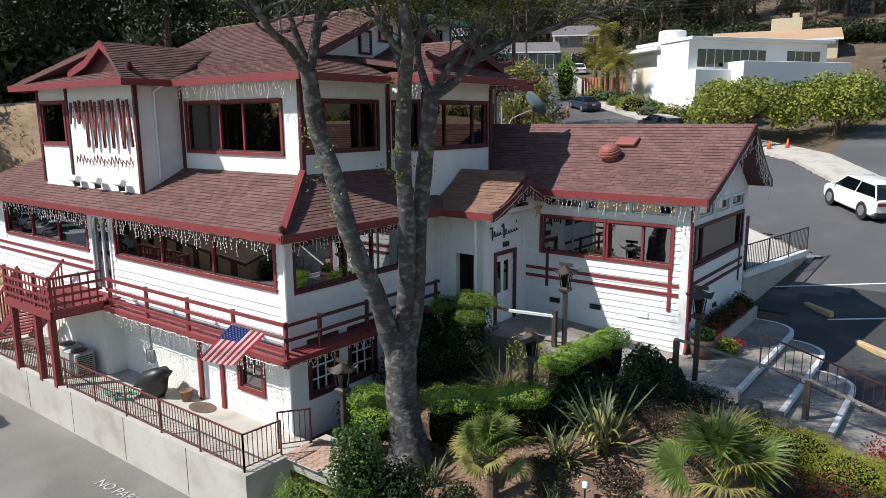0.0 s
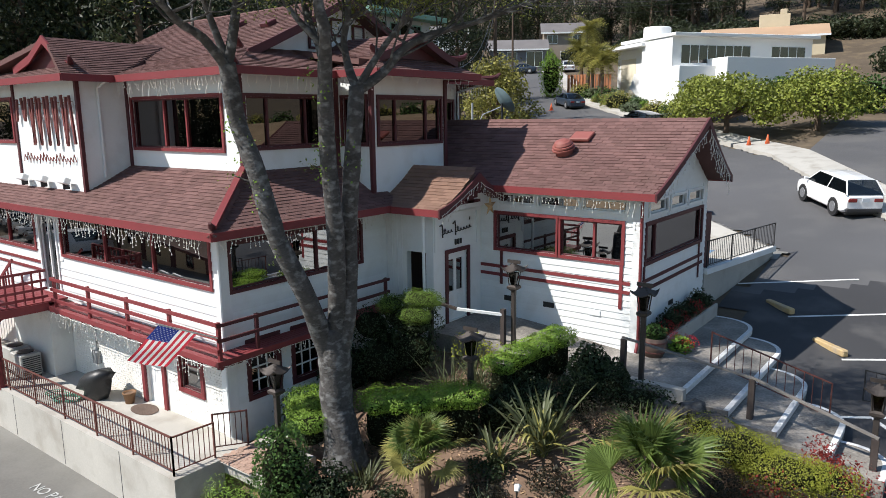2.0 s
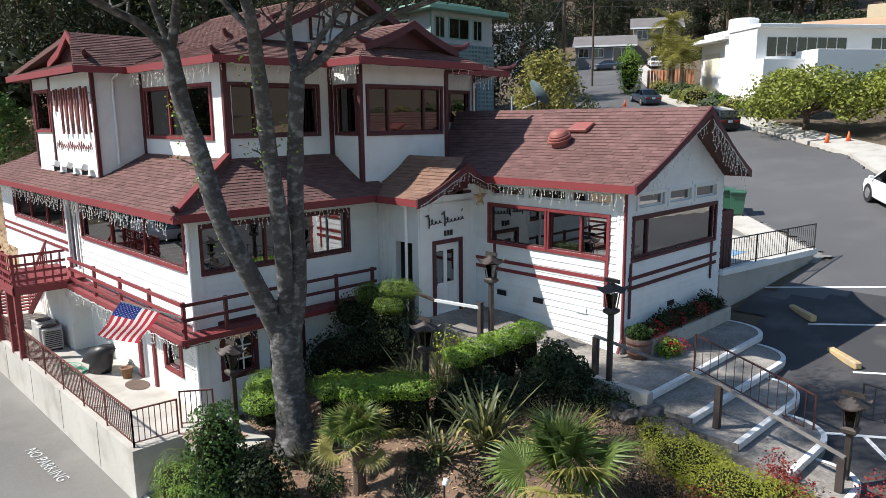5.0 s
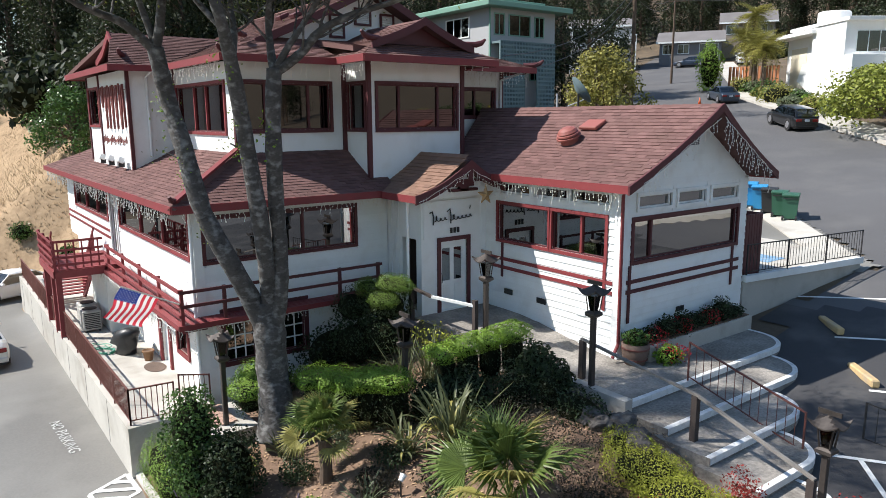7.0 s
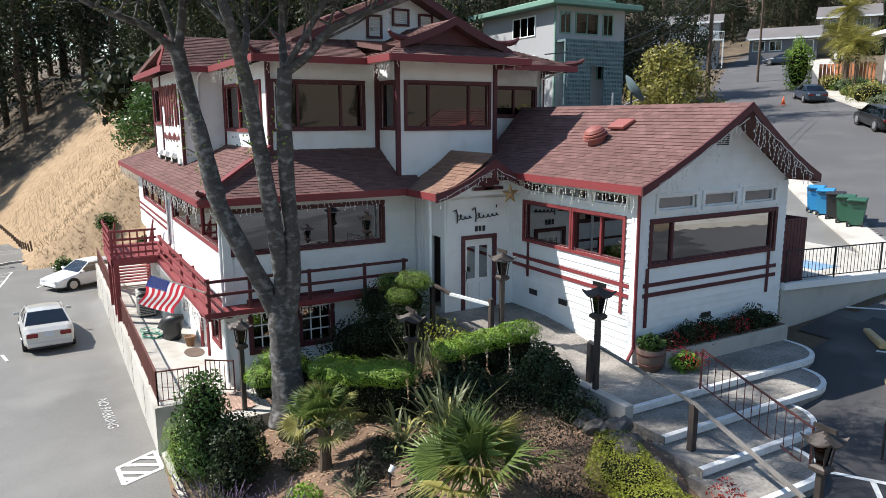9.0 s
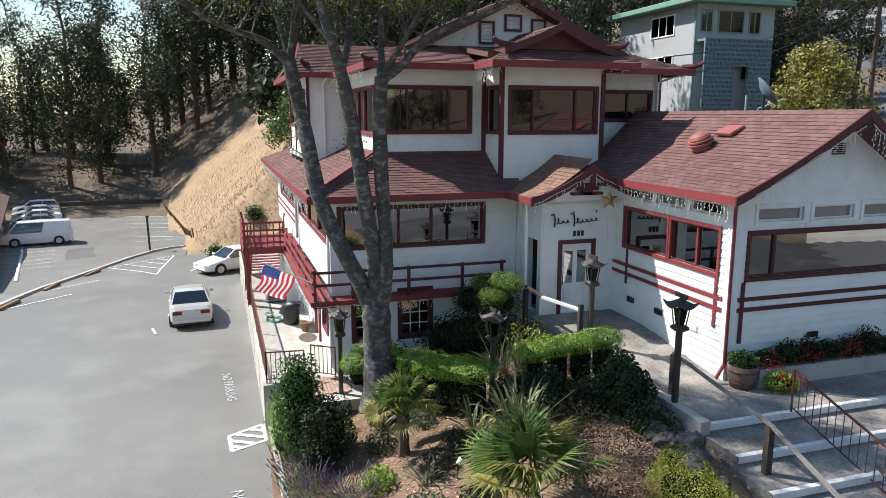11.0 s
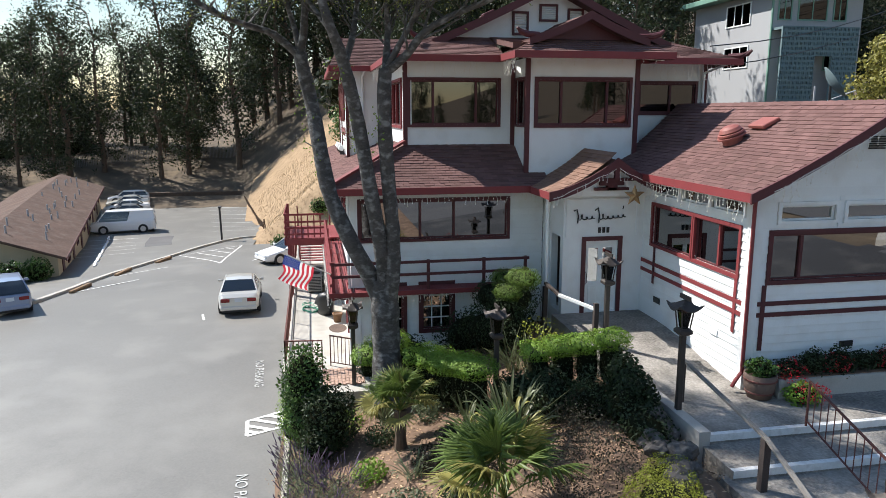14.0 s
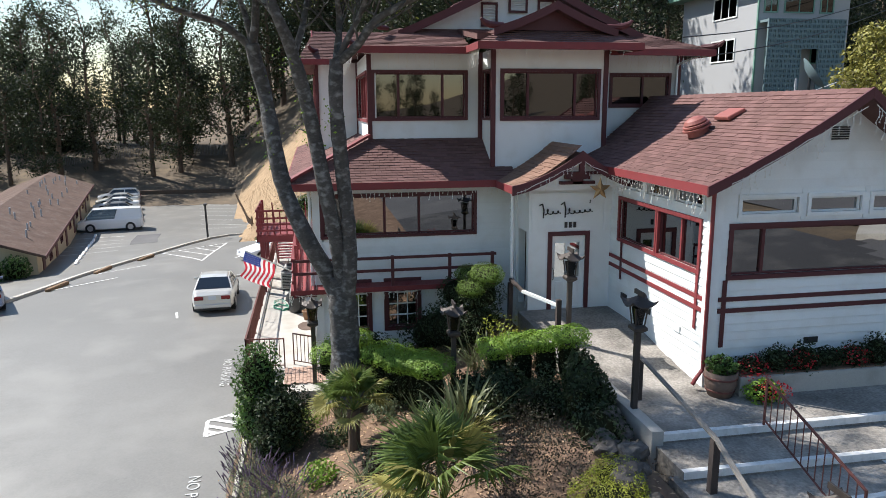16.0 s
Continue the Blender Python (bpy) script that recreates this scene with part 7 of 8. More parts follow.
SHAPES = {   # side profile as fractions of length (front = 0) and heights in metres: belt line, roof stations
    "sedan": dict(hood=0.73, belt=0.92, roof=1.42, cab=(0.27, 0.42, 0.72, 0.88), trunk=0.98),
    "suv": dict(hood=0.98, belt=1.08, roof=1.68, cab=(0.22, 0.38, 0.88, 0.985), trunk=1.12),
    "wagon": dict(hood=0.85, belt=0.98, roof=1.54, cab=(0.24, 0.38, 0.90, 0.985), trunk=1.02),
    "van": dict(hood=1.05, belt=1.15, roof=2.05, cab=(0.10, 0.24, 0.97, 0.995), trunk=1.2),
    "coupe": dict(hood=0.70, belt=0.88, roof=1.36, cab=(0.29, 0.46, 0.68, 0.90), trunk=0.95),
}


def car(x, y, rz, kind, body_paint, L, Wd, label, z=None, plate=True):
    """A parked car: x ahead in its own frame; parts are body, roof, panes, pillars, wheels, lamps, bumpers."""
    S = SHAPES[kind]
    if z is None:
        dx, dy = math.cos(radians(rz)) * L * 0.3, math.sin(radians(rz)) * L * 0.3
        zf, zb = ground_z(x + dx, y + dy), ground_z(x - dx, y - dy)
        zc = (zf + zb) / 2
        tilt = -math.degrees(math.atan2(zf - zb, L * 0.6))
    else:
        zc, tilt = z, 0
    B = pose(x, y, zc, 0, 0, rz) @ pose(0, 0, 0, 0, tilt, 0)
    th = thing("car", label, "car", group="parked vehicles")
    h = Wd / 2
    # body: stations along the length
    st = [(0.0, 0.42, 0.62, 0.80), (0.015, 0.26, S["hood"] * 0.86, 0.90), (0.06, 0.22, S["hood"] * 0.95, 0.97), (S["cab"][0], 0.2, S["belt"] * 0.985, 1.0), (0.5, 0.2, S["belt"], 1.0),
          (S["cab"][3] if S["cab"][3] < 0.95 else 0.93, 0.22, S["trunk"], 0.985), (0.965, 0.28, S["trunk"] * 0.985, 0.95), (1.0, 0.42, S["trunk"] * 0.86, 0.86)]
    m = M()
    ring = 12
    vs = []
    for f, zb, zt, w in st:
        px = L * (0.5 - f)
        hw = h * w
        sec = [(-hw * 0.86, zb), (-hw * 0.97, zb + 0.08), (-hw, lerp(zb, zt, 0.55)), (-hw * 0.985, lerp(zb, zt, 0.8)), (-hw * 0.93, zt - 0.03), (-hw * 0.80, zt),
               (hw * 0.80, zt), (hw * 0.93, zt - 0.03), (hw * 0.985, lerp(zb, zt, 0.8)), (hw, lerp(zb, zt, 0.55)), (hw * 0.97, zb + 0.08), (hw * 0.86, zb)]
        vs += [B @ Vector((px, a, b)) for a, b in sec]
    fs = [tuple(range(ring)), tuple(reversed(range(len(vs) - ring, len(vs))))]
    for i in range(len(st) - 1):
        for k in range(ring):
            a, b = i * ring + k, i * ring + (k + 1) % ring
            fs.append((a, a + ring, b + ring, b))
    m.add(vs, fs)
    part("body", m, body_paint, th)
    # cabin: roof shell and panes
    c0, c1, c2, c3 = [L * (0.5 - f) for f in S["cab"]]
    zb, zr = S["belt"] - 0.03, S["roof"]
    wb, wr = h * 0.90, h * 0.70
    def cb(px, sgn, zt):
        return B @ Vector((px, sgn * (wb if zt == 0 else wr), zb if zt == 0 else zr - 0.04))
    m = M()
    rows = [(c1, zr - 0.05), (lerp(c1, c2, 0.3), zr), (lerp(c1, c2, 0.7), zr), (c2, zr - 0.06)]
    vs = []
    for px, zz in rows:
        for sy, dz in ((-1, -0.05), (-0.9, 0.0), (0, 0.03), (0.9, 0.0), (1, -0.05)):
            vs.append(B @ Vector((px, sy * wr, zz + dz)))
    m.add(vs, [(r * 5 + k, r * 5 + k + 1, r * 5 + k + 6, r * 5 + k + 5) for r in range(3) for k in range(4)])
    part("roof", m, body_paint, th)
    for nm, quad in (("windscreen", [(c0, -1, 0), (c0, 1, 0), (c1, 1, 1), (c1, -1, 1)]), ("rear_window", [(c3, 1, 0), (c3, -1, 0), (c2, -1, 1), (c2, 1, 1)])):
        m = M()
        m.add([cb(*q) for q in quad], [(0, 1, 2, 3)])
        part(nm, m, CARGLASS, th)
    solid = kind == "van"
    for s in (-1, 1):
        cuts = [0.0, 0.52, 1.0]
        for a, b in zip(cuts[:-1], cuts[1:]):
            m = M()
            q = [Vector((lerp(c0 - 0.06, c3 + 0.06, a), s * wb, zb)), Vector((lerp(c0 - 0.06, c3 + 0.06, b), s * wb, zb)), Vector((lerp(c1, c2, b), s * wr, zr - 0.08)), Vector((lerp(c1, c2, a), s * wr, zr - 0.08))]
            m.add([B @ p for p in q], [(0, 1, 2, 3)])
            part("side_window", m, body_paint if solid and a > 0 else CARGLASS, th)
        for u0, u1, w in ((c0, c1, 0.045), (lerp(c0, c3, 0.52), lerp(c1, c2, 0.52), 0.035), (c3, c2, 0.06)):
            m = M()
            m.beam(B @ Vector((u0, s * wb, zb)), B @ Vector((u1, s * wr, zr - 0.06)), w, w)
            part("pillar", m, body_paint, th)
        m = M()
        m.beam(B @ Vector((c1, s * wr, zr - 0.07)), B @ Vector((c2, s * wr, zr - 0.08)), 0.05, 0.05)
        part("roof_rail", m, body_paint, th)
        m = M()
        m.cbox(-0.06, 0.06, -0.1, 0.1, -0.06, 0.06, 0.02, m=B @ pose(c0 - 0.15, s * (h + 0.06), S["belt"] + 0.06))
        part("mirror", m, body_paint, th)
        for f in (0.19, 0.80):
            px = L * (0.5 - f)
            r = 0.32 if kind in ("sedan", "coupe") else 0.36
            m = M()
            m.tube([B @ Vector((px, s * (h - 0.2), r)), B @ Vector((px, s * (h + 0.012), r))], r, 20)
            wh = part("wheel", m, TYRE, th)
            m = M()
            m.lathe([(r * 0.68, 0.0), (r * 0.66, 0.012), (r * 0.2, 0.004), (r * 0.14, 0.02), (0.01, 0.02)], 16, m=B @ pose(px, s * (h + 0.012), r, -90 * s, 0, 0))
            part("rim", m, RIM, wh)
            m = M()
            m.tube([B @ Vector((px, s * (h * 0.9), r)), B @ Vector((px, s * (h + 0.004), r))], r * 1.17, 20)
            part("wheel_arch", m, PLASTIC, th)
        m = M()
        zt = S["trunk"]
        m.cbox(-0.05, 0.05, -0.19, 0.19, -0.08, 0.08, 0.02, m=B @ pose(-L / 2 + 0.01, s * h * 0.62, zt * 0.74))
        part("tail_lamp", m, TAIL, th)
        m = M()
        m.cbox(-0.06, 0.06, -0.2, 0.2, -0.07, 0.07, 0.02, m=B @ pose(L / 2 - 0.03, s * h * 0.6, S["hood"] * 0.76))
        part("head_lamp", m, HEADL, th)
    for px in (-L / 2 + 0.02, L / 2 - 0.02):
        m = M()
        m.cbox(-0.06, 0.06, -h * 0.86, h * 0.86, 0.28, 0.46, 0.03, m=B @ pose(px, 0, 0))
        part("bumper", m, body_paint if kind != "suv" else PLASTIC, th)
    m = M()
    m.box(-0.012, 0.012, -0.16, 0.16, -0.08, 0.08, m=B @ pose(-L / 2 - 0.012, 0, S["trunk"] * 0.74))
    part("blank_plate", m, PLATE, th)
    m = M()
    m.box(-L * 0.47, L * 0.47, -h * 0.8, h * 0.8, 0.16, 0.3, m=B)
    part("underbody", m, PLASTIC, th)
    m = M()
    m.cbox(-0.8, 0.5, -h * 0.7, h * 0.7, 0.45, S["belt"] - 0.12, 0.05, m=B)
    part("seats", m, PLASTIC, th)
    return th


SILVER, WHITEP, BLACKP, DBLUE, BLUEP, GREYP = paint("champagne_silver_paint", (0.62, 0.61, 0.57), 0.3), paint("white_car_paint", (0.82, 0.82, 0.82), 0.0), paint("black_car_paint", (0.015, 0.016, 0.018)), paint("dark_blue_car_paint", (0.03, 0.045, 0.07)), paint("pale_blue_car_paint", (0.25, 0.3, 0.42)), paint("grey_car_paint", (0.25, 0.26, 0.27))
car(-26.1, 6.5, 183, "sedan", SILVER, 4.8, 1.8, "champagne silver sedan parked on the grey lot")
car(-37.6, 8.75, -62, "sedan", WHITEP, 4.7, 1.8, "white sedan parked at the foot of the stair")
car(-27.7, -4.2, 205, "wagon", BLUEP, 4.3, 1.75, "pale blue hatchback parked by the kerb")
car(-60.8, -7.1, 281, "van", WHITEP, 5.4, 2.0, "white panel van parked beside the low building")
for k, (p, lb, kd) in enumerate(((WHITEP, "white sedan in the row of parked cars", "sedan"), (GREYP, "grey sedan in the row of parked cars", "sedan"), (WHITEP, "white sedan in the row of parked cars", "sedan"), (SILVER, "silver sedan in the row of parked cars", "sedan"), (WHITEP, "white pickup-like wagon in the row of parked cars", "wagon"))):
    car(-66.0 - 4.2 * k, -8.2 - 0.9 * k, 281, kd, p, 4.6, 1.8, lb)
car(-4.7, 39.0, 127, "suv", WHITEP, 4.65, 1.84, "white SUV parked beside the sidewalk")
car(-21.5, 56.3, 142, "wagon", BLACKP, 4.7, 1.8, "black wagon parked at the kerb")
car(-33.0, 65.8, 140, "coupe", DBLUE, 4.5, 1.78, "dark blue sedan parked at the kerb")
car(-54.5, 92.0, 200, "coupe", DBLUE, 4.5, 1.78, "dark blue sedan parked up the street")
car(-49.5, 96.5, 125, "sedan", WHITEP, 4.6, 1.8, "white sedan parked up the street")

car(17.0, 27.5, 120, "van", WHITEP, 5.6, 2.1, "white delivery van parked across the lot")
car(21.5, 33.0, 125, "suv", BLACKP, 4.7, 1.85, "black SUV parked across the lot")
car(12.5, 44.5, 100, "wagon", BLACKP, 4.6, 1.8, "black wagon parked before the grassy bank")

# worn timber stops along the kerb, pale concrete stops along the low building
KERBWOOD = mat("worn_brown_timber", (0.22, 0.14, 0.08), 0.9, var=0.3, s2=14, bump=0.3)
for x, y, r in ((-40.0, 0.35, 163), (-35.6, -1.05, 168), (-31.0, -2.0, 166)):
    m = M()
    m.cbox(-0.9, 0.9, -0.11, 0.11, -0.03, 0.16, 0.03, m=pose(x, y, ground_z(x, y), 0, 0, r))
    tagged(part("wheel_stop", m, KERBWOOD), "worn brown timber wheel stop before the kerb", "wheel stop", group="kerb wheel stops")
for k in range(8):
    x = -40.5 - 2.4 * k
    y = -9.2 + 0.214 * (x + 57) + 1.7
    m = M()
    m.cbox(-0.75, 0.75, -0.09, 0.09, -0.03, 0.13, 0.03, m=pose(x, y, ground_z(x, y), 0, 0, 12))
    tagged(part("wheel_stop", m, WHITES), "pale concrete wheel stop beside the low building", "wheel stop", group="building wheel stops")
ribbon("asphalt_patch", [(-50.0, -2.0), (-53.0, -2.6), (-57.5, -3.2)], 2.0, ASPHALT_D, 0.008, "darker mended patch of asphalt in the lower lot", "asphalt patch")
# traffic cones and wheel stops
ORANGE = mat("orange_cone", (0.7, 0.13, 0.04), 0.6, var=0.08)
for x, y in ((-12.3, 52.6), (-11.3, 53.4), (-33.0, 62.3)):
    th = thing("traffic_cone", "orange traffic cone beside the street", "traffic cone", group="traffic cones")
    z = ground_z(x, y) + 0.13
    m = M()
    m.lathe([(0.17, 0.03), (0.03, 0.68), (0.01, 0.68)], 14, m=pose(x, y, z))
    part("cone", m, ORANGE, th, smooth=True)
    m = M()
    m.cbox(-0.2, 0.2, -0.2, 0.2, 0, 0.035, 0.01, m=pose(x, y, z))
    part("base", m, ORANGE, th)
STOPM = mat("worn_yellow_wood", (0.5, 0.36, 0.18), 0.85, var=0.3, s2=14, bump=0.3, stain=(0.3, 0.26, 0.22), stain_amt=0.7)
for x, y, r in ((-4.15, 26.1, -43), (-2.25, 23.75, -43), (0.5, 20.9, -43)):
    m = M()
    m.cbox(-0.66, 0.66, -0.1, 0.1, -0.05, 0.15, 0.03, m=pose(x, y, ground_z(x, y), 0, 0, r))
    tagged(part("wheel_stop", m, STOPM), "worn yellow timber wheel stop on the asphalt", "wheel stop", group="wheel stops")

# ---- houses round about ----
GREYW = mat("pale_stucco", (0.36, 0.37, 0.385), 0.8, var=0.07, s1=0.3, s2=15, bump=0.1)
GREENT = mat("sage_green_trim", (0.16, 0.30, 0.24), 0.6, var=0.1)
GREYROOF = mat("grey_shingle", (0.16, 0.15, 0.15), 0.9, var=0.2, s1=0.6, s2=30, bump=0.3)
TANROOF = mat("tan_gravel_roof", (0.42, 0.28, 0.18), 0.95, var=0.15, s1=0.4, s2=30, bump=0.3)
BEIGE = mat("beige_wall", (0.55, 0.47, 0.33), 0.8, var=0.08, bump=0.08)
TEALB = mat("teal_grey_block", (0.14, 0.205, 0.22), 0.8, var=0.12, bump=0.1)
FARGLASS = glass_mat("far_window_glass", (0.12, 0.13, 0.14), 1.9, 0.02)


def far_window(th, B, x, z, w, h, trim, y=0.0, mull=1):
    """A window on the -y face of a house's own frame: recessed pane, frame, sill, mullions."""
    fr = M()
    for a, b, c, d in ((x - w / 2 - .08, x + w / 2 + .08, z + h, z + h + .08), (x - w / 2 - .08, x + w / 2 + .08, z - .08, z), (x - w / 2 - .08, x - w / 2, z, z + h), (x + w / 2, x + w / 2 + .08, z, z + h)):
        fr.box(a, b, y - 0.06, y + 0.02, c, d, m=B)
    for k in range(1, mull + 1):
        u = x - w / 2 + w * k / (mull + 1)
        fr.box(u - 0.03, u + 0.03, y - 0.04, y + 0.02, z, z + h, m=B)
    wn_o = part("window", fr, trim, th)
    g = M()
    g.box(x - w / 2, x + w / 2, y - 0.015, y - 0.008, z, z + h, m=B)
    part("pane", g, FARGLASS, wn_o)
    # added near-black sheet behind the pane, in place of an unlit room
    g = M()
    g.box(x - w / 2, x + w / 2, y - 0.004, y - 0.002, z, z + h, m=B)
    part("blind", g, PLASTIC, wn_o)


def gable_house(name, label, x, y, rz, L, D, eave, rise, wallm, roofm, trim, wins=(), z=None, over=0.5, stories=1):
    """A house with a gable roof; its front looks along -y of its own frame."""
    zc = ground_z(x, y) if z is None else z
    B = pose(x, y, zc, 0, 0, rz)
    th = thing(name, label, "house")
    m = M()
    m.box(-L / 2, L / 2, 0, D, -3.0, eave, m=B)
    m.add([B @ Vector(p) for p in ((-L / 2, 0, eave), (-L / 2, D, eave), (-L / 2, D / 2, eave + rise), (L / 2, 0, eave), (L / 2, D, eave), (L / 2, D / 2, eave + rise))], [(0, 2, 1), (3, 4, 5), (0, 1, 4, 3), (1, 2, 5, 4), (2, 0, 3, 5)])
    part("wall", m, wallm, th)
    k = rise / (D / 2)
    for s in (0, 1):
        m = M()
        ye, zz = (-over, eave - over * k) if s == 0 else (D + over, eave - over * k)
        q = [(-L / 2 - over, ye, zz), (L / 2 + over, ye, zz), (L / 2 + over, D / 2, eave + rise + .02), (-L / 2 - over, D / 2, eave + rise + .02)]
        q += [(a, b, c + 0.16) for a, b, c in q]
        m.add([B @ Vector(p) for p in q], [(0, 1, 2, 3), (7, 6, 5, 4), (0, 4, 5, 1), (1, 5, 6, 2), (2, 6, 7, 3), (3, 7, 4, 0)])
        part("roof", m, roofm, th)
    m = M()
    m.box(-L / 2 - over, L / 2 + over, -over - 0.04, -over, eave - over * k - 0.06, eave - over * k + 0.16, m=B)
    part("fascia", m, trim, th)
    for wx, wz, ww, wh in wins:
        far_window(th, B, wx, wz, ww, wh, trim)
    return th, B


# apartment with green trim behind the restaurant
apt = thing("apartment_building", "pale two-storey apartment house with sage green trim", "building")
AB = pose(-33.3, 38.0, 1.1)
m = M()
m.box(-9.0, 0, 0, 6.2, 3.0, 13.7, m=AB)
part("wall", m, GREYW, apt)
m = M()
m.cbox(-9.8, 0.9, -0.9, 7.1, 13.7, 14.05, 0.03, m=AB)
part("roof", m, GREENT, apt)
m = M()
m.cbox(-7.5, -1.2, 1.2, 6.4, 14.05, 14.6, 0.03, m=AB)
part("upper_roof", m, GREENT, apt)
for z in (12.0, 9.3):
    far_window(apt, AB, -3.6, z, 2.6, 1.25, WHITE, mull=2)
AE = AB @ pose(0, 0, 0, 0, 0, 90)
for z, xs in ((12.0, (0.8, 2.7, 4.6)), (9.0, (1.1, 4.2))):
    for u in xs:
        far_window(apt, AE, u, z, 0.8 if u != 2.7 else 1.9, 1.3, GREENT, mull=1)
m = M()
m.box(0.0, 0.9, 0.05, 5.3, 11.3, 11.45, m=AB)
part("balcony", m, TEALB, apt)
blk = M()
for j in range(17):
    for i in range(18):
        y, z = 0.05 + i * 0.29, 6.55 + j * 0.29
        for a, b, c, d in ((0, 0.29, 0, 0.06), (0, 0.29, 0.23, 0.29), (0, 0.06, 0.06, 0.23), (0.23, 0.29, 0.06, 0.23), (0.115, 0.175, 0.06, 0.23)):
            if not (7 < i < 12 and j < 11):
                blk.box(0.9, 1.02, y + a, y + b, z + c, z + d, m=AB)
part("breeze_block_screen", blk, TEALB, apt, "pierced teal-grey screen blocks", kind="stuff")
cor = M()
cor.box(-0.06, 0.06, -0.08, 0.02, 5.0, 13.7, m=AB)
part("corner_board", cor, GREENT, apt)
shed = M()
shed.box(-23.0, -18.5, 27.2, 29.2, 3.0, 7.6)
tagged(part("shed", shed, DRED), "dark red shed wall behind the wing roof", "shed")

# white modern house across the street
wh = thing("modern_house", "white flat-roofed modern stucco house with ribbon windows", "house")
WB = pose(-22.9, 67.2, 8.0, 0, 0, 54.8)
def wbox(name, mt_, *b, label=""):
    m = M()
    m.cbox(*b, 0.03, m=WB)
    return part(name, m, mt_, wh, label)


def wall_on(name, cells):
    """A wall in the house's own frame out of blocks that leave its window openings free."""
    m = M()
    for b in cells:
        m.box(*b, m=WB)
    return part(name, m, WHITES, wh)


wall_on("front_wall", [(0, 16.0, 0.6, 0.9, -4, 4.6), (0, 16.0, 0.6, 0.9, 6.25, 7.0), (0, 0.95, 0.6, 0.9, 4.6, 6.25), (8.7, 11.1, 0.6, 0.9, 4.6, 6.25), (15.2, 16.0, 0.6, 0.9, 4.6, 6.25)])
wbox("end_wall", WHITES, -0.02, 0.3, 0.9, 5.6, -4.0, 7.0)
wbox("end_wall", WHITES, 15.7, 16.0, 0.9, 9.0, -4.0, 7.0)
wbox("inner_wall", GREYW, 0.3, 15.7, 5.4, 5.6, 0.0, 7.0)
wbox("roof", WHITES, -0.15, 16.4, 0.0, 9.4, 7.0, 7.3)
wbox("terrace_wall", WHITES, 3.9, 16.2, -2.2, -1.95, -5.0, 5.0)
wbox("terrace_wall", WHITES, 3.9, 4.15, -1.95, 0.6, -5.0, 5.0)
wbox("terrace_floor", CONCRETE, 4.15, 16.0, -1.95, 0.6, 3.9, 4.05)
wbox("low_wall", WHITES, 0.0, 3.9, -0.6, 0.6, -5.0, 4.3)
wbox("wing_wall", WHITES, 0.9, 6.0, 5.6, 11.6, -4.0, 6.5)
wbox("wing_roof", WHITES, -0.5, 6.4, 5.0, 12.3, 6.5, 6.85)
wbox("garage_panel", CREAM, 0.86, 0.9, 8.0, 10.8, 1.0, 5.6)
m = M()
m.lathe([(1.35, 7.0), (1.35, 8.45), (1.25, 8.55), (0.01, 8.6)], 28, m=WB @ pose(2.5, 6.9, 0))
part("round_tower", m, WHITES, wh)
WF = WB @ pose(0, 0.62, 0)
far_window(wh, WF, 4.82, 4.6, 7.7, 1.62, WHITE, mull=7)
far_window(wh, WF, 13.15, 4.6, 4.0, 1.62, WHITE, mull=3)
m = M()
m.beam(WB @ Vector((-0.3, 6.5, 3.2)), WB @ Vector((-0.3, -0.5, -0.4)), 0.35, 1.6)
part("stair_wall", m, WHITES, wh)

# house wall grey, darkened because its shaded side faces the camera
SHADEDW = mat("shaded_grey_wall", (0.17, 0.17, 0.18), 0.85, var=0.1, s1=0.4, s2=12, bump=0.1)
gable_house("house", "low house with a tan gravel roof on the hill", -23.0, 97.0, 13, 14, 9, 3.2, 1.5, BEIGE, TANROOF, WHITE, [(-4, 1, 2.4, 1.3), (3, 1, 2.4, 1.3)], z=14.0)
m = M()
m.cbox(-2.0, 1.6, 4.4, 5.4, 3.5, 6.3, 0.03, m=pose(-21.5, 97.0, 14.0, 0, 0, 13))
m.cbox(0.4, 1.2, 4.5, 5.3, 6.3, 6.9, 0.03, m=pose(-21.5, 97.0, 14.0, 0, 0, 13))
tagged(part("chimney", m, BEIGE), "broad beige chimney stack", "chimney")
gable_house("house", "low grey-roofed house with a white garage door", -57.9, 96.5, 32, 8.4, 7, 2.6, 1.5, SHADEDW, GREYROOF, WHITE, [(-3.0, 0.9, 1.4, 1.2), (-0.9, 0.9, 1.4, 1.2), (2.5, 0.0, 2.4, 2.1)], z=15.4)
gable_house("house", "two-storey brown and white house up the street", -54.5, 105.5, 32, 7, 7, 5.0, 1.6, mat("brown_wall", (0.3, 0.25, 0.2), 0.8), GREYROOF, WHITE, [(-2.2, 3.3, 1.5, 1.2), (1.8, 3.3, 1.5, 1.2), (0, 0.9, 1.6, 1.1)], z=16.0)
bh, BH = gable_house("house", "grey two-storey house with a white balcony", -65.0, 85.5, 38, 8.5, 7, 5.2, 1.2, GREYW, GREYROOF, WHITE, [(-3, 3.2, 1.8, 1.4), (1.0, 3.0, 1.4, 1.9), (2, 0.7, 2, 1.3)], z=14.8)
m = M()
m.cbox(-1.0, 5.0, -1.6, -0.02, 2.55, 2.75, 0.02, m=BH)
blc = part("balcony", m, WHITE, bh)
for k in range(25):
    m = M()
    u = -0.95 + k * 0.245
    m.box(u, u + 0.05, -1.58, -1.53, 2.75, 3.65, m=BH)
    part("baluster", m, WHITE, blc)
m = M()
m.box(-1.0, 5.0, -1.6, -1.5, 3.65, 3.75, m=BH)
part("top_rail", m, WHITE, blc)
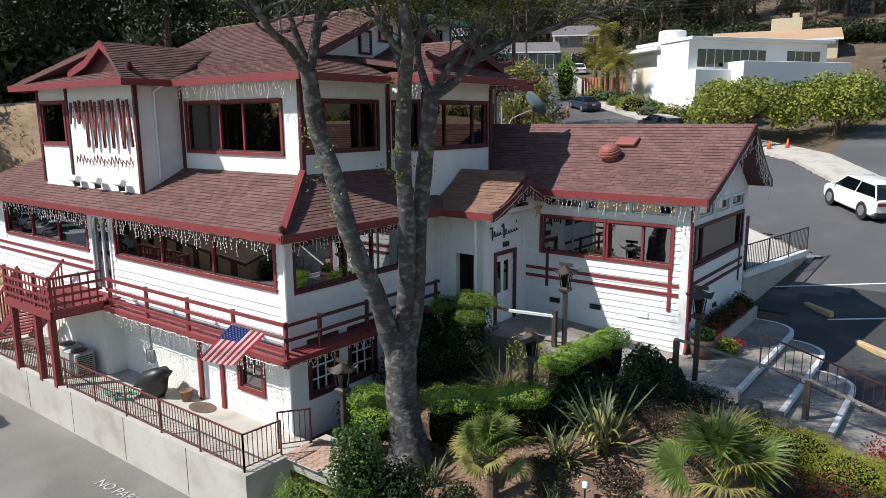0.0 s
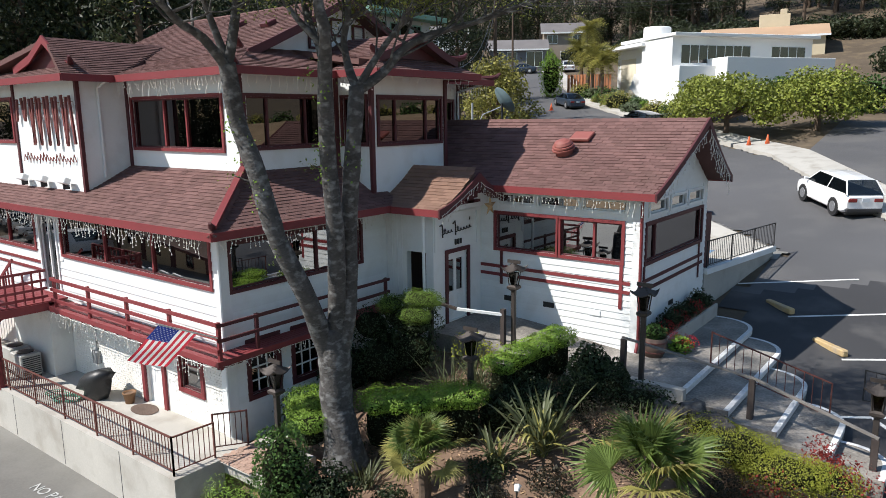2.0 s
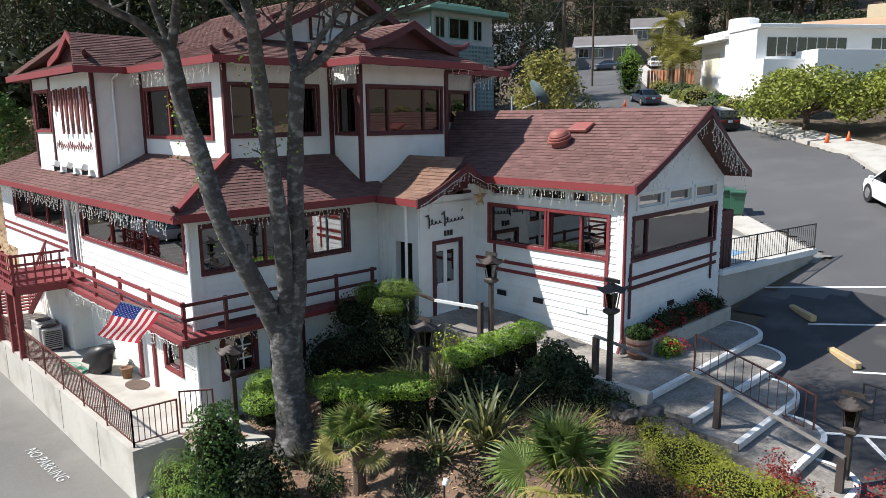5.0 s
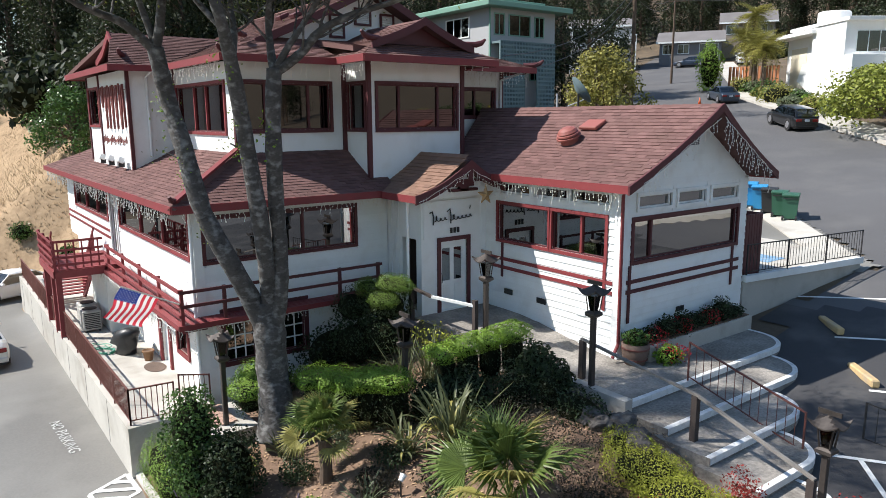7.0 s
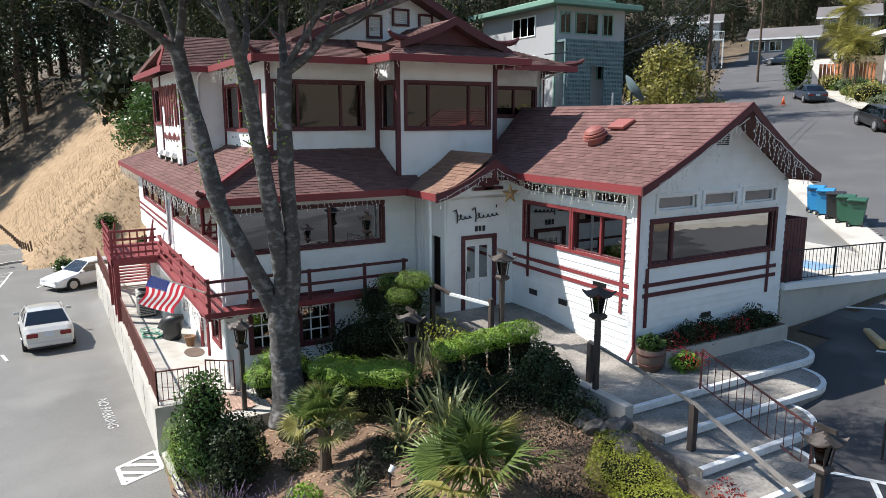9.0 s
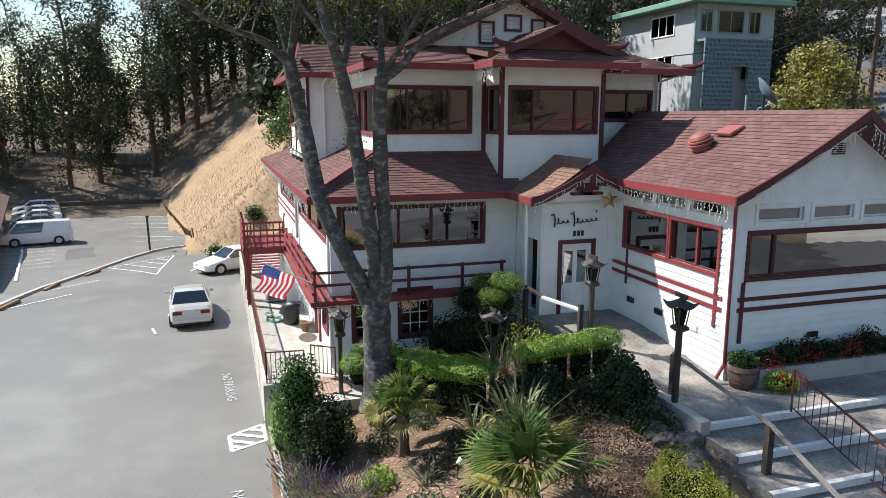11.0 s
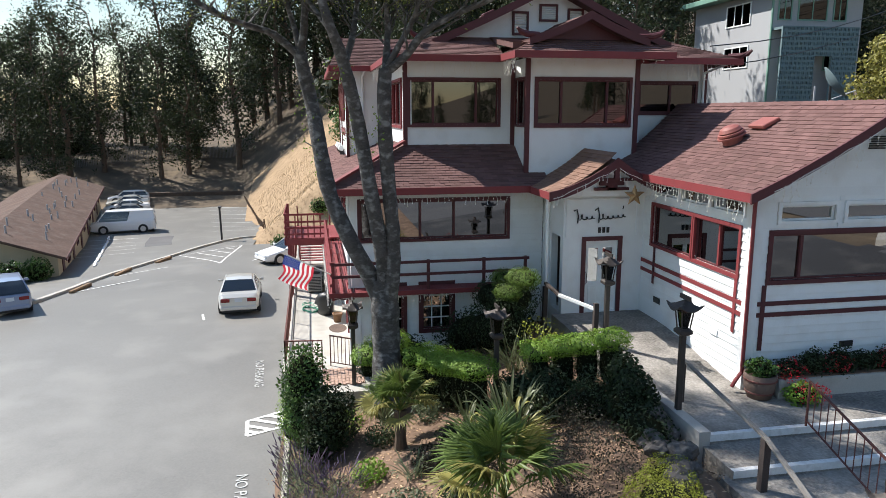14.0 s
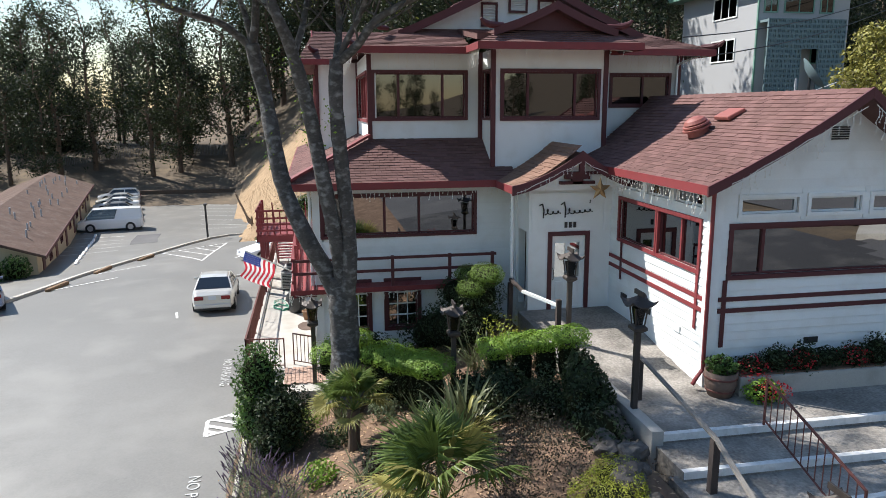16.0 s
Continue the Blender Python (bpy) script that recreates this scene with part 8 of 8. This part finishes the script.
for u in (-0.9, 4.9):
    m = M()
    m.box(u - 0.08, u + 0.08, -1.6, -1.44, -1.0, 2.55, m=BH)
    part("post", m, WHITE, blc)
gable_house("house", "cream house among trees on the hill", -62.0, 34.0, 60, 14, 9, 4.8, 1.5, CREAM, GREYROOF, WHITE, [(-4, 2.8, 2, 1.3), (0, 2.8, 2, 1.3), (4, 2.8, 2, 1.3)])
gable_house("house", "pale hillside house with wide windows", 2.0, 98.0, -8, 18, 9, 4.0, 1.2, GREYW, TANROOF, WHITE, [(-4, 1.6, 3, 1.4), (3, 1.6, 3, 1.4)], z=15.0)

# long low building beside the lower lot
MOTELROOF = mat("weathered_brown_shingle", (0.115, 0.078, 0.064), 0.95, var=0.35, s1=0.7, s2=9, bump=0.5, spec=0.15, stain=(0.16, 0.13, 0.115), stain_amt=0.6)
motel, MB = gable_house("motel", "long low beige building with a brown shingled roof", -57.0, -9.2, 12.1 + 180, 42, 7.2, 2.25, 1.35, BEIGE, MOTELROOF, DRED, [], z=-3.0)
for k in range(12):
    u = -18.5 + k * 3.3
    if k % 2:
        far_window(motel, MB, u, 0.9, 1.1, 1.0, DRED)
    else:
        m = M()
        m.box(u - 0.5, u + 0.5, -0.05, 0.02, 0.0, 2.0, m=MB)
        part("door", m, DRED, motel)
for k in range(30):
    rg = random.Random(k)
    u, v = -19 + k * 1.3, 0.5 + 2.7 * rg.random()
    m = M()
    m.tube([MB @ Vector((u, v, 2.2 + 0.375 * v)), MB @ Vector((u, v, 2.75 + 0.375 * v + 0.2 * rg.random()))], 0.06, 6)
    part("vent_pipe", m, GREYW, motel)

# ---- trees near and far ----
def crown_tree(name, label, x, y, z, H, R, leaf, seed, n=5200, size=0.2, trunk=0.25, low=0.35, clumps=22):
    """A broad tree: tapered trunk, limbs to leaf clumps of uneven size, gaps between."""
    th = thing(name, label, "tree")
    rng, nr = random.Random(seed), np.random.default_rng(seed)
    m, lf = M(), M()
    top = Vector((x + rng.uniform(-.3, .3), y + rng.uniform(-.3, .3), z + H * 0.55))
    m.tube([(x, y, z - 0.3), (x + 0.05, y, z + H * 0.2), top], [trunk, trunk * 0.8, trunk * 0.5], 9)
    for k in range(clumps):
        a = k * 2.4 + rng.uniform(-.4, .4)
        q = math.sqrt((k + 0.5) / clumps)
        rr_ = R * q * rng.uniform(0.75, 1.05)
        zz = z + H * lerp(0.95, low + 0.1, q ** 2.2) * rng.uniform(0.9, 1.05)
        c = np.array([x + rr_ * math.cos(a), y + rr_ * math.sin(a), zz])
        m.tube([Vector((x, y, z + H * 0.3)), (Vector((x, y, z + H * 0.45)) + Vector(c)) / 2, Vector(c)], [trunk * 0.45, trunk * 0.25, 0.02], 5)
        cr = R * rng.uniform(0.28, 0.42)
        p, nn = blob_points(nr, c, (cr, cr, cr * 0.75), n // clumps, 2.0, 0.6)
        leaf_quads(lf, p, nn + np.array([0, 0, 0.4]), size, nr, 0.6, 0.7)
    part("trunk", m, BARK_D, th)
    part("crown", lf, leaf, th, kind="stuff")
    return th


GREENT2 = leaf_mat("lawn_tree_leaf", (0.22, 0.25, 0.045), 0.45)
crown_tree("street_tree", "broad yellow-green tree across the street", -15.0, 56.5, ground_z(-15, 56.5), 3.9, 4.0, GREENT2, 3, 9000, 0.26, low=0.3, clumps=30)
crown_tree("street_tree", "broad green tree with pale blossom beside the lot", -9.5, 60.0, ground_z(-9.5, 60), 4.0, 3.8, GREENT2, 4, 8000, 0.26, low=0.25, clumps=28)
crown_tree("street_tree", "leafy tree standing at the lot's edge", 0.2, 48.0, ground_z(0.2, 48), 4.9, 2.6, GREENT2, 5, 7000, 0.24, low=0.3, clumps=24)
crown_tree("street_tree", "rounded green tree against the white house", -18.6, 62.5, ground_z(-18.6, 62.5), 3.4, 2.4, GREENT2, 6, 6000, 0.26, low=0.2)
crown_tree("hillside_tree", "yellow-green bushy tree beside the street", -23.8, 38.8, ground_z(-23.8, 38.8), 7.6, 2.8, YELT, 7, 10000, 0.2, low=0.15, clumps=30)
crown_tree("hillside_tree", "dark evergreen behind the restaurant", -38.0, 28.0, ground_z(-38, 28) - 1, 10.0, 4.0, FORESTL, 8, 7000, 0.3, low=0.15, clumps=30)
crown_tree("hillside_tree", "green bushy tree on the dry slope", -48.5, 14.3, ground_z(-48.5, 14.3) - 0.4, 5.0, 2.7, CAMEL, 9, 8000, 0.2, low=0.1, clumps=30)
crown_tree("hillside_tree", "dark leafy tree behind the apartment", -40.0, 44.0, 7.0, 11.0, 5.0, FORESTL, 10, 7000, 0.34, low=0.2)
for k, (x, y, r, h) in enumerate(((-43.5, 7.6, 0.7, 0.6), (-47.0, 10.5, 0.8, 0.7), (-39.0, 10.2, 0.4, 0.4), (-36.0, 11.4, 0.4, 0.35), (-41.5, 12.2, 0.5, 0.4))):
    bush("hillside_bush", "green bush on the dry grassy slope", "shrub", [((x, y, ground_z(x, y) + h * 0.4), (r, r, h))], CAMEL, 700, 0.14, 200 + k, group="bushes on the slope")
crown_tree("lot_tree", "dark leafy tree at the corner of the low building", -30.5, -8.3, lot_z(-30.5, -8.3), 5.2, 2.2, CAMEL, 41, 5000, 0.2, low=0.1)
for k, (x, y) in enumerate(((-35.5, -5.6), (-34.6, -6.6), (-33.6, -7.4))):
    bush("dark_shrub", "dark bush at the end wall of the low building", "shrub", [((x, y, lot_z(x, y) + 0.5), (0.8, 0.8, 0.8))], CAMEL, 900, 0.15, 270 + k, group="bushes by the low building")
# shrubs in front of the white house and along the street
fs_ = random.Random(8)
for k in range(16):
    t = k / 15
    x, y = lerp(-20.0, -35.0, t) + fs_.uniform(-1, 1), lerp(61.0, 72.0, t) + fs_.uniform(-1, 1)
    r = fs_.uniform(0.7, 1.4)
    bush("street_shrub", "garden shrub on the bank below the white house", "shrub", [((x, y, ground_z(x, y) + r * 0.45), (r * 1.2, r, r * 0.8))], (LIGHTG, LAV, CAMEL, YELT)[k % 4], 900, 0.2, 220 + k, group="street bank shrubs")
for k in range(9):
    x, y = 13 - 3.4 * k, 64.5 + 0.6 * k
    bush("hedge", "tall dark hedge behind the far lot", "hedge", [((x, y, ground_z(x, y) + 1.3), (2.0, 1.2, 1.8))], (CAMEL, GREENT2)[k % 2], 1500, 0.24, 240 + k, group="far hedge")
bush("cypress_hedge", "tall bright green hedge by the fence", "hedge", [((-38.2, 71.5, ground_z(-38.2, 71.5) + 2.2), (1.3, 1.3, 2.8))], LIGHTG, 2600, 0.2, 260)
FENCEW = mat("orange_stained_wood", (0.42, 0.17, 0.08), 0.8, rnd=0.1)
wf = thing("wooden_fence", "orange-stained wooden fence by the palms", "fence")
for k in range(14):
    x, y = -37.0 + k * 0.32, 73.0 + k * 0.12
    fe = M()
    fe.box(x, x + 0.3, y, y + 0.04, ground_z(x, y) + 0.05, ground_z(x, y) + 2.2)
    part("board", fe, FENCEW, wf)



def feather_palm(x, y, H, seed):
    th = thing("palm_tree", "tall palm with drooping yellow-green fronds", "palm", group="street palms")
    z = ground_z(x, y)
    m = M()
    m.tube([(x, y, z - 0.3), (x + 0.1, y, z + H * 0.5), (x, y, z + H)], [0.24, 0.18, 0.2], 8)
    part("trunk", m, BARK_D, th)
    rng = random.Random(seed)
    fm = M()
    n = 9
    for i in range(n):
        t = i / n
        sx, sz = 1.9 * t, 1.0 * t - 2.3 * t ** 2.0
        for s in (-1, 1):
            ln = 0.75 * math.sin(math.pi * (0.12 + 0.85 * t))
            for j in range(3):
                o = Vector((sx + 0.1 * j, 0, sz))
                fm.add([o, o + Vector((0.06, 0, 0)), o + Vector((0.3, s * ln, -0.35 * ln - 0.05))], [(0, 1, 2)])
    me = fm.mesh("frond", YELT)
    for i in range(46):
        piece("frond", me, th, pose(x, y, z + H, 0, 0, i * 137.5) @ pose(0, 0, 0, rng.uniform(-25, 25), rng.uniform(-70, 40), 0) @ Matrix.Scale(rng.uniform(0.7, 1.1), 4))


feather_palm(-34.6, 73.0, 7.0, 1)
feather_palm(-36.2, 74.6, 4.6, 2)
feather_palm(-31.0, 68.9, 4.2, 3)
feather_palm(-33.0, 70.8, 4.6, 4)


# forest: tall thin eucalyptus with hanging clumps, built thrice and copied
def euc(seed, H):
    th = thing("eucalyptus", "tall dark eucalyptus with a ragged open crown", "tree", group="eucalyptus grove")
    rng, nr = random.Random(seed), np.random.default_rng(seed)
    m, lf = M(), M()
    pts = [Vector((0, 0, -1))]
    for k in range(1, 7):
        pts.append(Vector((rng.uniform(-.35, .35) * k * 0.4, rng.uniform(-.35, .35) * k * 0.4, H * k / 6.3)))
    m.tube(pts, [0.34, 0.28, 0.24, 0.19, 0.14, 0.09, 0.04], 7)
    for k in range(38):
        t = rng.uniform(0.1, 1.0)
        i = min(5, int(t * 6))
        b = pts[i].lerp(pts[i + 1], t * 6 - i)
        a, L = rng.uniform(0, 6.28), rng.uniform(0.8, 3.1) * (1.15 - 0.6 * t)
        e = b + Vector((L * math.cos(a), L * math.sin(a), rng.uniform(0.2, 1.6)))
        m.tube([b, b.lerp(e, 0.5) + Vector((0, 0, 0.2)), e], [0.08, 0.05, 0.02], 4)
        n = 105
        r = rng.uniform(0.7, 1.3)
        p = np.array(e) + nr.normal(size=(n, 3)) * np.array([r * 0.55, r * 0.55, r * 0.75])
        leaf_quads(lf, p, np.tile([0.6, 0.3, 0.2], (n, 1)), 0.42, nr, 0.35, 1.0)
    part("trunk", m, BARK_D, th)
    part("crown", lf, FORESTL, th, kind="stuff")
    return th


kinds = [euc(31, 17), euc(32, 20), euc(33, 14), euc(34, 18)]
spots = []      # x, y, size
fr_ = random.Random(77)
for k in range(62):      # west grove
    spots.append((-92 - 30 * fr_.random(), -60 + 92 * k / 62 + fr_.uniform(-3, 3), fr_.uniform(0.85, 1.25) + 0.3 * smoothstep(-25, 0, -60 + 92 * k / 62)))
for k in range(46):      # on the rise north of the lower lot
    spots.append((-50 - 46 * fr_.random(), 18 + 15 * fr_.random(), fr_.uniform(0.7, 1.2)))
for k in range(6):
    spots.append((-92 + 3 * fr_.random(), -44 + 26 * k / 6, fr_.uniform(0.6, 1.2)))
for k in range(64):      # behind the houses to the north
    spots.append((-52 + 96 * k / 64 + fr_.uniform(-2, 2), 112 + 16 * fr_.random(), fr_.uniform(0.75, 1.1)))
for k in range(26):
    x, y, q = -30 + 70 * k / 26 + fr_.uniform(-2, 2), 92 + 8 * fr_.random(), fr_.uniform(0.5, 0.75)
    if x > -9:
        spots.append((x, y, q))
for k in range(34):
    spots.append((-112 + 46 * fr_.random(), 46 + 80 * k / 34, fr_.uniform(0.8, 1.2)))
for k in range(30):
    spots.append((-96 + 60 * k / 30 + fr_.uniform(-2, 2), 116 + 12 * fr_.random() - 0.2 * k, fr_.uniform(0.8, 1.1)))
for k in range(10):
    spots.append((-80 + 4 * fr_.random(), 78 + 2.6 * k, fr_.uniform(0.5, 0.7)))
for k in range(16):      # dark trees round the apartment house
    spots.append((-42 - 14 * fr_.random(), 26 + 40 * k / 16, fr_.uniform(0.75, 1.0)))
for k in range(34):      # far off behind the viewer, mirrored in the windows
    spots.append((70 + 40 * fr_.random(), -40 + 110 * k / 34, fr_.uniform(0.4, 0.8)))
spots += [(-33.5, 29.5, 0.75), (-36.5, 31.5, 0.8), (-39, 29, 0.8), (-38, 46, 0.85), (-35, 50, 0.8), (-43, 50, 0.9), (-47, 44, 0.9)]
for k, (x, y, s) in enumerate(spots):
    o = kinds[k % 4]
    mm = pose(x, y, ground_z(x, y) - 0.5, 0, 0, fr_.uniform(0, 360)) @ Matrix.Scale(s, 4)
    if k < 4:
        o.matrix_basis = mm
    else:
        c = copy_thing(o, mm)
        c.scale = (s, s, s)
# undergrowth that closes the foot of the woods, one form copied
ug0 = bush("undergrowth", "dark shaded undergrowth at the foot of the trees", "shrub", [((0, 0, 1.2), (2.6, 2.2, 1.9)), ((2.2, 0.8, 0.8), (1.8, 1.6, 1.4))], FORESTL, 1500, 0.4, 300, group="undergrowth")
ug_spots = [(-102 - 8 * fr_.random(), -58 + 36 * k / 16) for k in range(16)] + [(-98 + 47 * k / 34, 17.5 + 4 * fr_.random()) for k in range(34)] + [(-98 + 50 * k / 30, 24 + 5 * fr_.random()) for k in range(30)] + [(-55 + 95 * k / 34, 103 + 6 * fr_.random()) for k in range(34)] + [(-8 + 46 * k / 18, 90 + 3 * fr_.random()) for k in range(18)] + [(-70 - 14 * fr_.random(), 44 + 60 * k / 20) for k in range(20)]
for k, (x, y) in enumerate(ug_spots):
    q = fr_.uniform(1.2, 1.9) if x < -48 and 16 < y < 30 else 1.0
    mm = pose(x, y, ground_z(x, y) - 0.3, 0, 0, fr_.uniform(0, 360)) @ Matrix.Scale(q, 4)
    if k == 0:
        ug0.matrix_basis = mm
    else:
        c = copy_thing(ug0, mm)
        c.scale = (q, q, q)
bank = M()
for j in range(13):
    for i in range(25):
        u, v = i / 24, j / 12
        x, y = lerp(13, 40, u), 49 + 17 * v - 9 * u
        bank.v.append((x, y, ground_z(x, y) - 0.3 + 2.4 * math.sin(math.pi * v) * smoothstep(0, 0.15, u) + 0.12 * noise.noise((x * 0.6, y * 0.6, 3))))
bank.f = [(j * 25 + i, j * 25 + i + 1, j * 25 + i + 26, j * 25 + i + 25) for j in range(12) for i in range(24)]
bank.mi = [0] * len(bank.f)
tagged(part("grass_bank", bank, GRASS_DRY, smooth=True), "low bank of dry yellow grass beside the far lot", "grass bank", kind="structure")
for k in range(8):
    x, y = 15 + 3.1 * k, 62 - 1.2 * k
    bush("hillside_bush", "dark bush on the grassy bank", "shrub", [((x, y, ground_z(x, y) + 1.6), (1.7, 1.4, 1.3))], (CAMEL, YELT)[k % 2], 700, 0.26, 330 + k, group="bushes on the bank")
# picket fence along the foot of the grove and posts along the lot
gf = thing("picket_fence", "grey weathered picket fence below the grove", "fence")
for k in range(150):
    x, y = -95.5 - 5 * math.sin(k / 150 * 2.4), lerp(-25.0, 5.0, k / 150)
    m = M()
    z = ground_z(x, y)
    m.box(x - 0.06, x + 0.06, y - 0.02, y + 0.02, z - 0.1, z + 1.5)
    part("picket", m, GREYWOOD, gf)
lowf = thing("post_fence", "row of leaning dark posts along the lower lot", "fence")
for k in range(24):
    x, y = -56.5 - 1.3 * k, 5.75 - 0.2 * k
    z = ground_z(x, y)
    m = M()
    m.beam((x, y, z - 0.1), (x + 0.05, y - 0.1, z + 0.75), 0.1, 0.1)
    part("post", m, BARK_D, lowf)
bk = M()
bk.box(-85.8, -85.3, -14, 5.2, -4, -2.4)
tagged(part("low_wall", bk, BARK_D), "low dark wall at the end of the lower lot", "low wall", kind="structure")

# poles and wires
def pole(x, y, H, label, arms=True, r=0.14, name="utility_pole"):
    th = thing(name, label, "utility pole")
    z = ground_z(x, y)
    m = M()
    m.tube([(x, y, z - 0.3), (x, y, z + H)], [r, r * 0.7], 8)
    part("pole", m, BARK_D, th)
    if arms:
        m = M()
        m.beam((x - 0.9, y - 0.6, z + H - 0.5), (x + 0.9, y + 0.6, z + H - 0.5), 0.1, 0.12)
        part("crossarm", m, BARK_D, th)
    return Vector((x, y, z + H - 0.45))


p1 = pole(-33.9, 53.9, 10.5, "brown timber utility pole beside the street", r=0.2)
p2 = pole(-46.0, 76.0, 9.5, "brown timber utility pole up the street")
p3 = pole(18.0, 62.0, 11.5, "timber utility pole on the far hill")
p4 = pole(-8.0, 92.0, 9.0, "timber utility pole behind the white house")
p5 = Vector((-15.4, 23.4, 9.0))
for k, (a, b) in enumerate(((p1, p2), (p1, p3), (p1, p5), (p2, p4), (p4, p3), (p1, Vector((40, 30, 14))))):
    for dz in (0.0, 0.7):
        m = M()
        m.tube([a.lerp(b, t / 10) + Vector((0, 0, dz - 1.2 * 4 * (t / 10) * (1 - t / 10))) for t in range(11)], 0.02, 4)
        tagged(part("overhead_wire", m, IRON), "thin dark overhead wire between poles", "wire", group="overhead wires")
sl = thing("street_lamp", "slim street lamp with a curved arm and solar dish", "street lamp")
z = ground_z(-20.5, 31.5)
m = M()
m.tube([(-20.5, 31.5, 3.0), (-20.5, 31.5, 8.6)], 0.05, 8)
part("pole", m, GREYW, sl)
m = M()
m.tube([(-20.5, 31.5, 7.0), (-20.1, 31.9, 8.0), (-19.4, 32.6, 8.4)], 0.03, 6)
part("arm", m, GREYW, sl)
dish = thing("satellite_dish", "grey mesh satellite dish on a pole behind the wing roof", "satellite dish")
m = M()
m.lathe([(0.02, 0.0), (0.35, 0.05), (0.68, 0.2), (0.7, 0.21), (0.34, 0.075), (0.02, 0.02)], 20, m=pose(-17.75, 30.0, 8.55, 55, 0, 150))
part("reflector", m, TEALB, dish, smooth=True)
m = M()
m.tube([(-17.75, 30.05, 2.8), (-17.75, 30.05, 8.5)], 0.05, 8)
part("pole", m, IRON, dish)
lp = thing("lot_lamp", "dark post lamp standing in the lower lot", "street lamp")
m = M()
m.beam((-50, 2.8, ground_z(-50, 2.8)), (-50, 2.75, ground_z(-50, 2.8) + 2.7), 0.14, 0.14)
part("pole", m, PLASTIC, lp)
m = M()
m.cbox(-0.3, 0.3, -0.12, 0.12, 0, 0.12, 0.02, m=pose(-50.2, 2.75, ground_z(-50, 2.8) + 2.65))
part("lamp_head", m, PLASTIC, lp)

# tufts of dry grass over the slope
tf = M()
tr_ = random.Random(6)
for k in range(11000):
    x, y = -34.4 - 46 * tr_.random() ** 1.2, 2 + 17 * tr_.random()
    if (y < 11.0 and x > -46) or y < 5.9 - 0.155 * max(0.0, -58 - x):
        continue
    z = ground_z(x, y) - 0.06
    for j in range(2):
        dx, dy = tr_.uniform(-.16, .16), tr_.uniform(-.16, .16)
        tf.add([(x - 0.035, y, z), (x + 0.035, y + 0.02, z), (x + dx, y + dy, z + tr_.uniform(0.12, 0.34))], [(0, 1, 2)])
tagged(part("dry_grass", tf, leaf_mat("dry_grass_blade", (0.34, 0.25, 0.15), 0.5)), "dry golden grass tufts covering the slope", "grass", kind="stuff")
